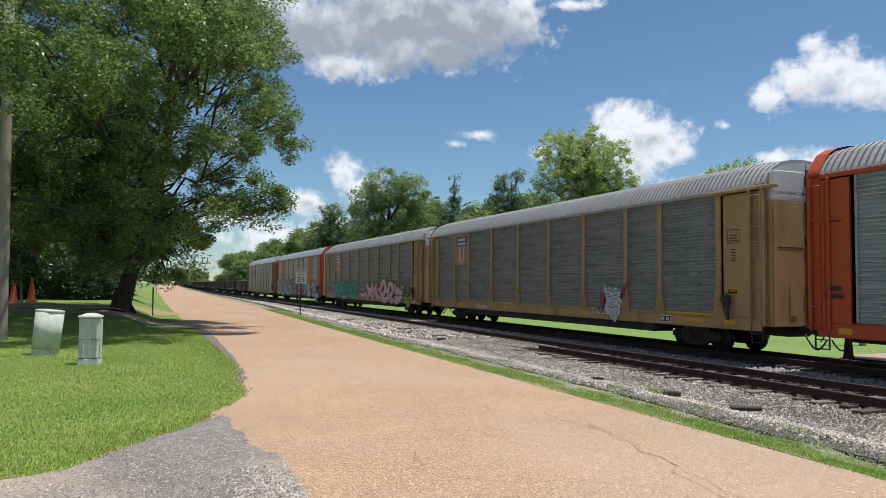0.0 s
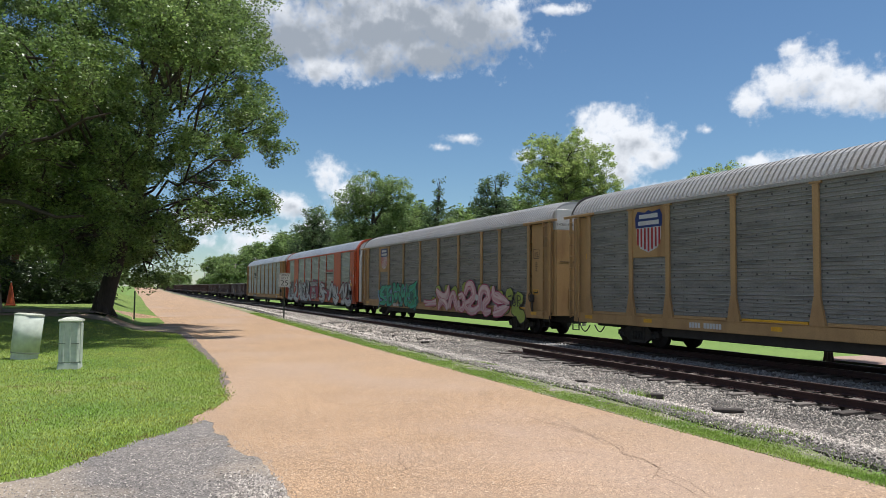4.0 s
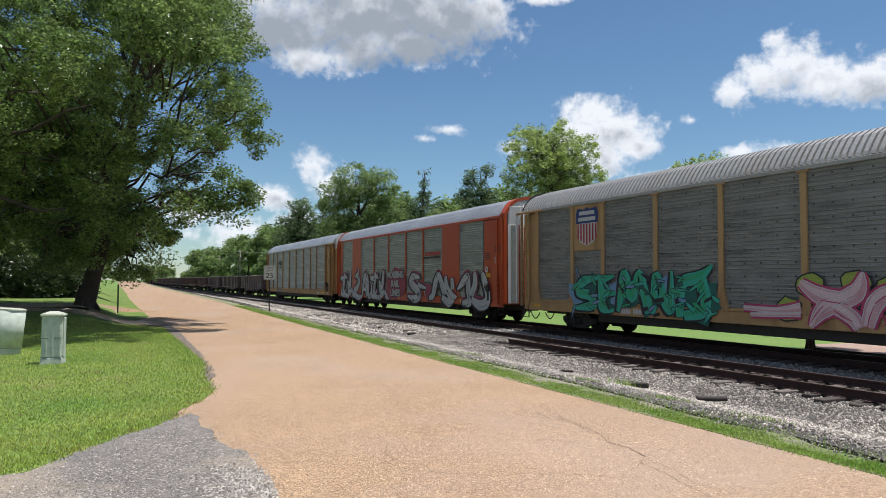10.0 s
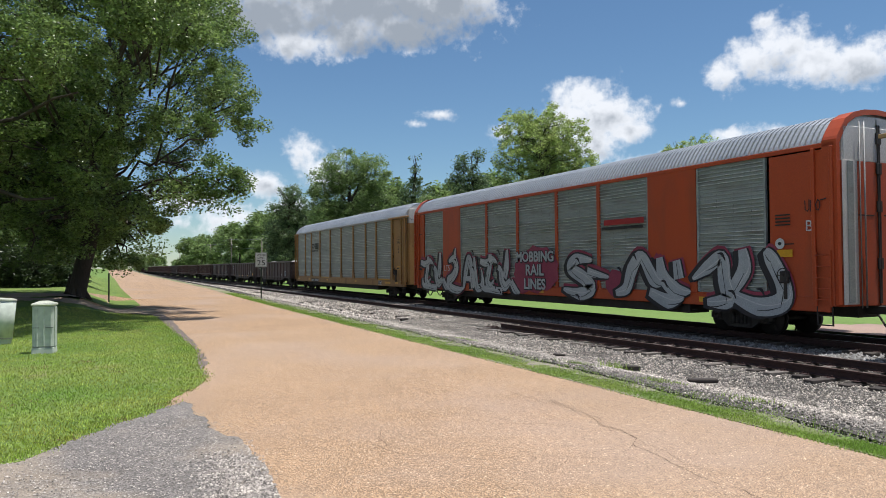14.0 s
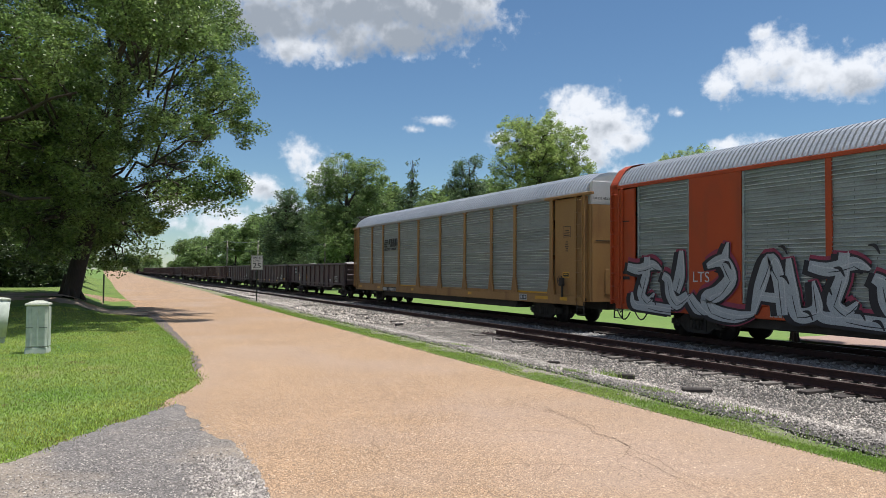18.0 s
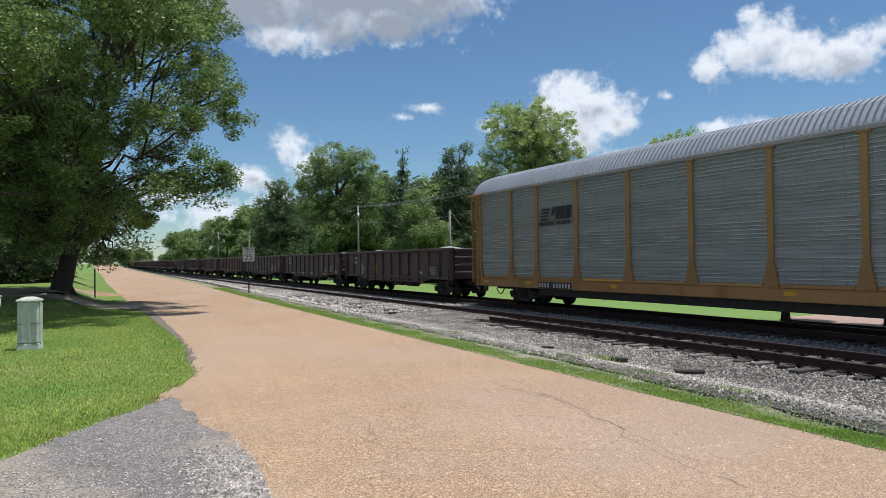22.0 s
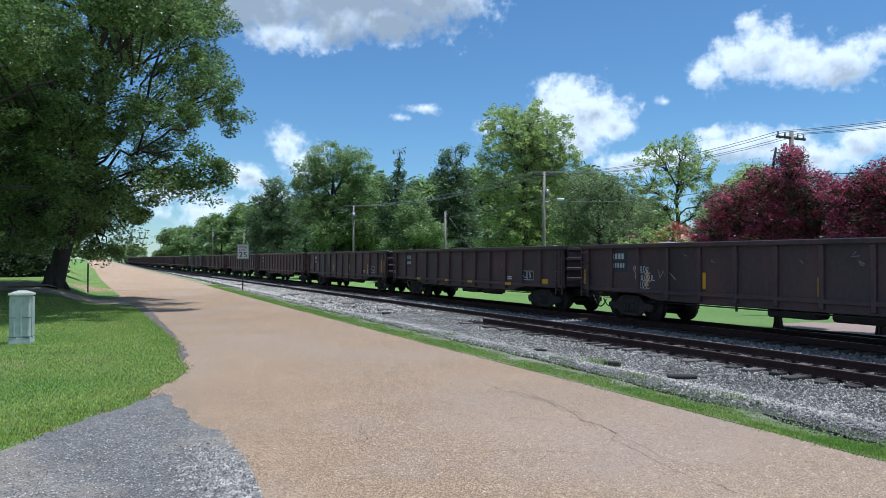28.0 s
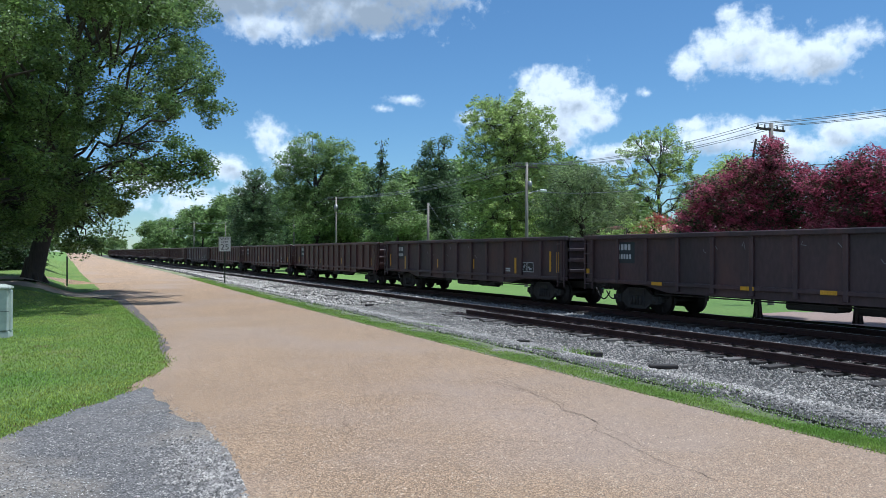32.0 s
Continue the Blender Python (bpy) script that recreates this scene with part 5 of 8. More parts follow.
for k in range(5):
    ribbon(bm, letter_strokes(k + 1, -6.2 - k * 0.24, 1.02, 0.2, 0.2)[0], 0.04, lambda p, q: flat_b(p, q) - 0.012, 0)
bmesh.ops.translate(bm, verts=bm.verts[:], vec=(0, 1.5, 0))
part("graffiti", bm, [CHALK, MAROON, INK], car_b, "white ragged painted face with maroon splashes")

# teal piece, then a pink piece with lime behind it
bm = bmesh.new()
for k in range(9):
    blot(bm, 9.3 - k * 0.85, 1.55 + 0.12 * math.sin(k * 2.1), 0.62, 0.62, lambda p, q: flat_b(p, q) - 0.002, 6 if k % 3 else 5, 11, 0.3, 40 + k)
SHARP = [
    ([(7.95, 2.2), (8.9, 2.05), (9.25, 1.65), (8.5, 1.5), (8.3, 1.15), (9.45, 1.0)], (0.1, 0.42, 0.4, 0.4, 0.42, 0.12)), ([(7.95, 2.3), (7.75, 1.6), (7.7, 1.1), (7.0, 1.0)], (0.1, 0.44, 0.46, 0.14)), ([(7.6, 1.6), (6.9, 1.62)], (0.34, 0.1)), ([(7.8, 2.1), (7.0, 2.25)], (0.36, 0.08)),
    ([(6.8, 0.95), (6.55, 1.7), (6.4, 2.35), (6.0, 1.5), (5.6, 2.3), (5.3, 1.6), (5.15, 0.95)], (0.14, 0.46, 0.36, 0.46, 0.36, 0.46, 0.3)), ([(4.95, 0.95), (4.8, 1.6), (4.7, 2.25), (4.3, 1.4), (4.0, 1.2), (3.95, 2.4)], (0.3, 0.44, 0.36, 0.44, 0.4, 0.08)),
    ([(3.6, 0.9), (3.6, 1.6), (3.4, 2.05), (2.7, 2.2), (2.15, 2.55)], (0.3, 0.46, 0.42, 0.4, 0.06)), ([(2.6, 2.1), (2.45, 1.5), (2.6, 1.1), (3.4, 0.95)], (0.42, 0.46, 0.4, 0.3)),
]
for pts, ws in SHARP:
    brush(bm, [(a + 0.08, b - 0.02) for a, b in pts], [w + 0.12 for w in ws], flat_b(0, 0) - 0.006, 2)
for k, (pts, ws) in enumerate(SHARP):
    brush(bm, pts, ws, flat_b(0, 0) - 0.009 - 0.0003 * (k % 3), 0)
    brush(bm, [(a + 0.05, b + 0.05) for a, b in pts], [w * 0.4 for w in ws], flat_b(0, 0) - 0.012, 7)
rg = random.Random(31)
for k in range(64):
    y, z, a, n = rg.uniform(1.9, 9.5), rg.uniform(0.95, 2.25), rg.uniform(-1.2, 1.2), rg.uniform(0.25, 0.6)
    q = [(y, z), (y + n * 0.5 * math.cos(a) + 0.05, z + n * 0.5 * math.sin(a)), (y + n * math.cos(a), z + n * math.sin(a) * 0.9)]
    w = rg.uniform(0.04, 0.13)
    brush(bm, q, (w + 0.05, w + 0.07, 0.05), flat_b(0, 0) - 0.0135, 2)
    brush(bm, q, (w, w + 0.01, 0.01), flat_b(0, 0) - 0.0158, (0, 7, 1, 4, 0, 7, 2)[k % 7])
part("graffiti", bm, [TEAL, TEAL_DARK, INK, CHALK, SKY_PAINT, SKY_PAINT, TEAL_DARK, GREEN_SPRAY], car_c, "teal wild-style graffiti lettering with black outlines")
bm = bmesh.new()
for k, (y, z) in enumerate(((-1.3, 2.25), (-2.6, 2.3), (-3.6, 2.2), (-5.0, 2.45), (-6.9, 2.35), (-8.2, 2.2), (-9.0, 2.0), (-10.0, 2.1), (-10.9, 1.9), (-0.6, 1.5), (-9.6, 1.4), (-10.6, 1.3), (-11.1, 1.0))):
    blot(bm, y, z - 0.14, 0.45, 0.42, lambda p, q: flat_b(p, q) - 0.002, 2, 14, 0.12, k)
    blot(bm, y, z - 0.14, 0.40, 0.37, lambda p, q: flat_b(p, q) - 0.005, 3, 14, 0.12, k)
ROUND = [
    ([(0.95, 1.36), (-0.2, 1.32), (-1.0, 1.42)], (0.12, 0.16, 0.3)), ([(0.7, 1.14), (-1.0, 1.22)], (0.10, 0.14)), ([(-1.0, 2.2), (-1.6, 1.8), (-2.4, 1.7)], (0.2, 0.5, 0.4)), ([(-2.8, 2.5), (-2.6, 1.9), (-1.7, 1.4), (-1.3, 0.85)], (0.05, 0.52, 0.5, 0.08)), ([(-2.0, 1.5), (-2.5, 1.2), (-2.7, 0.9)], (0.4, 0.4, 0.3)),
    ([(-2.9, 0.95), (-3.1, 1.6), (-3.5, 1.9), (-3.8, 1.3), (-4.1, 1.0)], (0.3, 0.46, 0.4, 0.46, 0.4)), ([(-4.2, 1.75), (-4.6, 1.85), (-4.9, 1.5), (-4.7, 1.05), (-4.25, 1.1), (-4.15, 1.5)], (0.3, 0.34, 0.34, 0.34, 0.3, 0.3)),
    ([(-5.0, 1.9), (-5.3, 2.4), (-5.8, 2.45), (-6.1, 1.9), (-5.6, 1.45), (-5.1, 1.3), (-5.6, 0.98), (-6.3, 1.0), (-6.75, 1.3)], (0.3, 0.46, 0.5, 0.5, 0.42, 0.4, 0.46, 0.4, 0.16)),
    ([(-6.85, 0.95), (-6.8, 1.7), (-7.05, 2.2), (-7.6, 2.2), (-7.8, 1.75), (-7.3, 1.4), (-7.45, 0.95), (-8.1, 1.0)], (0.36, 0.46, 0.46, 0.46, 0.4, 0.4, 0.46, 0.16)),
    ([(-8.3, 2.45), (-8.4, 1.9), (-8.9, 1.75), (-9.95, 1.45), (-9.1, 1.05), (-8.3, 0.85)], (0.05, 0.54, 0.62, 0.1, 0.54, 0.2)), ([(-8.5, 1.3), (-8.7, 1.05)], (0.3, 0.4)),
]
for pts, ws in ROUND:
    brush(bm, pts, [w + 0.17 for w in ws], flat_b(0, 0) - 0.008, 1)
for k, (pts, ws) in enumerate(ROUND):
    brush(bm, pts, [w + 0.03 for w in ws], flat_b(0, 0) - 0.011 - 0.0003 * (k % 3), 4)
    brush(bm, pts, [w - 0.03 for w in ws], flat_b(0, 0) - 0.013 - 0.0003 * (k % 3), 0)
    brush(bm, [(a + 0.08 * w, b + 0.16 * w) for (a, b), w in zip(pts, ws)], [max(0.02, w * 0.42) for w in ws], flat_b(0, 0) - 0.0155, 5)
for y, z in ((-5.75, 2.0), (-7.4, 1.85), (-4.5, 1.45), (-8.8, 1.35), (-6.0, 1.2), (-3.3, 1.3)):
    ribbon(bm, [(y, z), (y - 0.1, z - 0.22), (y + 0.05, z - 0.3)], 0.07, lambda p, q: flat_b(p, q) - 0.016, 1, 0.4)
rg = random.Random(32)
for k, (pts, ws) in enumerate(ROUND):
    for (ya, za), (yb, zb), w in zip(pts, pts[1:], ws):
        if w > 0.28:
            o = rg.uniform(-0.3, 0.3) * w
            brush(bm, [(ya, za + o), ((ya + yb) / 2 + 0.03, (za + zb) / 2 + o), (yb, zb + o)], (0.02, 0.035, 0.012), flat_b(0, 0) - 0.0185, rg.choice((1, 1, 4)))
for y, z in ((-6.45, 1.75),):
    blot(bm, y, z, 0.22, 0.22, lambda p, q: flat_b(p, q) - 0.020, 4, 5)
for k in range(3):
    ribbon(bm, letter_strokes(4 + k, -9.75 - k * 0.5, 1.35, 0.45, 0.6)[0], 0.07, lambda p, q: flat_b(p, q) - 0.020, 2)
for v in bm.verts:
    v.co.z = 0.9 + (v.co.z - 0.9) * 0.88
part("graffiti", bm, [PINK, ROSE, INK, LIME, CHALK, PALE_PINK], car_c, "big pale-pink bubble graffiti lettering with rose outlines and lime shapes")

# the long silver piece
bm = bmesh.new()
WILD = [
    ([(12.75, 2.3), (11.9, 2.2), (10.9, 2.35), (10.25, 2.2)], (0.34, 0.44, 0.42, 0.08)), ([(11.25, 2.62), (11.35, 2.0), (11.7, 1.35), (11.2, 1.12), (10.75, 1.4)], (0.36, 0.46, 0.5, 0.4, 0.08)), ([(12.4, 1.4), (12.25, 1.0), (11.2, 0.95), (9.6, 0.88)], (0.12, 0.36, 0.42, 0.4)),
    ([(10.15, 2.0), (9.8, 1.85), (9.65, 1.4), (9.2, 1.12), (8.5, 1.4)], (0.3, 0.42, 0.5, 0.54, 0.3)), ([(8.9, 2.8), (9.0, 2.0), (9.3, 1.5)], (0.22, 0.56, 0.5)), ([(8.4, 1.35), (7.9, 1.0), (7.3, 0.85)], (0.4, 0.5, 0.1)),
    ([(7.3, 2.3), (6.4, 2.45), (5.95, 1.95), (6.6, 1.5), (7.35, 1.3), (7.0, 0.95), (5.7, 0.82), (4.7, 0.95)], (0.2, 0.5, 0.58, 0.6, 0.56, 0.56, 0.46, 0.12)), ([(6.1, 3.0), (6.3, 2.5)], (0.08, 0.44)),
    ([(4.75, 0.95), (4.4, 1.7), (3.9, 2.45), (3.5, 2.0), (3.3, 0.95)], (0.2, 0.5, 0.5, 0.5, 0.42)), ([(4.5, 1.45), (3.4, 1.4)], (0.3, 0.34)), ([(3.0, 2.5), (2.85, 1.6), (2.6, 1.0), (1.75, 1.15), (1.9, 1.9)], (0.2, 0.5, 0.52, 0.46, 0.1)),
    ([(-3.5, 2.25), (-2.5, 2.3), (-2.1, 1.95), (-2.9, 1.6), (-3.45, 1.2), (-2.7, 0.95), (-1.6, 1.12)], (0.14, 0.46, 0.5, 0.56, 0.54, 0.5, 0.12)), ([(-3.2, 1.8), (-4.5, 1.62)], (0.4, 0.1)),
    ([(-4.9, 1.05), (-5.5, 1.25), (-5.8, 1.9), (-6.3, 2.35), (-6.9, 1.6), (-7.3, 1.5)], (0.2, 0.46, 0.54, 0.4, 0.54, 0.3)), ([(-7.2, 2.3), (-7.35, 1.7), (-7.9, 1.25), (-8.6, 1.2)], (0.3, 0.5, 0.56, 0.1)), ([(-8.0, 2.2), (-8.1, 1.6)], (0.34, 0.46)), ([(-6.7, 1.15), (-7.6, 0.86), (-8.3, 1.0)], (0.3, 0.5, 0.1)),
    ([(-8.7, 1.6), (-9.3, 1.95), (-9.9, 2.25), (-10.0, 1.6), (-10.1, 1.0), (-9.3, 0.9)], (0.1, 0.42, 0.46, 0.5, 0.56, 0.2)), ([(-10.7, 2.5), (-10.75, 1.9), (-10.3, 1.3)], (0.3, 0.5, 0.4)), ([(-10.3, 1.15), (-11.2, 0.85), (-12.0, 1.0), (-12.1, 1.45), (-11.7, 2.2), (-11.5, 2.45)], (0.3, 0.52, 0.56, 0.5, 0.46, 0.2)),
]
narrow = [([(12.75 - (12.75 - a) * 0.68, b) for a, b in pts], [w * 0.82 for w in ws]) for pts, ws in WILD if pts[0][0] > 0]
narrow += [([(a - 7.55 + 0.3, b) for a, b in pts], ws) for pts, ws in narrow[:6]]
WILD = narrow + [one for one in WILD if one[0][0][0] < 0]
for k, (pts, ws) in enumerate(WILD):
    brush(bm, [(a + 0.02, b + 0.05) for a, b in pts], [w + (0.22 if k % 3 else 0.30) for w in ws], flat_d(0, 0) - 0.001, 2)
for y, z, a, b in ((0.5, 1.9, 1.75, 1.0), (-7.1, 1.6, 0.5, 0.85), (-4.9, 1.4, 0.6, 0.5), (1.6, 1.3, 0.7, 0.5)):
    blot(bm, y, z, a, b, lambda p, q: flat_d(p, q) - 0.0005, 2, 30, 0.08, int(y * 7))
for pts, ws in WILD:
    brush(bm, [(a + 0.17, b - 0.03) for a, b in pts], [w + 0.10 for w in ws], flat_d(0, 0) - 0.004, 1)
    brush(bm, pts, [w + 0.12 for w in ws], flat_d(0, 0) - 0.006, 1)
for k, (pts, ws) in enumerate(WILD):
    brush(bm, pts, ws, flat_d(0, 0) - 0.009 - 0.0004 * (k % 4), 0)
    brush(bm, [(a - 0.36 * w, b + 0.1 * w) for (a, b), w in zip(pts, ws)], [min(w, 0.03) for w in ws], flat_d(0, 0) - 0.012, 4)
rg = random.Random(33)
for k, (pts, ws) in enumerate(WILD):
    for (ya, za), (yb, zb), w in zip(pts, pts[1:], ws):
        if w > 0.3:
            brush(bm, [(ya, za - 0.2 * w), ((ya + yb) / 2, (za + zb) / 2 - 0.3 * w), (yb, zb - 0.25 * w)], (0.015, 0.03, 0.01), flat_d(0, 0) - 0.0145, 1)
            if rg.random() < 0.35:
                y, z = (ya + yb) / 2 + rg.uniform(-0.5, 0.5), (za + zb) / 2 + rg.uniform(-0.4, 0.4)
                brush(bm, [(y, z), (y + 0.12, z + 0.2), (y + 0.3, z + 0.22)], (0.03, 0.10, 0.02), flat_d(0, 0) - 0.0165, 1)
part("graffiti", bm, [SILVER, INK, MAROON, CHALK, CHALK], car_d, "long row of silver graffiti letters with dark outlines on maroon")
for words, z, size in (("MOBBING", 2.42, 0.60), ("RAIL", 1.84, 0.64), ("LINES", 1.24, 0.62)):
    m = Matrix.Translation((SIDE - 0.084, 0.55, z)) @ FACE_ROAD @ Matrix.Diagonal((1.12, 1, 1, 1))
    lettering(words, size, car_d, m, INK, "graffiti_word", bold=0.055)
    lettering(words, size, car_d, Matrix.Translation((-0.006, 0.01, 0.01)) @ m, SILVER, "graffiti_word", "silver painted words", bold=0.018)
# a small painted tag and a teal splash beside it
bm = bmesh.new()
for k in range(4):
    ribbon(bm, letter_strokes(5 + k, -12.8 - k * 0.16, 3.45, 0.15, 0.3)[0], 0.03, lambda p, q: SIDE - 0.072, 0)
part("graffiti", bm, [INK], car_d, "small black scrawled tag")
lettering("LTS", 0.46, car_d, Matrix.Translation((SIDE - 0.075, 9.3, 1.95)) @ FACE_ROAD, CHALK, "graffiti_word", "thin pale sprayed letters")
bm = bmesh.new()
blot(bm, -12.0, 2.62, 0.15, 0.15, lambda p, q: SIDE - 0.075, 0, 20)
blot(bm, -12.0, 2.62, 0.06, 0.05, lambda p, q: SIDE - 0.079, 1, 10)
part("sticker", bm, [CHALK, PLATE_BLACK], car_d, "round white sticker")

# ---- open gondolas with stone ----
G_HALF = 8.62


def build_gondola_body(bm, fish):
    """The tub: side sheets, ends and floor; the lower edge drops between the trucks."""
    for s in (-1, 1):
        pts = [(-G_HALF, 0.98), (-5.6, 0.98), (-4.6, 0.98 - fish), (4.6, 0.98 - fish), (5.6, 0.98), (G_HALF, 0.98), (G_HALF, 2.58), (-G_HALF, 2.58)]
        xo, xi = s * 1.50, s * 1.46
        a = [bm.verts.new((xo, y, z)) for y, z in pts]
        b = [bm.verts.new((xi, y, z)) for y, z in pts]
        bm.faces.new(a if s > 0 else a[::-1]), bm.faces.new(b if s < 0 else b[::-1])
        for k in range(8):
            f = (a[k], b[k], b[(k + 1) % 8], a[(k + 1) % 8])
            bm.faces.new(f if s < 0 else f[::-1])
        box(bm, min(s * 1.46, s * 1.62), max(s * 1.46, s * 1.62), -G_HALF, G_HALF, 2.52, 2.67, 0.02)
        box(bm, min(s * 1.48, s * 1.58), max(s * 1.48, s * 1.58), -G_HALF, G_HALF, 1.0, 1.12, 0.015)
        e = s * G_HALF
        box(bm, -1.5, 1.5, min(e, e - s * 0.05), max(e, e - s * 0.05), 0.98, 2.6)
        for z in (1.3, 1.7, 2.1, 2.5):
            box(bm, -1.5, 1.5, min(e, e + s * 0.1), max(e, e + s * 0.1), z, z + 0.12, 0.01)
    box(bm, -1.48, 1.48, -G_HALF, G_HALF, 0.98, 1.05)


def gondola(center, paint, posts, load, label, seed):
    car = empty("gondola_car", (MAIN_X, center, RAIL_TOP_Z))
    tagged(car, label, "railcar", "train cars on the main track")
    put("tub", once(("tub", paint.name), lambda bm: build_gondola_body(bm, 0.20), paint), car)

    def under(bm):
        box(bm, -0.3, 0.3, -G_HALF + 0.1, G_HALF - 0.1, 0.66, 1.0, 0.02)
        box(bm, -1.2, -0.5, -0.9, 0.6, 0.52, 0.78, 0.06)
        bar(bm, (-1.0, -2.9, 0.66), (-1.0, -1.4, 0.66), 0.16, 10)
        bar(bm, (-1.25, -6.0, 0.70), (-1.25, 5.4, 0.70), 0.022, 6)
        for y in (-3.6, -2.9, 1.6, 3.2):
            box(bm, -1.28, -1.22, y - 0.02, y + 0.02, 0.6, 0.98)

    put("underframe", once("gondola_under", under, BLACK_STEEL), car)
    for k in range(posts):
        y = G_HALF - 0.35 - k * (2 * G_HALF - 0.7) / (posts - 1)
        short = abs(y) > 5.2
        for s in (-1, 1):
            put("side_post", once(("side_post", paint.name, short), lambda bm: box(bm, -0.06, 0.06, -0.07, 0.07, 1.0 if short else 0.84, 2.53, 0.02), paint), car, (s * 1.53, y, 0))
    for s in (-1, 1):
        put("coupler", once("coupler", build_coupler, BLACK_STEEL), car, (0, s * (G_HALF - 0.02), 0), turn=Matrix.Rotation(0 if s > 0 else math.pi, 4, "Z"))
        put("ladder", once(("gondola_ladder", paint.name), lambda bm: build_ladder(bm, 5, 0.75, 2.5, 0.4), paint), car, (-1.62, s * (G_HALF - 0.3), 0))
        add_truck(car, s * 6.45)
    if load:
        bm = bmesh.new()
        n, m = 30, 8
        rng = random.Random(seed)
        peaks = [(-5.4 + rng.uniform(-0.4, 0.4), load), (5.3 + rng.uniform(-0.5, 0.5), load * 0.9), (0.2, load * 0.35)]
        grid = []
        for i in range(n + 1):
            y = -G_HALF + 0.08 + (2 * G_HALF - 0.16) * i / n
            row = []
            for j in range(m + 1):
                x = -1.44 + 2.88 * j / m
                z = 2.38 + sum(p * math.exp(-(((y - c) / 1.7) ** 2) - (x / 1.25) ** 2) for c, p in peaks) + rng.uniform(-0.02, 0.02)
                row.append(bm.verts.new((x, y, z)))
            grid.append(row)
        for a, b in zip(grid, grid[1:]):
            for j in range(m):
                bm.faces.new((a[j], a[j + 1], b[j + 1], b[j])).smooth = True
        part("stone_load", bm, LOAD, car, "heaped pale crushed stone")
    return car


def gondola_marks(car, seed, yellow, sten=True):
    """Reflectors, faded number bars, stencil boxes and scratches."""
    rng = random.Random(seed)
    x = -1.505
    for y, z, w, h in yellow:
        marks(car, "reflector", [(y, z, w, h, 0, x - 0.083 if z < 1.13 else x)], [YELLOW], "yellow reflective patch")
    marks(car, "number_bars", [(6.85 - k * 0.17, 2.24, 0.12, 0.2, 0, x) for k in range(4)] + [(6.85 - k * 0.14, 1.92, 0.09, 0.16, 0, x) for k in range(5)], [PLATE_WHITE], "faded white bars")
    marks(car, "dark_patch", [(6.55, 2.06, 0.95, 0.72, 0, x + 0.0025)], [material("repaint_patch", (0.03, 0.045, 0.05), (0.045, 0.05, 0.055), rough=0.6, scale=2, fine=20, bump=0)])
    if sten:
        items = []
        for y0 in (-5.62, -6.12):
            items += [(y0, 1.45, 0.46, 0.40, 0, x), (y0, 1.45, 0.40, 0.34, 1, x - 0.003)] + [(y0 + rng.uniform(-0.12, 0.12), 1.45 + rng.uniform(-0.11, 0.11), 0.10, 0.07, 0, x - 0.006) for k in range(4)]
        items += [(-4.45, 1.36, 0.36, 0.07, 0, x), (-4.45, 1.27, 0.36, 0.05, 0, x)]
        marks(car, "stencil", items, [PLATE_WHITE, PLATE_BLACK], "white boxed stencils")
    bm = bmesh.new()
    for k in range(7):
        y, z = rng.uniform(-4, 3.5), rng.uniform(1.9, 2.35)
        ribbon(bm, [(y, z), (y + rng.uniform(-0.15, 0.15), z + rng.uniform(-0.12, 0.12)), (y - 0.1, z - 0.1)], 0.022, lambda a, b: x - 0.001, 0)
    part("scratches", bm, [material("chalk_scratch", (0.30, 0.29, 0.29), rough=0.7, scale=4, fine=30, bump=0)], car, "pale chalky scuffs")


G0, GP = 142.35, 18.3
G_NAMES = ["rust-black open gondola railcar heaped with pale crushed stone", "dark brown open gondola railcar with yellow reflectors", "dark open gondola railcar with tall yellow reflector strips", "red-brown ribbed open gondola railcar"]
gondolas = []
for k in range(17):
    kind = (0, 1, 2, 3, 3, 3, 2, 3)[k] if k < 8 else 3
    posts = (13, 13, 13, 16)[kind]
    load = (0.42, 0.36, 0.0, 0.0)[kind] if k != 6 else 0.3
    gondolas.append(gondola(G0 + GP * k, COAL_BROWN if kind < 3 else COAL_RED, posts, load, G_NAMES[kind], k))
gondola_marks(gondolas[0], 1, [(8.45, 1.48, 0.14, 0.52), (5.1, 1.48, 0.13, 0.5), (2.6, 1.48, 0.13, 0.5), (-1.3, 1.42, 0.13, 0.5), (-6.8, 1.45, 0.16, 0.5)])
gondola_marks(gondolas[1], 2, [(8.4, 1.37, 0.4, 0.2), (4.98, 1.06, 0.46, 0.11), (1.5, 1.06, 0.46, 0.11), (-0.95, 1.06, 0.46, 0.11), (-4.46, 1.06, 0.5, 0.12), (-7.15, 1.22, 0.5, 0.22)])
gondola_marks(gondolas[2], 3, [(8.3, 1.62, 0.12, 0.75), (7.95, 1.6, 0.1, 0.7), (5.97, 1.49, 0.12, 0.7), (2.07, 1.5, 0.1, 0.42), (0.15, 1.58, 0.1, 0.42), (-1.55, 1.53, 0.1, 0.45), (-5.03, 1.5, 0.15, 0.65), (-7.49, 1.7, 0.12, 0.8), (-7.97, 1.67, 0.16, 0.8)])
for k in range(3, 8):
    gondola_marks(gondolas[k], k + 1, [(y, 1.45, 0.08, 0.4) for y in (-7.4, -2.1, 2.4, 7.6)], k % 2 == 0)
bm = bmesh.new()
rng = random.Random(21)
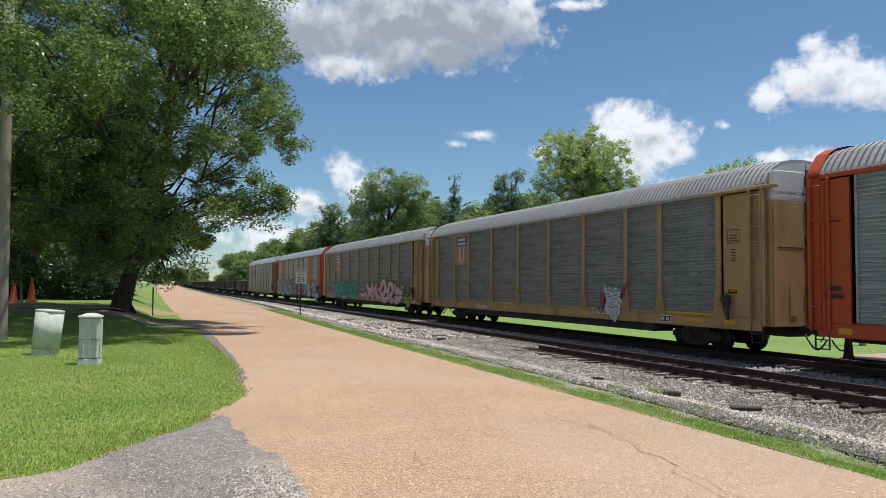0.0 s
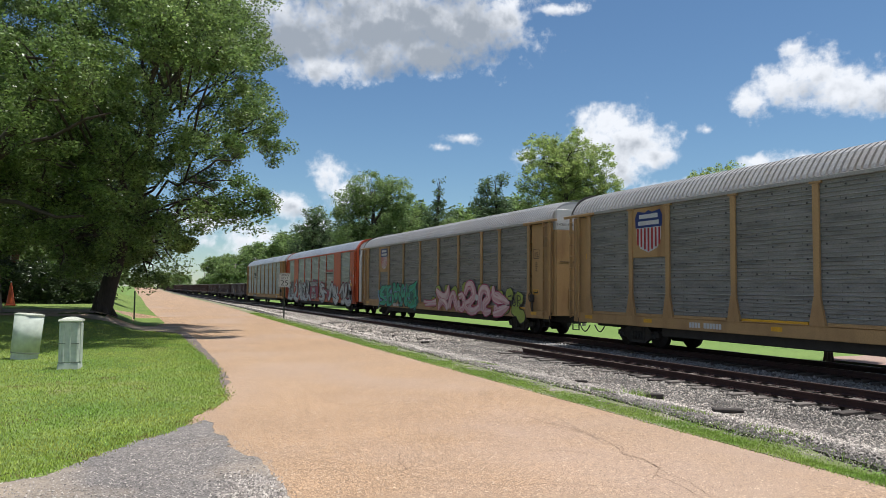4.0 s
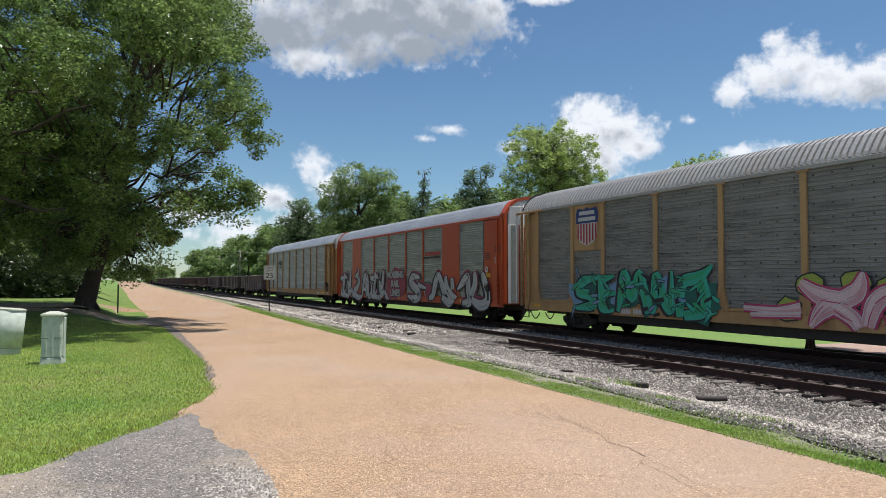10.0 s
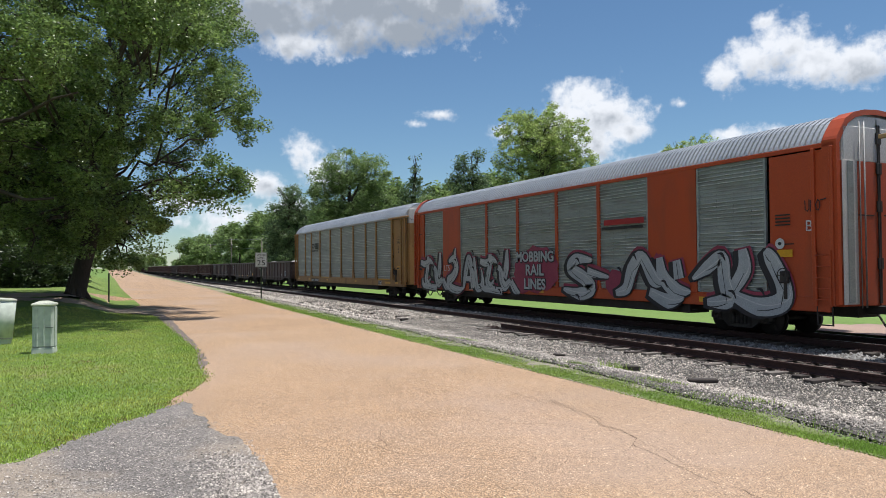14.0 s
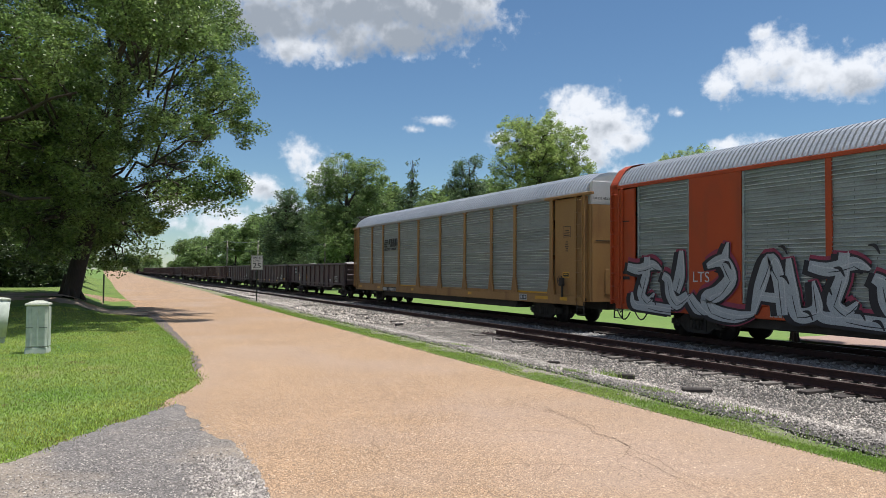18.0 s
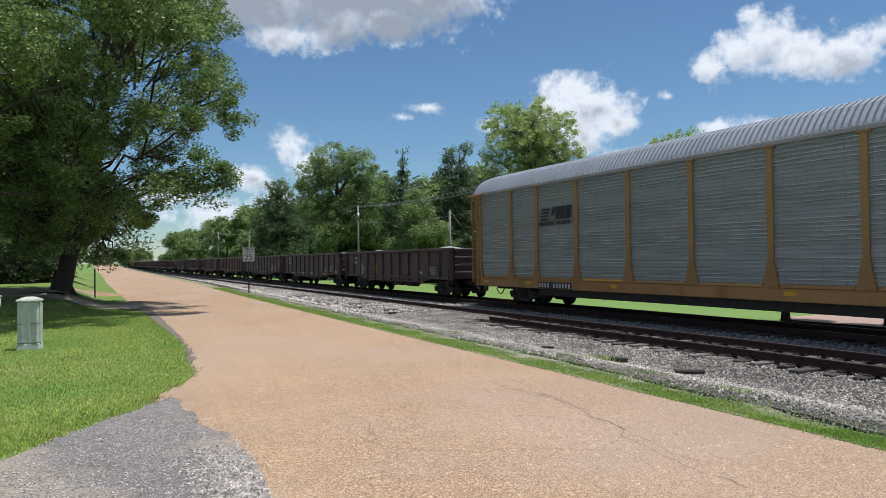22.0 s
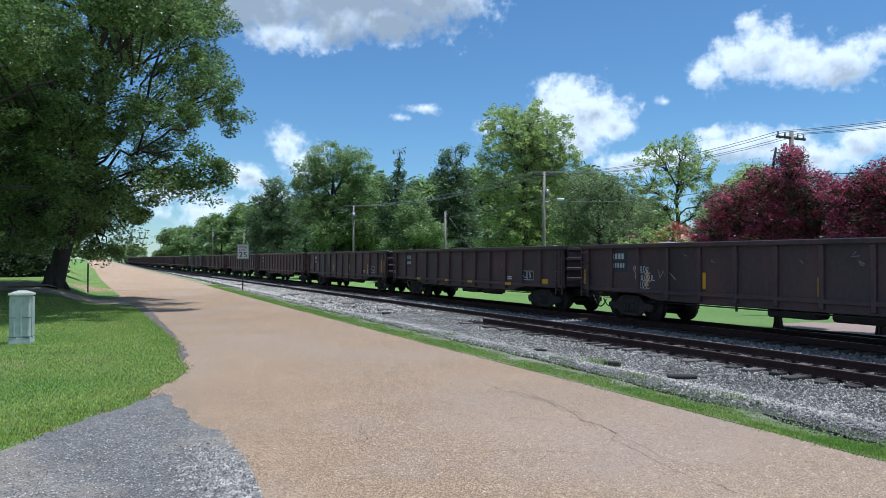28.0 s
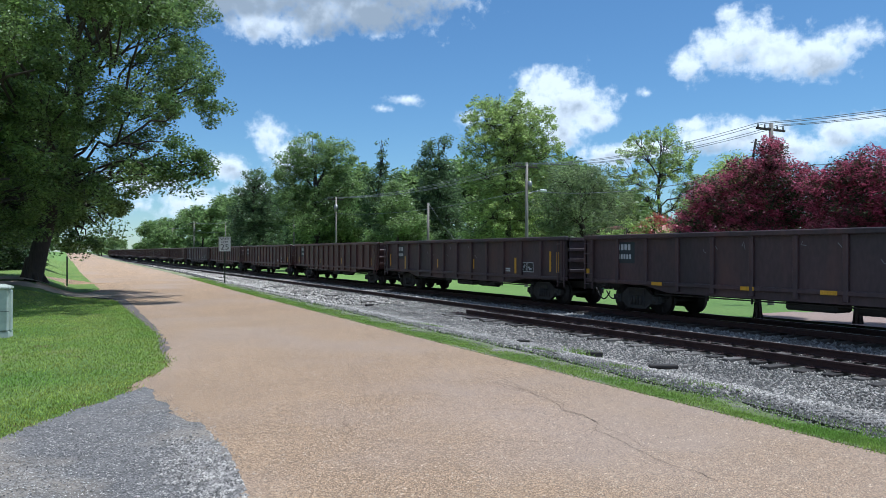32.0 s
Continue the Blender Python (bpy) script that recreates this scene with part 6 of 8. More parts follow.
for row, (z, n) in enumerate(((1.78, 5), (1.52, 6), (1.26, 4))):
    pts = []
    for k in range(n * 7):
        a = k * 2 * math.pi / 7
        pts.append((5.75 - row * 0.06 - k * 0.022 - 0.09 * math.cos(a) * rng.uniform(0.6, 1.2), z + 0.13 * math.sin(a) * rng.uniform(0.6, 1.2)))
    ribbon(bm, pts, 0.028, lambda a, b: -1.507, 0)
ribbon(bm, [(4.55, 1.78), (4.5, 1.5), (4.35, 1.75), (4.25, 1.55), (4.05, 1.7), (3.8, 1.5)], 0.022, lambda a, b: -1.507, 0)
part("graffiti", bm, [CHALK], gondolas[0], "thin white scrawled graffiti loops")

# seconds and metres by which the train has rolled towards the viewer
ROLL = [(0.0, 0.85), (2.0, 9.87), (3.5, 16.65), (5.5, 25.02), (6.5, 29.54), (7.5, 33.93), (8.5, 38.23), (9.5, 42.6), (10.5, 47.18), (11.5, 51.65), (12.5, 56.12), (13.5, 60.35), (14.5, 64.84), (16.5, 74.07), (17.5, 78.75), (18.5, 83.45), (19.5, 88.06), (20.5, 92.74), (21.5, 97.66), (22.5, 102.47), (23.5, 107.24), (25.0, 114.19), (27.5, 126.04), (28.5, 130.85), (29.5, 135.68), (30.5, 140.65), (32.0, 147.99)]
CARS = list(zip((car_a, car_b, car_c, car_d, car_e), CENTRES)) + [(g, G0 + GP * k) for k, g in enumerate(gondolas)]

# ---- trees ----
def leaf_mesh(name, lobes, count, size, seed, mat, clump=0.55, flat=0.7, slender=0.55, hollow=0.55, mats=None, share=0.0, per=26):
    """Many small leaves in clumps that fill a set of lobes (x, y, z, radius), thicker towards the outside."""
    rs = np.random.RandomState(seed)
    lobes = np.array(lobes, float)
    weight = lobes[:, 3] ** 1.9
    weight /= weight.sum()
    n_clump = max(30, count // per)
    pick = rs.choice(len(lobes), n_clump, p=weight)
    way = rs.normal(size=(n_clump, 3))
    way /= np.linalg.norm(way, axis=1)[:, None]
    far = hollow + (1.06 - hollow) * rs.rand(n_clump) ** 0.6
    centre = lobes[pick, :3] + way * (far * lobes[pick, 3])[:, None] * [1, 1, 0.88]
    reach = clump * (0.55 + 0.9 * rs.rand(n_clump))
    which = rs.randint(0, n_clump, count)
    off = rs.normal(size=(count, 3))
    off *= (rs.rand(count) ** 0.45 / np.linalg.norm(off, axis=1) * reach[which])[:, None] * [1, 1, flat]
    at = centre[which] + off
    # leaf frames
    a = rs.normal(size=(count, 3)) * [1, 1, 0.55]
    a /= np.linalg.norm(a, axis=1)[:, None]
    b = np.cross(a, rs.normal(size=(count, 3)))
    b /= np.linalg.norm(b, axis=1)[:, None]
    s = size * (0.6 + 0.8 * rs.rand(count))[:, None]
    corners = np.stack([at - a * s, at + b * s * slender * 0.6 - a * s * 0.1, at + a * s, at - b * s * slender * 0.6 + a * s * 0.1], 1).reshape(-1, 3)
    me = bpy.data.meshes.new(name)
    me.vertices.add(count * 4), me.loops.add(count * 4), me.polygons.add(count)
    me.vertices.foreach_set("co", corners.ravel())
    me.loops.foreach_set("vertex_index", np.arange(count * 4, dtype=np.int32))
    me.polygons.foreach_set("loop_start", np.arange(0, count * 4, 4, dtype=np.int32))
    me.polygons.foreach_set("loop_total", np.full(count, 4, dtype=np.int32))
    me.materials.append(mat)
    if mats:
        me.materials.append(mats)
        me.polygons.foreach_set("material_index", (rs.rand(n_clump)[which] < share).astype(np.int32))
    me.update()
    return me


def limb(bm, pts, r0, r1, sides=8):
    """A tapering bent branch through points."""
    rings = []
    n = len(pts)
    for k, p in enumerate(pts):
        d = (Vector(pts[min(n - 1, k + 1)]) - Vector(pts[max(0, k - 1)])).normalized()
        turn = d.to_track_quat("Z", "Y").to_matrix()
        r = r0 + (r1 - r0) * k / (n - 1)
        rings.append([bm.verts.new(Vector(p) + turn @ Vector((r * math.cos(2 * math.pi * j / sides), r * math.sin(2 * math.pi * j / sides), 0))) for j in range(sides)])
    for a, b in zip(rings, rings[1:]):
        for j in range(sides):
            bm.faces.new((a[j], a[(j + 1) % sides], b[(j + 1) % sides], b[j])).smooth = True
    bm.faces.new(rings[-1])


def bend(p, q, n, wob, rng):
    p, q = Vector(p), Vector(q)
    out = []
    for k in range(n + 1):
        a = k / n
        out.append(p.lerp(q, a) + Vector((rng.uniform(-wob, wob), rng.uniform(-wob, wob), rng.uniform(-wob, wob) + 0.25 * wob * math.sin(math.pi * a))) * (0 if k in (0, n) else 1))
    return out


def make_tree(at, lobes, leaf, count, size, trunk_r, label, seed, category="tree", group="", clump=0.6, twigs=1.0, forks=0.35, hollow=0.55, mats=None, share=0.0, slender=0.55, lean=(0, 0), name="tree", per=26):
    """A tree at a point; lobes in its own space (metres above its foot)."""
    rng = random.Random(seed)
    ob = empty(name, at)
    tagged(ob, label, category, group)
    top = max(l[2] for l in lobes)
    bm = bmesh.new()
    cx = sum(l[0] for l in lobes) / len(lobes) * 0.5 + lean[0]
    cy = sum(l[1] for l in lobes) / len(lobes) * 0.5 + lean[1]
    fork = (cx * 0.3, cy * 0.3, top * forks)
    limb(bm, [(0, 0, -0.25), (0.02, 0, 0.05), (cx * 0.08, cy * 0.08, top * forks * 0.35)] + bend((cx * 0.15, cy * 0.15, top * forks * 0.6), fork, 2, 0.1, rng), trunk_r * 1.25, trunk_r * 0.8, 12)
    for k in range(6):
        a = k * math.pi / 3 + rng.uniform(-0.3, 0.3)
        limb(bm, [(math.cos(a) * trunk_r * 1.7, math.sin(a) * trunk_r * 1.7, -0.2), (math.cos(a) * trunk_r * 1.1, math.sin(a) * trunk_r * 1.1, 0.18), (math.cos(a) * trunk_r * 0.6, math.sin(a) * trunk_r * 0.6, 0.9)], trunk_r * 0.4, trunk_r * 0.25, 6)
    limb(bm, bend(fork, (cx, cy, top + 0.3), 5, 0.25, rng), trunk_r * 0.8, 0.04, 9)
    part("trunk", bm, BARK, ob)
    bm = bmesh.new()
    for l in lobes:
        h = rng.uniform(0.55, 1.0)
        root = Vector(fork).lerp(Vector((cx, cy, top)), max(0.0, min(0.85, (l[2] - fork[2]) / max(0.1, top - fork[2]) * 0.7 - 0.1)))
        tip = Vector(l[:3])
        limb(bm, bend(root, tip, 4, 0.18 * (tip - root).length ** 0.6, rng), max(0.05, trunk_r * 0.42 * min(1, l[3] / 3)), 0.03, 7)
        for k in range(int(5 * twigs)):
            d = Vector((rng.gauss(0, 1), rng.gauss(0, 1), rng.gauss(0.2, 0.8))).normalized() * l[3] * rng.uniform(0.6, 1.0)
            limb(bm, bend(root.lerp(tip, rng.uniform(0.5, 1.0)), tip + d, 3, 0.12 * l[3] ** 0.5, rng), 0.045, 0.012, 5)
    tagged(part("branchwork", bm, BARK, ob), kind="stuff")
    put("crown", leaf_mesh("crown", lobes, count, size, seed, leaf, clump, mats=mats, share=share, hollow=hollow, slender=slender, per=per), ob)
    return ob


def round_lobes(h, r, n, seed, low=0.35, squeeze=1.0):
    """Lobes that make an uneven broad crown of height h and radius r."""
    rng = random.Random(seed)
    out = [(0, 0, h * (low + 0.62 * (1 - low)), r * 0.62)]
    for k in range(n):
        a, e = 2 * math.pi * k * 0.618, rng.uniform(0, 1)
        z = h * (low + (1 - low) * (0.12 + 0.75 * e))
        wide = r * (0.78 if e < 0.55 else 0.78 * (1.35 - e)) * rng.uniform(0.7, 1.1) * squeeze
        out.append((wide * math.cos(a), wide * math.sin(a), z, r * rng.uniform(0.28, 0.42)))
    return out


def spire_lobes(h, r, seed, low=0.3, ragged=0.25):
    """Lobes of a pine: tiers that narrow upwards."""
    rng = random.Random(seed)
    out = []
    z = h * low
    k = 0
    while z < h * 0.97:
        a = (z - h * low) / (h * (1 - low))
        w = r * (1 - 0.75 * a) * rng.uniform(1 - ragged, 1 + ragged)
        for j in range(3 if a < 0.7 else 1):
            t = k * 2.4 + j * 2.1
            d = w * 0.55 if a < 0.9 else 0
            out.append((d * math.cos(t), d * math.sin(t), z, max(0.5, w * 0.55)))
        z += h * 0.085
        k += 1
    return out


def pine_lobes(h, r, seed, low=0.2):
    """Lobes of a full old pine: crowded tiers and a blunt, ragged top."""
    rng = random.Random(seed)
    out, z, k = [], h * low, 0
    while z < h * 0.99:
        a = (z - h * low) / (h * (1 - low))
        w = r * (1 - 0.62 * a ** 1.6)
        for j in range(4 if a < 0.8 else 2):
            t = k * 2.4 + j * 1.57 + rng.uniform(-0.4, 0.4)
            d = w * rng.uniform(0.45, 0.85)
            out.append((d * math.cos(t), d * math.sin(t), z + rng.uniform(-0.4, 0.4), max(0.75, w * rng.uniform(0.34, 0.5))))
        z += h * 0.07
        k += 1
    return out


# the great oak over the road: lobes in the world, its foot beside the drive
OAK_AT = (-0.76, 33.6)
OAK = [(-3.9, 41.8, 14.4, 4.3), (0.7, 42.0, 15.2, 4.0), (4.1, 39.8, 14.4, 2.4), (5.6, 39.6, 12.9, 1.8), (6.2, 39.4, 10.4, 1.1), (1.1, 42.0, 11.2, 4.0), (-4.1, 42.8, 10.8, 4.4), (4.0, 38.8, 7.9, 1.8), (5.7, 38.5, 6.2, 1.3), (4.0, 38.8, 5.8, 1.4), (-0.2, 42.0, 7.4, 3.3), (-5.0, 44.7, 7.0, 3.5), (2.0, 40.9, 4.3, 1.3), (-1.5, 43.9, 4.7, 2.6), (-1.4, 41.9, 19.6, 5.6), (3.5, 41.8, 19.4, 2.9), (-5.8, 43.6, 18.2, 5.0), (-9.0, 43.0, 12.9, 4.8), (2.4, 41.9, 3.4, 0.9), (6.3, 39.4, 14.1, 1.0), (5.3, 40.6, 15.9, 1.4), (6.4, 38.4, 5.5, 0.7), (0.9, 38.4, 9.0, 2.4), (-3.4, 38.8, 8.4, 2.6), (-8.0, 41.0, 7.0, 2.6), (-4.7, 38.3, 10.0, 3.0), (-9.4, 37.5, 10.6, 3.4), (-0.8, 40.6, 10.0, 2.8)]
zb = ground_z(*OAK_AT)
OAK = [(x * s, y * s, 1.65 + (z - 1.65) * s, r * s) for x, y, z, r in OAK for s in [0.64 + 0.17 * smooth01((z - 7.5) / 7)]]
# the lobes listed last, mostly hidden, are added to shade the bank
OAK += [(-2.5, 21.5, 7.6, 1.7), (-5.2, 21.2, 8.2, 2.2), (-2.7, 31.5, 3.0, 1.5), (-4.8, 31.8, 3.2, 1.7), (-1.6, 35.6, 3.4, 1.5), (-7.0, 30.5, 4.0, 2.0), (0.3, 36.0, 3.2, 1.1), (2.0, 27.5, 11.0, 2.2), (0.5, 26.0, 12.2, 2.2), (4.4, 30.5, 9.0, 1.2), (4.2, 28.5, 7.4, 1.2), (2.0, 25.2, 10.4, 1.6), (1.1, 24.6, 11.9, 1.8), (3.3, 26.6, 11.2, 1.5), (1.2, 33.5, 3.5, 1.3), (0.4, 33.8, 4.2, 1.5), (2.1, 33.8, 4.7, 1.3), (3.0, 33.0, 5.7, 1.3), (-0.4, 35.0, 2.7, 1.0), (1.0, 34.6, 2.5, 0.8), (-2.0, 34.8, 3.3, 1.4), (2.4, 21.8, 8.6, 1.2), (0.6, 21.2, 8.8, 1.5), (1.4, 22.6, 9.4, 1.5), (-1.0, 21.8, 7.4, 1.3), (-4.0, 37.5, 8.0, 2.6), (-7.5, 38.0, 8.5, 3.0), (-1.2, 38.0, 9.0, 2.6), (-10.0, 36.0, 9.0, 3.0), (-5.5, 41.0, 9.0, 3.0), (-3.0, 33.0, 8.6, 2.4)]
OAK = [(x, y, z, r * (1.22 if r < 1.3 else 1.0)) for x, y, z, r in OAK]
make_tree((*OAK_AT, zb), [(x - OAK_AT[0], y - OAK_AT[1], z - zb, r) for x, y, z, r in OAK], OAK_LEAF, 500000, 0.055, 0.30, "massive dark-green oak tree overhanging the road", 7, "oak tree", "roadside oaks", clump=0.52, twigs=0.8, forks=0.24, hollow=0.3, slender=0.85, per=260, name="oak_tree", lean=(3.2, 0))
# oaks and undergrowth behind it, with their shade painted into the leaf colour
# the last two stand unseen to the left, added to block sky light
for k, (x, y, h, r, n) in enumerate(((-9.5, 50, 15, 6.5, 34000), (-3.8, 56, 13, 5.5, 28000), (-15, 44, 16, 7.5, 30000), (-1.8, 76, 14, 4.5, 16000), (-9.5, 31, 15, 5.0, 50000), (-17, 27, 15, 6.0, 30000), (-19, 36, 16, 6.5, 26000))):
    one = make_tree((x, y, ground_z(x, y)), round_lobes(h, r, 11, 30 + k, 0.18), OAK_LEAF if k == 4 else SHADE_LEAF, n, 0.11 if y < 40 else 0.19, 0.42, "dense dark-green oak standing behind the roadside oak, shade painted into its leaves", 30 + k, "oak tree", "roadside oaks", clump=0.8, forks=0.25, slender=0.9, name="oak_tree", mats=SHADE_LEAF, share=0.5)
    left_oak = one if k == 4 else None if k < 4 else left_oak
bm = bmesh.new()
limb(bm, bend((0.3, -0.2, 1.6), (4.9, -4.5, 3.6), 4, 0.15, random.Random(3)) + bend((5.6, -5.6, 4.4), (7.6, -7.4, 7.6), 4, 0.12, random.Random(4)), 0.26, 0.10, 9)
limb(bm, bend((4.9, -4.5, 3.6), (8.3, -5.5, 3.3), 4, 0.2, random.Random(5)), 0.10, 0.04, 7)
limb(bm, bend((5.9, -5.9, 4.8), (9.0, -7.5, 6.2), 4, 0.2, random.Random(6)), 0.08, 0.03, 7)
part("limb", bm, BARK, left_oak, "thick bare limb leaning towards the road")
for k, (x, y, r) in enumerate(((-3.0, 47.5, 1.5), (-4.8, 49, 1.7), (-6.6, 51.5, 1.7), (-1.9, 50, 1.2), (-9, 50, 1.8))):
    make_tree((x, y, ground_z(x, y)), [(0, 0, r * 0.7, r), (r * 0.6, 0.2, r * 0.5, r * 0.6), (-r * 0.6, -0.2, r * 0.8, r * 0.7)], SHADE_LEAF, 6000, 0.12, 0.06, "dark shrub beneath the oaks, shade painted into its leaf colour", 60 + k, "shrub", "shrubs beneath the oaks", clump=0.4, twigs=0.4, name="shrub")

# trees beyond the tracks
FAR_TREES = "trees beyond the tracks"


def far_tree(x, y, lobes, leaf, n, size, r, label, seed, **more):
    z = ground_z(x, y)
    return make_tree((x, y, z), lobes, leaf, n, size, r, label, seed, group=FAR_TREES, **more)


far_tree(29.6, 90.3, [(-0.5, 0, 15.0, 3.0), (-3.2, 0.5, 13.4, 2.4), (2.6, -0.4, 14.6, 2.6), (0.4, 1, 11.5, 3.6), (-3.0, 0, 9.0, 2.4), (3.2, 0, 10.5, 2.8), (0, 0, 7.5, 3.2), (4.0, 0.5, 7.0, 2.6), (-2.2, -1, 6.0, 2.4), (-4.2, 0, 11.6, 1.6)], WOOD_LEAF, 52000, 0.15, 0.45, "tall broad oak with gaps in its dark crown", 101, per=60, clump=0.75, hollow=0.5)
far_tree(34.6, 81.1, spire_lobes(16.6, 2.5, 5, 0.25, 0.5), PINE_LEAF, 20000, 0.14, 0.28, "tall ragged pine with an open top", 102, clump=0.5, category="pine tree")
far_tree(25.6, 107.0, pine_lobes(15.0, 3.9, 6, 0.15), PINE_LEAF, 34000, 0.17, 0.3, "dark dense conical pine", 103, clump=0.7, category="pine tree")
far_tree(33.2, 73.5, round_lobes(10.2, 3.4, 9, 8, 0.15), WOOD_LEAF, 24000, 0.14, 0.2, "light green young tree before darker woods", 104, clump=0.6)
far_tree(40.6, 78.1, pine_lobes(16.0, 3.7, 9, 0.12), PINE_LEAF, 40000, 0.15, 0.3, "dark green pine with a pointed top", 105, clump=0.7, category="pine tree")
far_tree(37.0, 57.1, [(0.5, 0, 15.3, 2.2), (-2.2, 0.5, 14.6, 2.2), (2.8, 0, 14.2, 2.2), (-1.0, -1.2, 13.2, 2.2), (1.8, 1.2, 12.8, 2.2), (-3.6, 0, 12.0, 1.7), (4.2, -0.5, 11.8, 1.7), (0.2, 0, 12.0, 2.8), (-2.6, 0, 9.4, 2.2), (2.8, 0.8, 9.4, 2.4), (0, 0, 7.6, 2.8), (-2.4, -0.6, 5.4, 2.2), (2.0, 0, 5.2, 2.4), (-3.6, 0.4, 3.4, 1.6), (0.4, 0, 3.2, 2.2)], LIGHT_LEAF, 80000, 0.11, 0.36, "large airy light-green pecan tree", 106, per=70, clump=0.5, hollow=0.25, twigs=2.4, category="pecan tree")
far_tree(38.6, 48.5, [(-1.6, 0, 8.2, 1.8), (0.6, 0, 7.4, 2.0), (2.2, 0.4, 8.4, 1.6), (3.6, 0, 6.4, 1.8), (-2.6, 0, 6.0, 1.8), (0, 0, 4.6, 2.8), (3.0, 0, 4.0, 2.2), (-2.4, 0.4, 3.4, 2.0)], CEDAR_LEAF, 38000, 0.10, 0.26, "dark olive-green cedar with uneven top", 107, clump=0.5, category="cedar tree")
far_tree(52.4, 53.7, [(-2.4, 0, 12.4, 1.9), (0.6, 0, 13.2, 1.7), (3.4, 0.4, 11.6, 1.9), (-4.0, 0, 9.6, 1.7), (4.6, 0, 8.8, 1.8), (0.6, 0, 10.4, 1.9), (-1.6, 0.3, 7.4, 1.8), (2.6, 0, 7.0, 1.7)], LIGHT_LEAF, 20000, 0.115, 0.32, "thin-crowned tree with bare forking limbs", 108, per=60, clump=0.42, twigs=3.0, hollow=0.3)
far_tree(60.5, 51.8, round_lobes(12.4, 5.0, 10, 12, 0.2), LIGHT_LEAF, 22000, 0.16, 0.3, "rounded bright-green tree behind the flowering shrubs", 109, clump=0.8)
# crape myrtles in flower
for k, (x, y, lobes, n) in enumerate((
    (22.55, 18.2, [(0.3, -0.3, 6.2, 0.42), (0.25, -0.3, 5.5, 0.7), (-0.15, 0.3, 5.1, 0.9), (0.65, -0.8, 4.9, 0.9), (-1.0, 1.3, 4.5, 0.8), (-0.4, 0.5, 4.1, 1.0), (0.3, -0.3, 3.8, 1.0), (0.95, -1.2, 4.0, 0.9), (-1.4, 1.8, 3.4, 0.75), (-0.9, 1.1, 3.0, 0.9), (0.1, 0.0, 2.8, 1.1), (0.75, -0.9, 2.8, 0.9)], 64000),
    (23.1, 14.8, [(-0.6, 1.1, 4.6, 0.5), (-0.5, 0.8, 4.3, 0.8), (-0.1, 0.3, 4.8, 0.8), (0.2, -0.3, 4.9, 1.0), (-0.3, 0.5, 3.5, 1.0), (0.2, -0.3, 3.7, 1.1), (0.7, -1.0, 4.2, 1.2), (0.7, -1.0, 2.9, 1.2), (-0.1, 0.3, 2.8, 1.0)], 50000),
    (24.2, 10.6, [(0, 0, 5.0, 1.1), (0.5, -0.8, 4.2, 1.1), (-0.6, 0.8, 4.0, 1.1), (0.1, 0, 2.9, 1.3)], 14000),
)):
    make_tree((x, y, ground_z(x, y)), lobes, MYRTLE, n, 0.056, 0.11, "crape myrtle covered in deep magenta-red flowers", 120 + k, "crape myrtle", "flowering crape myrtles", clump=0.26, hollow=0.3, mats=MYRTLE_LEAF, share=0.4, twigs=1.3, forks=0.15, name="crape_myrtle")
for k, (x, y, h) in enumerate(((34.7, 36.0, 5.2), (33.4, 37.2, 4.9))):
    make_tree((x, y, ground_z(x, y)), [(0, 0, h * 0.78, 0.9), (0.9, -0.5, h * 0.62, 0.9), (-0.8, 0.6, h * 0.6, 1.0), (0, 0, h * 0.36, 1.2)], (BUSH_FLOWER, LIGHT_LEAF)[k], 6500, 0.10, 0.08, ("shrub with coral-red flowers", "pale yellow-green flowering shrub")[k] + " by the low house", 130 + k, "shrub", "flowering shrubs", clump=0.3, mats=LIGHT_LEAF, share=0.55, name="shrub")

# woods that close the view: a few kinds, repeated
wood_kinds = [
    make_tree((44, 118, ground_z(44, 118)), round_lobes(16, 6.0, 11, 41, 0.15), WOOD_LEAF, 9000, 0.38, 0.35, "broad dark-green tree in the distant woods", 141, group="distant woods", clump=1.1, twigs=0.4),
    make_tree((36, 134, ground_z(36, 134)), round_lobes(14, 5.2, 10, 42, 0.1), WOOD_LEAF, 8500, 0.38, 0.32, "rounded green tree in the distant woods", 142, group="distant woods", clump=1.0, twigs=0.4),
    make_tree((50, 100, ground_z(50, 100)), spire_lobes(16, 4.0, 43, 0.12, 0.25), PINE_LEAF, 9000, 0.32, 0.3, "dark pine in the distant woods", 143, "pine tree", "distant woods", clump=0.8, twigs=0.4),
    make_tree((41, 120, ground_z(41, 120)), round_lobes(11, 4.4, 9, 44, 0.05), WOOD_LEAF, 8000, 0.34, 0.25, "light green tree at the woods' edge", 144, group="distant woods", clump=0.9, twigs=0.4),
]
rng = random.Random(77)
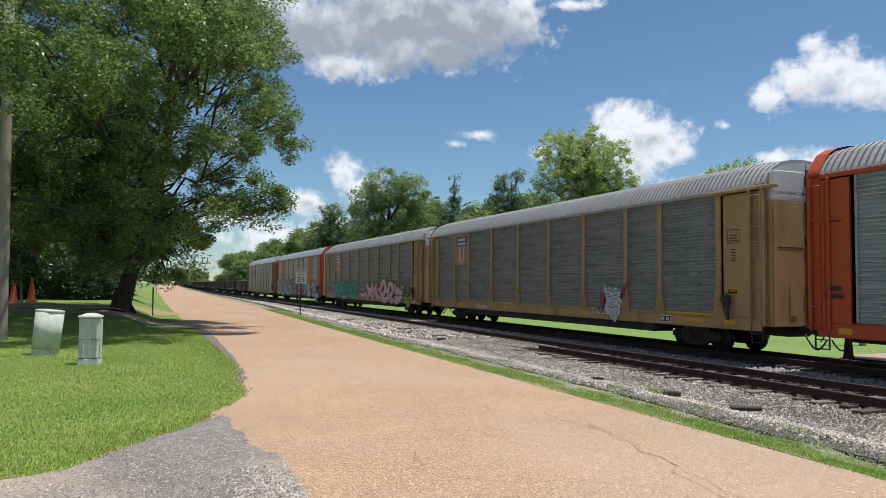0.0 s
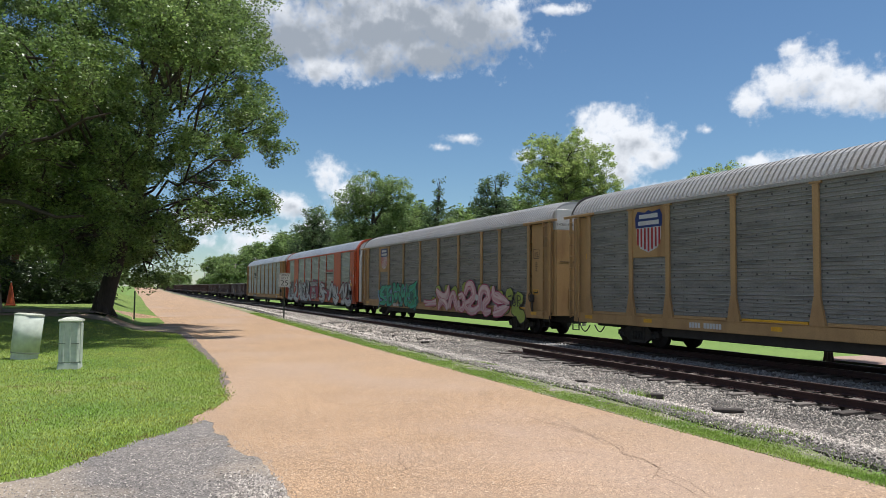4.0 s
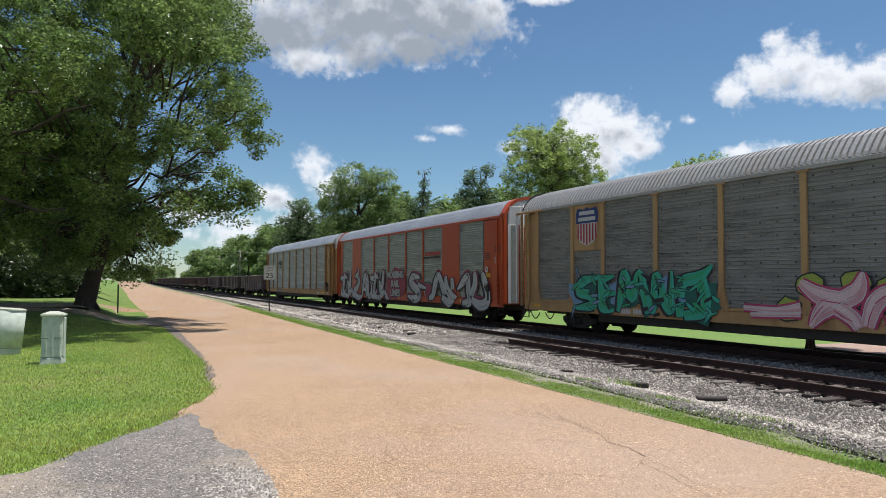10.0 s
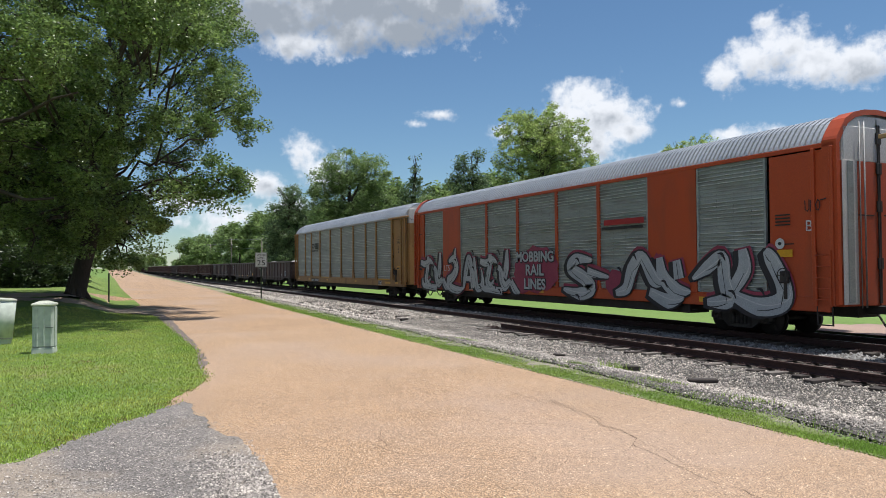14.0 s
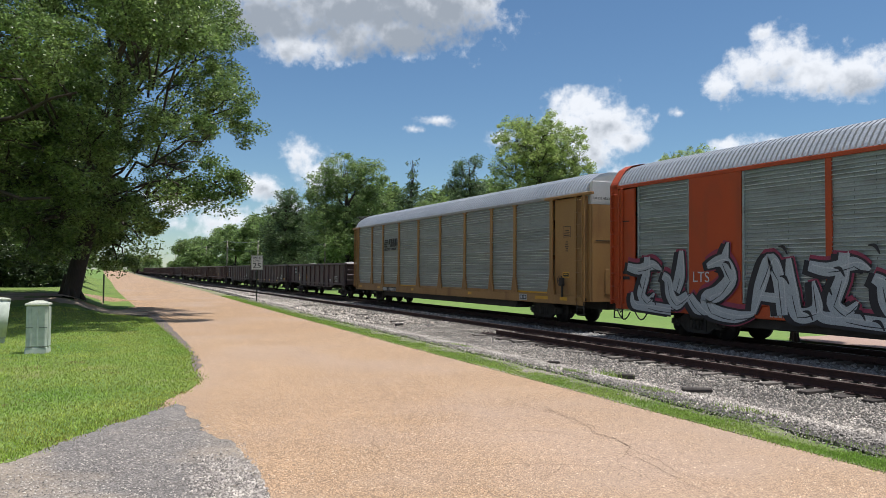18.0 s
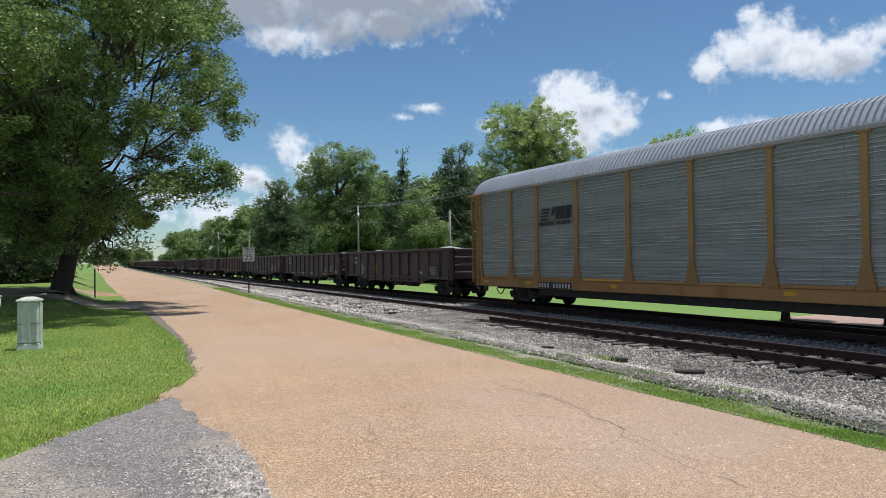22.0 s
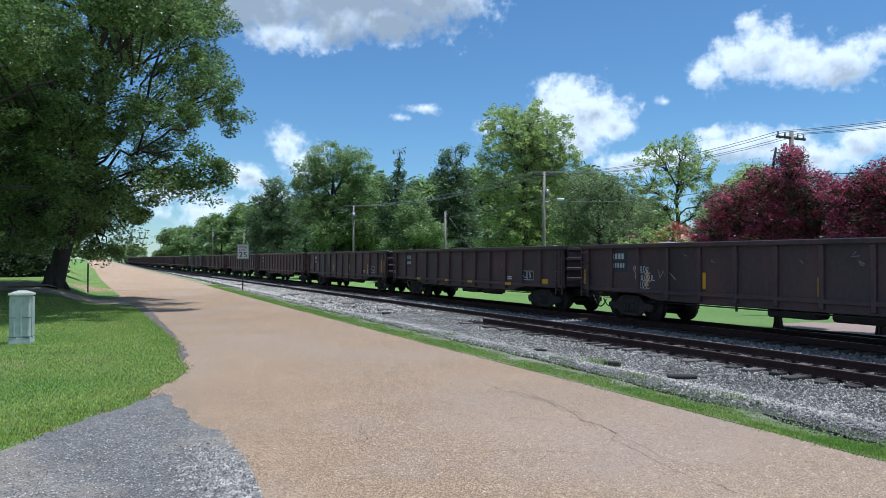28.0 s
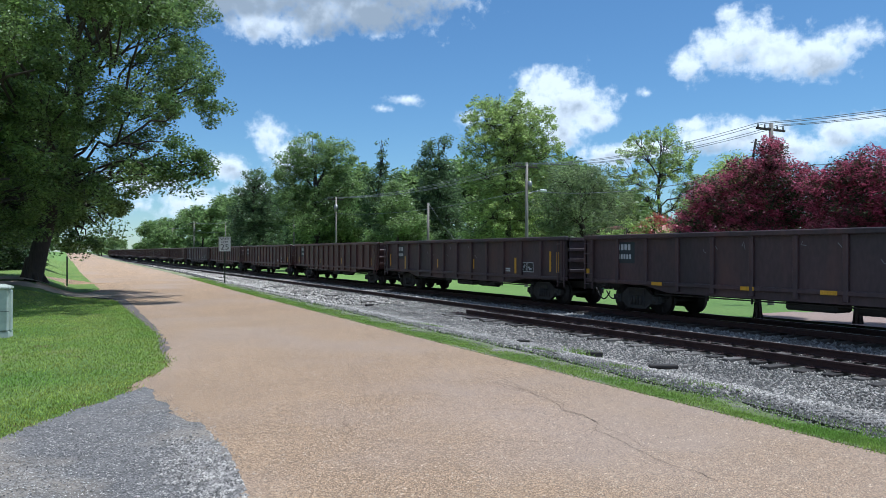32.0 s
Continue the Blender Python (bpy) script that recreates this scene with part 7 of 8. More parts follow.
spots = [(38, 104, 0), (44, 92, 1), (48, 84, 0), (47, 70, 1), (54, 74, 2), (45, 62, 3), (50, 64, 3), (58, 66, 3), (56, 62, 3), (150, 92, 1), (160, 70, 0), (165, 50, 1), (150, 30, 0), (155, 10, 1), (140, 110, 0), (130, 125, 1), (170, 84, 1),
         (39, 128, 2), (35, 142, 1), (42, 150, 0), (33, 160, 3), (38, 170, 1), (36, 178, 0), (32, 186, 1), (39, 196, 0), (34, 210, 1), (28, 226, 3), (36, 232, 0), (26, 246, 1), (32, 262, 0), (15, 290, 1), (20, 310, 0), (9, 330, 1), (14, 350, 0), (3, 380, 3), (8, 400, 1), (-4, 420, 0), (42, 140, 0), (46, 160, 1), (52, 126, 2), (60, 104, 0), (58, 90, 1), (66, 84, 0), (-10, 96, 0), (-5, 118, 1), (-8, 142, 0), (-3, 170, 1), (-7, 205, 0), (-12, 80, 1), (-2, 250, 1), (-6, 300, 0), (76, 66, 1), (17, 372, 3), (22, 366, 1), (26, 350, 0), (12, 385, 1), (-2, 392, 3), (30, 330, 1), (19, 392, 0), (6, 372, 1), (-9, 380, 0), (33, 305, 0), (40, 122, 3), (34, 94, 3)]
for k, (x, y, kind) in enumerate(spots):
    s = rng.uniform(0.86, 1.12) * (0.5 if y > 280 else 1.0)
    m = Matrix.Translation((x, y, ground_z(x, y))) @ Matrix.Rotation(rng.uniform(0, 6.28), 4, "Z")
    t = copy_thing(wood_kinds[kind], m)
    t.scale = (s, s, s * rng.uniform(0.92, 1.06))

# ---- roadside things ----
GREEN_PLASTIC = material("pale_green_plastic", (0.56, 0.61, 0.53), (0.52, 0.57, 0.49), rough=0.8, scale=2, fine=6, bump=0.02, grime=(0.46, 0.49, 0.41), grime_scale=1.2, grime_at=(0.6, 0.95))
GREEN_CAP = material("pale_green_cap", (0.58, 0.60, 0.49), (0.52, 0.54, 0.45), rough=0.5, scale=3, fine=30, bump=0.04)
SEAM = material("dark_seam", (0.22, 0.25, 0.21), rough=0.7, scale=4, fine=30, bump=0)
SIGN_WHITE = material("white_sign_sheeting", (0.78, 0.78, 0.76), (0.70, 0.70, 0.68), rough=0.4, scale=3, fine=30, bump=0)
SIGN_BLACK = material("black_sign_paint", (0.015, 0.015, 0.015), rough=0.5, scale=4, fine=30, bump=0)
STEEL = material("galvanized_steel", (0.30, 0.30, 0.29), (0.22, 0.22, 0.21), rough=0.45, metal=0.7, scale=6, fine=40, bump=0.03)
POST_GREEN = material("dark_sign_post", (0.07, 0.085, 0.06), (0.05, 0.06, 0.045), rough=0.6, metal=0.3, scale=6, fine=40, bump=0.05)
POLE_WOOD = material("weathered_pole_wood", (0.34, 0.30, 0.26), (0.24, 0.205, 0.175), rough=0.9, scale=2, fine=22, bump=0.5, stretch=(4, 4, 0.25))
WIRE = material("weathered_cable", (0.30, 0.31, 0.32), rough=0.6, scale=3, fine=20, bump=0)
CONE_ORANGE = material("orange_cone_plastic", (0.70, 0.12, 0.03), (0.60, 0.10, 0.03), rough=0.5, scale=3, fine=30, bump=0.03)

# leaning round pedestal
ped = empty("utility_pedestal", (-1.98, 18.8, ground_z(-1.98, 18.8) - 0.06))
ped.rotation_euler = (0, radians(4.5), radians(8))
tagged(ped, "leaning pale green round utility pedestal on the lawn", "utility box", "utility pedestals")
bm = bmesh.new()
bmesh.ops.create_cone(bm, cap_ends=True, segments=64, radius1=0.285, radius2=0.295, depth=0.84, matrix=Matrix.Translation((0, 0, 0.62)))
for f in bm.faces:
    f.smooth = len(f.verts) == 4
part("shell", bm, GREEN_PLASTIC, ped)
bm = bmesh.new()
bmesh.ops.create_cone(bm, cap_ends=True, segments=28, radius1=0.302, radius2=0.302, depth=0.03, matrix=Matrix.Translation((0, 0, 1.05)))
bmesh.ops.create_cone(bm, cap_ends=True, segments=28, radius1=0.302, radius2=0.24, depth=0.02, matrix=Matrix.Translation((0, 0, 1.075)))
part("lid", bm, GREEN_CAP, ped)
bm = bmesh.new()
bmesh.ops.create_cone(bm, cap_ends=True, segments=28, radius1=0.27, radius2=0.27, depth=0.36, matrix=Matrix.Translation((0, 0, 0.05)))
part("base", bm, GREEN_PLASTIC, ped)
bm = bmesh.new()
bmesh.ops.create_cone(bm, cap_ends=True, segments=28, radius1=0.291, radius2=0.291, depth=0.018, matrix=Matrix.Translation((0, 0, 0.215)))
part("seam", bm, SEAM, ped)

# square ribbed pedestal
ped = empty("utility_pedestal", (-0.92, 16.35, ground_z(-0.92, 16.35) - 0.03), radians(-8))
tagged(ped, "upright pale green square utility pedestal with ribbed sides", "utility box", "utility pedestals")
bm = bmesh.new()
box(bm, -0.185, 0.185, -0.17, 0.17, 0.16, 0.98, 0.03)
part("shell", bm, GREEN_PLASTIC, ped)
bm = bmesh.new()
box(bm, -0.192, 0.192, -0.177, 0.177, -0.1, 0.17, 0.02)
for v in bm.verts:
    if v.co.z < 0.05:
        v.co.x, v.co.y = v.co.x * 1.12, v.co.y * 1.12
part("base", bm, GREEN_PLASTIC, ped)
bm = bmesh.new()
box(bm, -0.208, 0.208, -0.193, 0.193, 0.965, 1.01, 0.015)
rim = [bm.verts.new(p) for p in ((-0.2, -0.185, 1.011), (0.2, -0.185, 1.011), (0.2, 0.185, 1.011), (-0.2, 0.185, 1.011))]
top = [bm.verts.new(p) for p in ((-0.07, -0.06, 1.062), (0.07, -0.06, 1.062), (0.07, 0.06, 1.062), (-0.07, 0.06, 1.062))]
for k in range(4):
    bm.faces.new((rim[k], rim[(k + 1) % 4], top[(k + 1) % 4], top[k]))
bm.faces.new(top)
part("lid", bm, GREEN_CAP, ped)
for x in (-0.10, 0.02, 0.14):
    bm = bmesh.new()
    box(bm, x - 0.018, x + 0.018, -0.178, -0.165, 0.18, 0.96, 0.006)
    part("rib", bm, GREEN_PLASTIC, ped)
for z in (0.17, 0.54):
    for x0, x1 in ((-0.185, -0.06), (0.05, 0.186)):
        bm = bmesh.new()
        box(bm, x0, x1, -0.182, -0.166, z, z + 0.014)
        part("seam", bm, SEAM, ped)
for x in (0.187,):
    bm = bmesh.new()
    box(bm, x - 0.004, x + 0.02, -0.10, 0.10, 0.18, 0.94, 0.008)
    part("side_door", bm, GREEN_PLASTIC, ped)

# speed sign
sign = empty("speed_limit_sign", (7.86, 39.2, ground_z(7.86, 39.2)), radians(-14))
tagged(sign, "white speed limit sign on a thin steel post beside the road", "road sign")
bm = bmesh.new()
box(bm, -0.035, 0.035, 0.0, 0.02, -0.3, 2.42, 0.004)
box(bm, -0.035, -0.028, -0.015, 0.02, -0.3, 2.42)
box(bm, 0.028, 0.035, -0.015, 0.02, -0.3, 2.42)
part("post", bm, POST_GREEN, sign)
bm = bmesh.new()
box(bm, -0.305, 0.305, -0.022, -0.017, 1.68, 2.442, 0.0)
part("panel", bm, SIGN_WHITE, sign)
bm = bmesh.new()
for x0, x1, z0, z1 in ((-0.285, 0.285, 2.412, 2.424), (-0.285, 0.285, 1.698, 1.710), (-0.285, -0.273, 1.698, 2.424), (0.273, 0.285, 1.698, 2.424)):
    box(bm, x0, x1, -0.026, -0.0225, z0, z1)
part("border", bm, SIGN_BLACK, sign)
stand = Matrix.Rotation(math.pi / 2, 4, "X")
for words, size, z in (("SPEED", 0.145, 2.315), ("LIMIT", 0.145, 2.165), ("25", 0.40, 1.895)):
    lettering(words, size, sign, Matrix.Translation((0, -0.0265, z)) @ stand @ Matrix.Diagonal((1.12, 1, 1, 1)), SIGN_BLACK, label="black sign lettering")

# plain post on the verge
post = empty("marker_post", (0.52, 38.0, ground_z(0.52, 38)))
tagged(post, "thin dark steel marker post on the grass verge", "post")
bm = bmesh.new()
box(bm, -0.035, 0.035, -0.03, 0.03, -0.3, 1.38, 0.006)
part("shaft", bm, POST_GREEN, post)

# wooden pole, guy stake and cones before the house
pole = empty("utility_pole", (-3.62, 23.7, ground_z(-3.62, 23.7)))
tagged(pole, "pale weathered wooden utility pole on the lawn", "utility pole", "utility poles")
bm = bmesh.new()
limb(bm, [(0.03, 0, -0.4), (0.0, 0, 3), (-0.05, 0, 7), (-0.10, 0, 11)], 0.165, 0.125, 14)
part("shaft", bm, POLE_WOOD, pole)
bm = bmesh.new()
box(bm, -0.20, -0.13, -0.04, 0.04, 1.6, 2.1, 0.01)
part("meter_tag", bm, STEEL, pole)
stake = empty("garden_stake", (-4.3, 32.6, ground_z(-4.3, 32.6)))
tagged(stake, "tall thin leaning wooden stake by the drive", "stake")
bm = bmesh.new()
limb(bm, [(0.05, 0, -0.2), (-0.05, 0, 1.3), (-0.25, 0, 2.6)], 0.05, 0.04, 8)
part("shaft", bm, POLE_WOOD, stake)
for x, y in ((-5.75, 41.0), (-5.05, 41.6)):
    cone = empty("traffic_cone", (x, y, ground_z(x, y) + 0.05))
    tagged(cone, "faded orange traffic cone beside the dirt drive", "traffic cone", "traffic cones")
    bm = bmesh.new()
    box(bm, -0.24, 0.24, -0.24, 0.24, 0, 0.05, 0.012)
    part("foot", bm, CONE_ORANGE, cone)
    bm = bmesh.new()
    bmesh.ops.create_cone(bm, cap_ends=True, segments=20, radius1=0.2, radius2=0.035, depth=1.1, matrix=Matrix.Translation((0, 0, 0.59)))
    part("body", bm, CONE_ORANGE, cone)
    bm = bmesh.new()
    bmesh.ops.create_cone(bm, cap_ends=True, segments=20, radius1=0.045, radius2=0.04, depth=0.06, matrix=Matrix.Translation((0, 0, 1.16)))
    part("tip", bm, SIGN_WHITE, cone)


# ---- utility line beyond the tracks ----
LINE_X = 29.0
POLES = [(22.7, 8.3, "arm"), (42.4, 8.6, "lamp"), (60.8, 6.9, "plain"), (81.5, 8.8, "can"), (104, 8.4, "plain"), (126, 8.4, "arm"), (152, 8.4, "plain"), (180, 9.3, "lamp"), (215, 9.0, "arm"), (255, 9.0, "arm"), (300, 9, "arm"), (2.0, 8.6, "arm")]
POLE_TOPS = []
for y, h, kind in POLES:
    x = LINE_X + (1.6 if kind == "plain" else 0)
    z = ground_z(x, y)
    pole = empty("utility_pole", (x, y, z))
    tagged(pole, {"arm": "wooden utility pole with a crossarm and insulators", "lamp": "wooden utility pole with crossarm and a street lamp", "plain": "plain slim wooden utility pole", "can": "wooden utility pole carrying a transformer"}[kind] + " beyond the tracks", "utility pole", "utility poles")
    bm = bmesh.new()
    limb(bm, [(0, 0, -0.5), (0.02, 0, h * 0.5), (0.03, 0, h)], 0.15, 0.095, 10)
    part("shaft", bm, POLE_WOOD, pole)
    if kind != "plain":
        bm = bmesh.new()
        box(bm, -0.95, 0.95, -0.05, 0.05, h - 0.35, h - 0.25, 0.01)
        part("crossarm", bm, BARK, pole)
        for a in (-0.85, -0.4, 0.45, 0.85):
            bm = bmesh.new()
            bar(bm, (a, 0, h - 0.26), (a, 0, h - 0.08), 0.035, 8)
            part("insulator", bm, STEEL, pole)
        POLE_TOPS.append((x, y, z + h - 0.06))
    if kind == "can":
        bm = bmesh.new()
        bar(bm, (-0.1, -0.34, h - 1.75), (-0.1, -0.34, h - 0.95), 0.23, 16)
        part("transformer", bm, STEEL, pole)
    if kind == "lamp":
        bm = bmesh.new()
        pts = [(0, 0, h - 2.35), (0.5, -0.1, h - 2.0), (1.1, -0.2, h - 1.9)]
        for a, b in zip(pts, pts[1:]):
            bar(bm, a, b, 0.03, 8)
        part("lamp_arm", bm, STEEL, pole)
        bm = bmesh.new()
        box(bm, 1.0, 1.55, -0.32, -0.08, h - 2.0, h - 1.84, 0.05)
        part("lamp_head", bm, SIGN_WHITE, pole)
        bm = bmesh.new()
        bar(bm, (0.15, -0.2, h - 1.9), (0.15, -0.2, h - 1.3), 0.16, 14)
        part("transformer", bm, STEEL, pole)


def cable(name, p, q, sag, r, label):
    bm = bmesh.new()
    p, q = Vector(p), Vector(q)
    pts = [p.lerp(q, k / 12) - Vector((0, 0, sag * 4 * (k / 12) * (1 - k / 12))) for k in range(13)]
    limb(bm, pts, r, r, 5)
    tagged(part(name, bm, WIRE), label, "cable", "overhead cables")


tops = sorted(POLE_TOPS, key=lambda p: p[1])
for (xa, ya, za), (xb, yb, zb2) in zip(tops, tops[1:]):
    for off in (-0.85, -0.4, 0.45, 0.85):
        cable("power_line", (xa + off, ya, za), (xb + off, yb, zb2), 0.5 + 0.004 * (yb - ya), 0.014, "thin weathered grey overhead power line between the poles")
    cable("power_line", (xa, ya - 0.1, za - 1.9), (xb, yb, zb2 - 1.9), 0.6, 0.018, "low overhead cable between the poles")
cable("guy_wire", (30.6, 60.8, 6.2), (30.2, 51.0, 0.0), 0.05, 0.012, "straight slanting guy wire")

# ---- houses ----
BRICK = material("shaded_red_brick", (0.20, 0.085, 0.06), (0.14, 0.06, 0.045), rough=0.9, scale=2, fine=14, bump=0.5)
TRIM = material("cream_trim", (0.55, 0.50, 0.42), (0.48, 0.43, 0.36), rough=0.7, scale=2, fine=20, bump=0.05)
SHINGLE = material("peach_roof_shingle", (0.46, 0.29, 0.21), (0.38, 0.24, 0.17), rough=0.9, scale=1, fine=10, bump=0.5)
RED_ROOF = material("faded_red_metal_roof", (0.52, 0.22, 0.18), (0.46, 0.20, 0.17), rough=0.6, metal=0.2, scale=0.8, fine=10, bump=0.1, grime=(0.55, 0.40, 0.33), grime_scale=0.5)
GLASS = material("dim_window_glass", (0.05, 0.055, 0.06), rough=0.08, scale=3, fine=20, bump=0)
WALL_CREAM = material("cream_siding", (0.55, 0.50, 0.44), (0.48, 0.44, 0.38), rough=0.8, scale=1, fine=10, bump=0.1)


def house(x, y, rz, w, d, h, rise, wall, roof, label, windows):
    ob = empty("house", (x, y, ground_z(x, y)), radians(rz))
    tagged(ob, label, "house", "houses")
    bm = bmesh.new()
    for a in ((-w / 2, w / 2, -d / 2, -d / 2 + 0.2), (-w / 2, w / 2, d / 2 - 0.2, d / 2), (-w / 2, -w / 2 + 0.2, -d / 2 + 0.2, d / 2 - 0.2), (w / 2 - 0.2, w / 2, -d / 2 + 0.2, d / 2 - 0.2)):
        box(bm, *a, -0.3, h)
    part("wall", bm, wall, ob)
    bm = bmesh.new()
    o = 0.45
    pts = [(-w / 2 - o, -d / 2 - o, h - 0.05), (w / 2 + o, -d / 2 - o, h - 0.05), (w / 2 + o, d / 2 + o, h - 0.05), (-w / 2 - o, d / 2 + o, h - 0.05), (-w / 2 + d * 0.32, 0, h + rise), (w / 2 - d * 0.32, 0, h + rise)]
    v = [bm.verts.new(p) for p in pts]
    for f in ((0, 1, 5, 4), (1, 2, 5), (2, 3, 4, 5), (3, 0, 4), (3, 2, 1, 0)):
        bm.faces.new([v[k] for k in f])
    part("roof", bm, roof, ob)
    bm = bmesh.new()
    box(bm, -w / 2 - o, w / 2 + o, -d / 2 - o - 0.03, -d / 2 - o + 0.02, h - 0.22, h - 0.03)
    part("fascia", bm, TRIM, ob)
    for wx, wz, ww, wh in windows:
        win = empty("window", (wx, -d / 2, wz))
        win.parent = ob
        bm = bmesh.new()
        for a in ((-ww / 2 - 0.08, ww / 2 + 0.08, wh / 2, wh / 2 + 0.08), (-ww / 2 - 0.08, ww / 2 + 0.08, -wh / 2 - 0.1, -wh / 2), (-ww / 2 - 0.08, -ww / 2, -wh / 2, wh / 2), (ww / 2, ww / 2 + 0.08, -wh / 2, wh / 2), (-ww / 2, ww / 2, -0.03, 0.03)):
            box(bm, a[0], a[1], -0.06, 0.02, a[2], a[3])
        part("window_frame", bm, TRIM, win)
        bm = bmesh.new()
        box(bm, -ww / 2, ww / 2, -0.03, -0.015, -wh / 2, wh / 2)
        part("pane", bm, GLASS, win)
    return ob


house(-15.5, 68.5, 8, 15, 11, 5.2, 3.4, BRICK, SHINGLE, "brick house with a peach roof behind the oaks", [(6.2, 2.6, 1.4, 1.9), (3.0, 2.6, 1.2, 1.9), (-2, 2.6, 1.4, 1.9)])
house(44.5, 47.0, -52, 12, 8, 2.7, 1.9, WALL_CREAM, RED_ROOF, "low cream house with a faded red roof beyond the tracks", [(-3.5, 1.4, 1.2, 1.2), (0, 1.4, 1.2, 1.2), (3.5, 1.4, 1.2, 1.2)])


# ---- a thin cloud, added out of view behind the viewer, that drifts before the sun to shade the near road ----
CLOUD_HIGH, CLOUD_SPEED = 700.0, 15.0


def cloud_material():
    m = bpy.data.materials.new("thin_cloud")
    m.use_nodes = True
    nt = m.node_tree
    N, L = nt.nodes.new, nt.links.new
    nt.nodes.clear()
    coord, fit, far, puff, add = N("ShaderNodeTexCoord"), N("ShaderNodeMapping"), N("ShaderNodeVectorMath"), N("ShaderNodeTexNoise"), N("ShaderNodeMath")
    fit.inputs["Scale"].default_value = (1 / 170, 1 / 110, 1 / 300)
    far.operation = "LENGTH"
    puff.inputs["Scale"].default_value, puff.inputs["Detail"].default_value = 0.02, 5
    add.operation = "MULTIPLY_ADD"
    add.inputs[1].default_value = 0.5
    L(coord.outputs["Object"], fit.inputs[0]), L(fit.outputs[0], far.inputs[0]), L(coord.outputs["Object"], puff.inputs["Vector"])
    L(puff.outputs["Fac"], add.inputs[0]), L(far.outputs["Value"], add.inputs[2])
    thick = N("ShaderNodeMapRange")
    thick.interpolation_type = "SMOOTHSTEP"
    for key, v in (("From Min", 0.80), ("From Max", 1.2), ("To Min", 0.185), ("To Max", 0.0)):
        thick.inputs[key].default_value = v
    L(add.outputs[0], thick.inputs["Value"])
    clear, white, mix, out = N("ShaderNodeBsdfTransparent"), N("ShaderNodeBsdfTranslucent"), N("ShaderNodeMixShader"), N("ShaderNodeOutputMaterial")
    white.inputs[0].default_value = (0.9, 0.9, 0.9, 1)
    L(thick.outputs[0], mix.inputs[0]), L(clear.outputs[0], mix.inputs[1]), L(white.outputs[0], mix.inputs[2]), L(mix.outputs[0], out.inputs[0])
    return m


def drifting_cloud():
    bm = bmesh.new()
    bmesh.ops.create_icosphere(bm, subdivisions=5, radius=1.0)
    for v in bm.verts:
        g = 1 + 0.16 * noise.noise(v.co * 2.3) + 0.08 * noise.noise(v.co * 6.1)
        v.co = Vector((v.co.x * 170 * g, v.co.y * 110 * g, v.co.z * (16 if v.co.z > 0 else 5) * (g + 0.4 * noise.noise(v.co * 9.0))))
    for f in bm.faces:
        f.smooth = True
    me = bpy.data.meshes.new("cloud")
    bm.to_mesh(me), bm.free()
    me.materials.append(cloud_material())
    return tagged(new("cloud", me), "thin white cloud added out of view, drifting before the sun to shade the road", "cloud")


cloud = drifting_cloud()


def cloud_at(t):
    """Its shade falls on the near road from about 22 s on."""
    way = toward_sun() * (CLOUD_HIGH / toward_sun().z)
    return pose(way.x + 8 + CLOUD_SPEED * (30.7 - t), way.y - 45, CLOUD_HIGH)


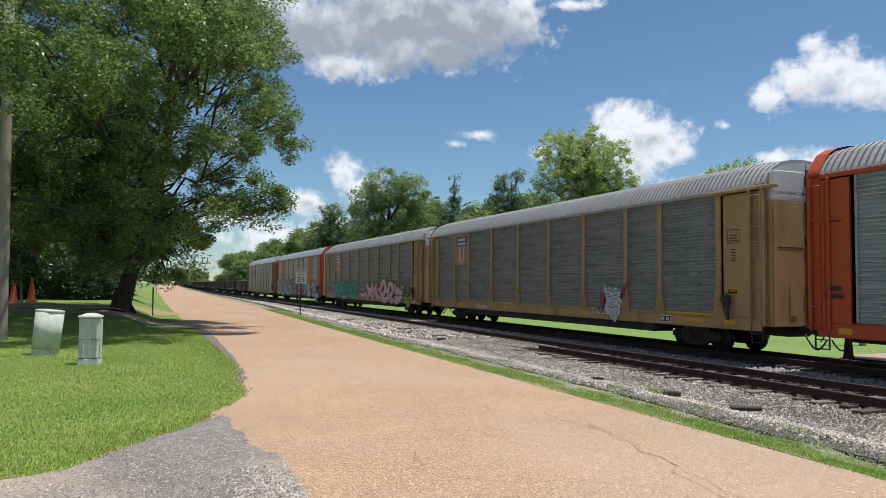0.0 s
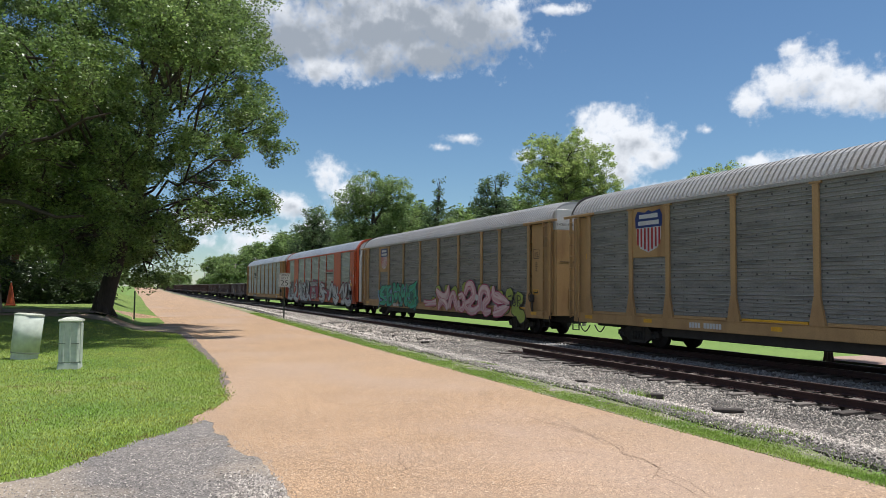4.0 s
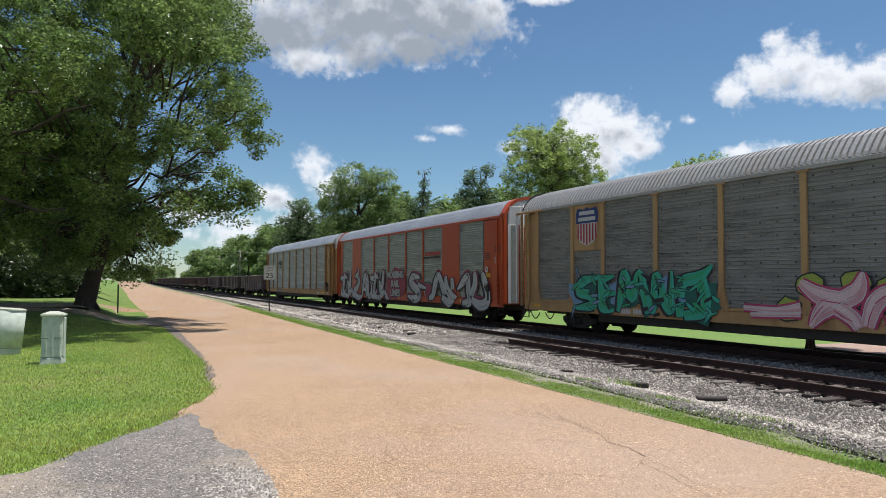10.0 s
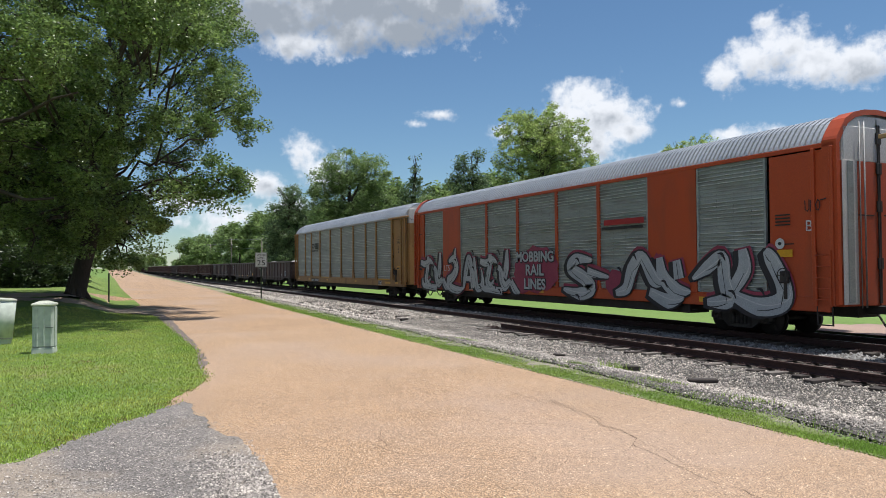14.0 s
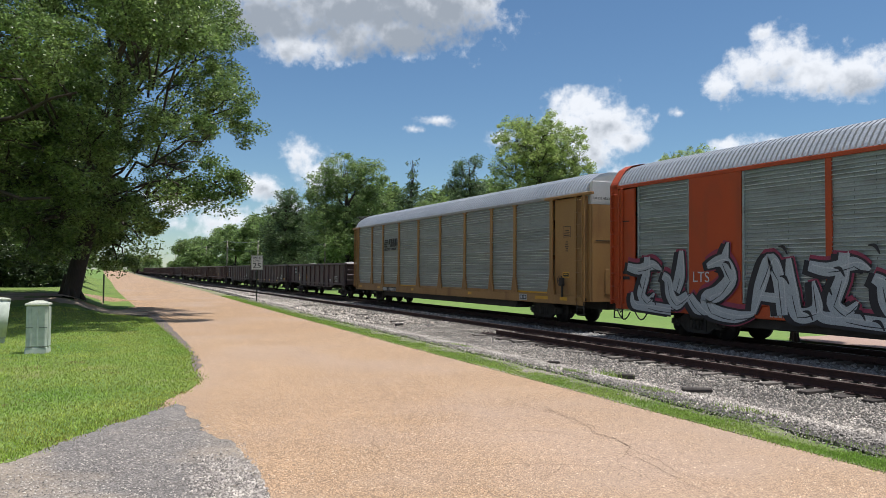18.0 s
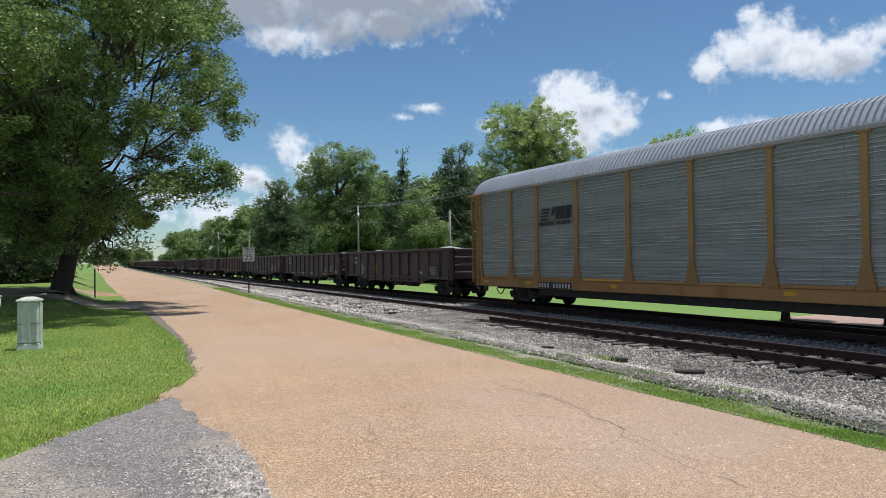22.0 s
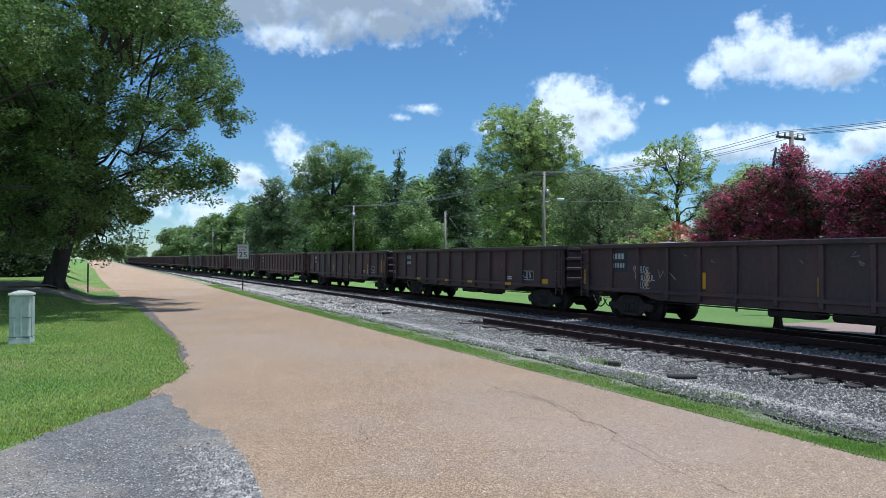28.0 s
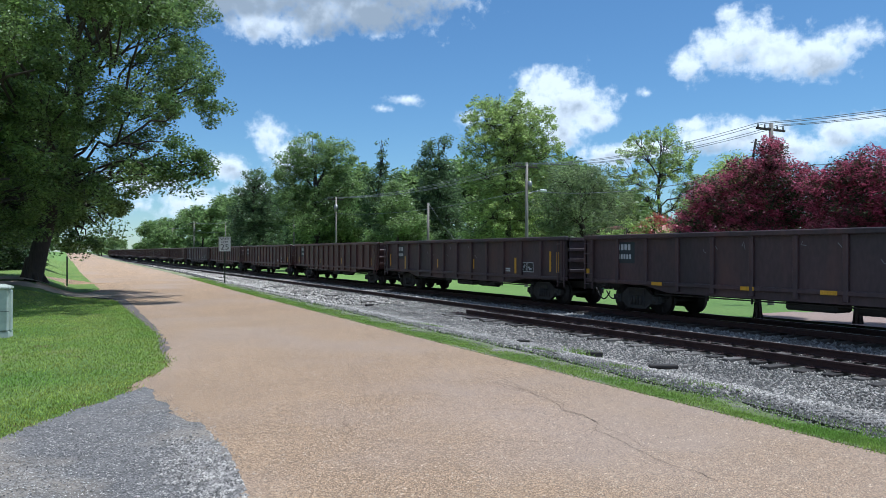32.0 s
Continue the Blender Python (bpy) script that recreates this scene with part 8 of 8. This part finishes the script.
# ---- loose stones and grass ----
def scatter_mesh(name, at, turn_seed, size, mat, kind, tall=0.45):
    """Small pieces scattered at points: kind 'stone' (squashed octahedra) or 'blade' (bent triangles)."""
    rs = np.random.RandomState(turn_seed)
    n = len(at)
    if kind == "stone":
        shape = np.array([(1, 0, 0), (0, 1, 0), (-1, 0, 0), (0, -1, 0), (0, 0, 1), (0, 0, -1)], float)
        tri = np.array([(0, 1, 4), (1, 2, 4), (2, 3, 4), (3, 0, 4), (1, 0, 5), (2, 1, 5), (3, 2, 5), (0, 3, 5)])
        v = shape[None] * (1 + rs.uniform(-0.3, 0.3, (n, 6, 1))) * (np.array([1.0, 0.75, 0.6]) * rs.uniform(0.75, 1.25, (n, 1, 3)))
        q = rs.normal(size=(n, 4))
        q /= np.linalg.norm(q, axis=1)[:, None]
        w, x, y, z = q.T
        R = np.stack([1 - 2 * (y * y + z * z), 2 * (x * y - z * w), 2 * (x * z + y * w), 2 * (x * y + z * w), 1 - 2 * (x * x + z * z), 2 * (y * z - x * w), 2 * (x * z - y * w), 2 * (y * z + x * w), 1 - 2 * (x * x + y * y)], 1).reshape(n, 3, 3)
        v = np.einsum("nij,nkj->nki", R, v) * (size * rs.uniform(0.55, 1.35, (n, 1, 1)))
        v += at[:, None]
    elif kind == "blade":
        a = rs.uniform(0, 2 * np.pi, n)
        h = size * rs.uniform(0.5, 1.4, n)
        w = 0.0045 + 0.0010 * at[:, 1].clip(0, 40) / 6
        side = np.stack([np.cos(a) * w, np.sin(a) * w, 0 * a], 1)
        lean = np.stack([rs.normal(size=n) * 0.45 * h, rs.normal(size=n) * 0.45 * h, h], 1)
        v = np.stack([at - side, at + side, at + lean], 1)
        tri = np.array([(0, 1, 2)])
    if kind == "chip":
        shape = np.array([(1, 0, 0), (0.3, 0.9, 0), (-0.9, 0.4, 0), (-0.4, -0.9, 0), (0.1, 0.0, tall)], float)
        tri = np.array([(0, 1, 4), (1, 2, 4), (2, 3, 4), (3, 0, 4)])
        a = rs.uniform(0, 2 * np.pi, n)
        v = shape[None] * rs.uniform(0.7, 1.3, (n, 5, 1))
        v[:, 4, :2] += rs.uniform(-0.5, 0.5, (n, 2)) * min(1.0, tall)
        v = np.stack([v[..., 0] * np.cos(a)[:, None] - v[..., 1] * np.sin(a)[:, None], v[..., 0] * np.sin(a)[:, None] + v[..., 1] * np.cos(a)[:, None], v[..., 2]], 2) * (size * rs.uniform(0.5, 1.4, (n, 1, 1)))
        v += at[:, None]
    k = v.shape[1]
    faces = (tri[None] + (np.arange(n) * k)[:, None, None]).reshape(-1, 3)
    me = bpy.data.meshes.new(name)
    me.vertices.add(n * k), me.loops.add(len(faces) * 3), me.polygons.add(len(faces))
    me.vertices.foreach_set("co", v.reshape(-1))
    me.loops.foreach_set("vertex_index", faces.ravel().astype(np.int32))
    me.polygons.foreach_set("loop_start", np.arange(0, len(faces) * 3, 3, dtype=np.int32))
    me.polygons.foreach_set("loop_total", np.full(len(faces), 3, dtype=np.int32))
    me.materials.append(mat)
    me.update()
    return me


def on_ground(x, y, lift):
    return np.array([(a, b, ground_z(float(a), float(b)) + lift) for a, b in zip(x, y)])


rs = np.random.RandomState(12)
# ballast: dense close to the road, thinner far off; kept clear of the rail heads
n = 120000
y = 3.0 + 42 * rs.rand(n) ** 1.7
u = rs.rand(n)
right = np.array([road_right(float(v)) for v in y])
x = right + 0.55 + (17.3 - right - 0.55) * u
keep = (np.abs(np.abs(x - SIDING_X) - G) > 0.10) & (u > 0.09 * rs.rand(n)) & (x < 15.4 + 0.25 * rs.normal(size=n))
tie_free = ~((np.abs(x - SIDING_X) < 1.3) & (y < 24) & (np.abs((y + 6 + 0.275) % 0.55 - 0.275) < 0.13) & (rs.rand(n) < 0.9))
at = on_ground(x[keep & tie_free], y[keep & tie_free], 0.0)
at[:, 2] += 0.002 + 0.012 * rs.rand(len(at))
tagged(new("ballast_stones", scatter_mesh("ballast_stones", at, 3, 0.0245, STONE, "stone")), "loose pale grey crushed ballast stones", "ballast", kind="stuff")
y = 30 + 70 * rs.rand(16000) ** 1.2
right = np.array([road_right(float(v)) for v in y])
x = right + 1.4 + (16.6 - right) * rs.rand(16000) * 0.9
at = on_ground(x, y, 0.035)
tagged(new("ballast_stones", scatter_mesh("ballast_stones", at, 4, 0.065, STONE, "stone")), "pale ballast stones farther along the track", "ballast", kind="stuff")

# stones round the main track, the train's shade put into their darker colour
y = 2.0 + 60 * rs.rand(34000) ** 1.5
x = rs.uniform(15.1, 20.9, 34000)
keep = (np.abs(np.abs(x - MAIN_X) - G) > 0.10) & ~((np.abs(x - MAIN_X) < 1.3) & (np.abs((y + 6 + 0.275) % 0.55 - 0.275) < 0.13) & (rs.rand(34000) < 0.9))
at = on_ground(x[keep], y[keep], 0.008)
tagged(new("ballast_stones", scatter_mesh("ballast_stones", at, 14, 0.040, SHADED_STONE, "chip", 1.0)), "ballast stones round the main track, darkened for the train's shade", "ballast", kind="stuff")

# gravel of the apron and its scattered edge
GRIT = material("apron_grit", (0.46, 0.41, 0.36), (0.22, 0.195, 0.18), rough=0.95, scale=9, fine=40, bump=0.2, spread=0.75)
x, y = rs.uniform(-4, 1.35, 42000), rs.uniform(3.4, 9.4, 42000)
keep = (y < 7.0 + 1.6 * np.clip((x + 0.6) / 1.2, 0, 1.5) + 0.2 * rs.normal(size=42000)) & (x < 1.25 - 0.15 * np.abs(y - 7) + 0.13 * rs.normal(size=42000))
at = on_ground(x[keep], y[keep], 0.015)
tagged(new("loose_gravel", scatter_mesh("loose_gravel", at, 5, 0.0075, GRIT, "chip", 0.7)), "loose grey and tan gravel on the apron", "gravel", kind="stuff")
n = 3000
x, y = 1.05 + 0.16 * rs.normal(size=n), 5.7 + 0.55 * rs.normal(size=n)
keep = (x < 1.3 - 0.10 * np.abs(y - 6.4)) & (y > 3.5) & (y < 6.9)
at = on_ground(x[keep], y[keep], 0.012)
tagged(new("coarse_gravel", scatter_mesh("coarse_gravel", at, 25, 0.012, GRIT, "chip", 0.9)), "coarse pale gravel heaped along the broken edge of the road", "gravel", kind="stuff")
CHIP = material("road_chip", (0.62, 0.47, 0.33), (0.36, 0.25, 0.165), rough=0.85, scale=9, fine=40, bump=0.1, spread=0.5)
n = 70000
y = 2.2 + 17 * rs.rand(n) ** 1.6
x = 1.0 + (6.3 - 1.0) * rs.rand(n)
at = on_ground(x, y, 0.0035)
tagged(new("road_chips", scatter_mesh("road_chips", at, 6, 0.0075, CHIP, "chip", 0.6)), "coarse stone chips bedded in the pink road surface", "gravel", kind="stuff")

# grit and small stones in the weedy margin
n = 16000
y = 2.6 + 40 * rs.rand(n) ** 1.7
right = np.array([road_right(float(v)) for v in y])
x = right + 0.28 + 1.5 * rs.rand(n) ** 1.2
at = on_ground(x, y, 0.012)
tagged(new("margin_grit", scatter_mesh("margin_grit", at, 15, 0.012, GRIT, "stone")), "tan grit and small stones in the weedy margin", "gravel", kind="stuff")

# grass
BLADE = material("grass_blade", (0.27, 0.43, 0.055), (0.50, 0.53, 0.11), rough=0.5, scale=0.8, fine=6, bump=0, spread=0.55, through_light=0.4)
n = 220000
y = 5.8 + 23 * rs.rand(n) ** 1.5
corner_y, corner_x = (5.6, 6.4, 7.05, 7.3, 7.75, 8.4, 8.65, 9.05, 9.6), (-20, -3, -1.1, -0.6, -0.3, 0.1, 0.3, 0.6, 0.85)
edge_x = np.where(y > 9.6, np.array([lawn_edge(float(v)) for v in y]), np.interp(y, corner_y, corner_x))
x = edge_x + 0.06 * rs.normal(size=n) - (6 + y * 0.35) * rs.rand(n) ** 1.2
keep = x > -16
at = on_ground(x[keep], y[keep], 0.012)
tagged(new("grass_blades", scatter_mesh("grass_blades", at, 8, 0.028, BLADE, "blade")), "short sunlit grass blades of the lawn", "grass", kind="stuff")
CLOVER = material("verge_clover", (0.24, 0.42, 0.055), (0.40, 0.52, 0.10), rough=0.55, scale=1.2, fine=8, bump=0, spread=0.5, through_light=0.35)
n = 130000
y = 3.0 + 45 * rs.rand(n) ** 1.7
right = np.array([road_right(float(v)) for v in y])
patchy = np.array([0.5 + 0.9 * noise.noise((3.0, float(v) * 0.9, 2.0)) + 0.5 * noise.noise((7.0, float(v) * 4.0, 2.0)) for v in y]).clip(0.12, 1.2)
w = 0.05 * rs.normal(size=n) + (0.36 + 0.28 * np.clip((y - 3) / 9, 0, 1)) * patchy ** 0.5 * rs.rand(n) ** 1.1 + (rs.rand(n) < 0.14) * rs.rand(n) * 0.7
keep = rs.rand(n) < 0.35 + patchy * 0.65
at = on_ground((right - 0.02 + w)[keep], y[keep], 0.006)
tagged(new("verge_grass", scatter_mesh("verge_grass", at, 9, 0.022, CLOVER, "blade")), "bright tufted grass along the road's edge", "grass", kind="stuff")
# dry clippings and weeds
DRY = material("dry_clippings", (0.34, 0.26, 0.12), (0.26, 0.17, 0.08), rough=0.9, scale=2, fine=10, bump=0, spread=0.3)
pts = []
for cx, cy, r, k in ((-0.2, 14.2, 0.16, 120), (-1.0, 13.7, 0.2, 110), (-1.5, 13.5, 0.14, 80), (-3.2, 12.4, 0.25, 120), (-1.0, 10.2, 0.3, 120), (0.3, 12.6, 0.1, 60), (-2.4, 15.2, 0.2, 90), (-1.9, 11.4, 0.25, 90), (-2.0, 6.75, 0.25, 60), (-0.9, 7.2, 0.12, 60), (-0.3, 7.85, 0.1, 50), (0.25, 8.6, 0.1, 60), (0.75, 9.35, 0.1, 60), (1.1, 10.2, 0.1, 40), (1.4, 11.4, 0.08, 40)):
    pts += [(cx + rs.normal() * r, cy + rs.normal() * r * 0.8) for _ in range(k)]
at = on_ground(np.array([p[0] for p in pts]), np.array([p[1] for p in pts]), 0.035)
tagged(new("dry_grass", scatter_mesh("dry_grass", at, 10, 0.016, DRY, "blade")), "brown dry clippings lying on the lawn", "grass", kind="stuff")
for cx, cy, n, h in ((9.75, 12.25, 160, 0.13), (7.4, 8.3, 160, 0.04), (7.5, 10.5, 120, 0.04), (7.3, 6.6, 160, 0.04), (7.9, 15.5, 120, 0.04)):
    at = on_ground(cx + rs.normal(size=n) * 0.16, cy + rs.normal(size=n) * 0.2, 0.02)
    tagged(new("weed_tuft", scatter_mesh("weed_tuft", at, n, h, CLOVER, "blade")), "green weeds growing through the ballast", "weeds", kind="stuff")


def rolled(t):
    return float(np.interp(t, [r[0] for r in ROLL], [r[1] for r in ROLL]))


def motions():
    """The whole train rolls along the main track, its wheels turn, and the cloud drifts."""
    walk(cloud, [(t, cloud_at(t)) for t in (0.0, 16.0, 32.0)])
    for car, start in CARS:
        walk(car, [(t, pose(MAIN_X, start - s, RAIL_TOP_Z)) for t, s in ROLL])
    near = [car for car, start in CARS[:12]]
    for car, wheel, y in TRUCKS:
        if car in near:
            walk(wheel, [(k * 4 / 30, Matrix.Translation((0, y, 0.46)) @ Matrix.Rotation(rolled(k * 4 / 30) / 0.46, 4, "X")) for k in range(241)])


motions()
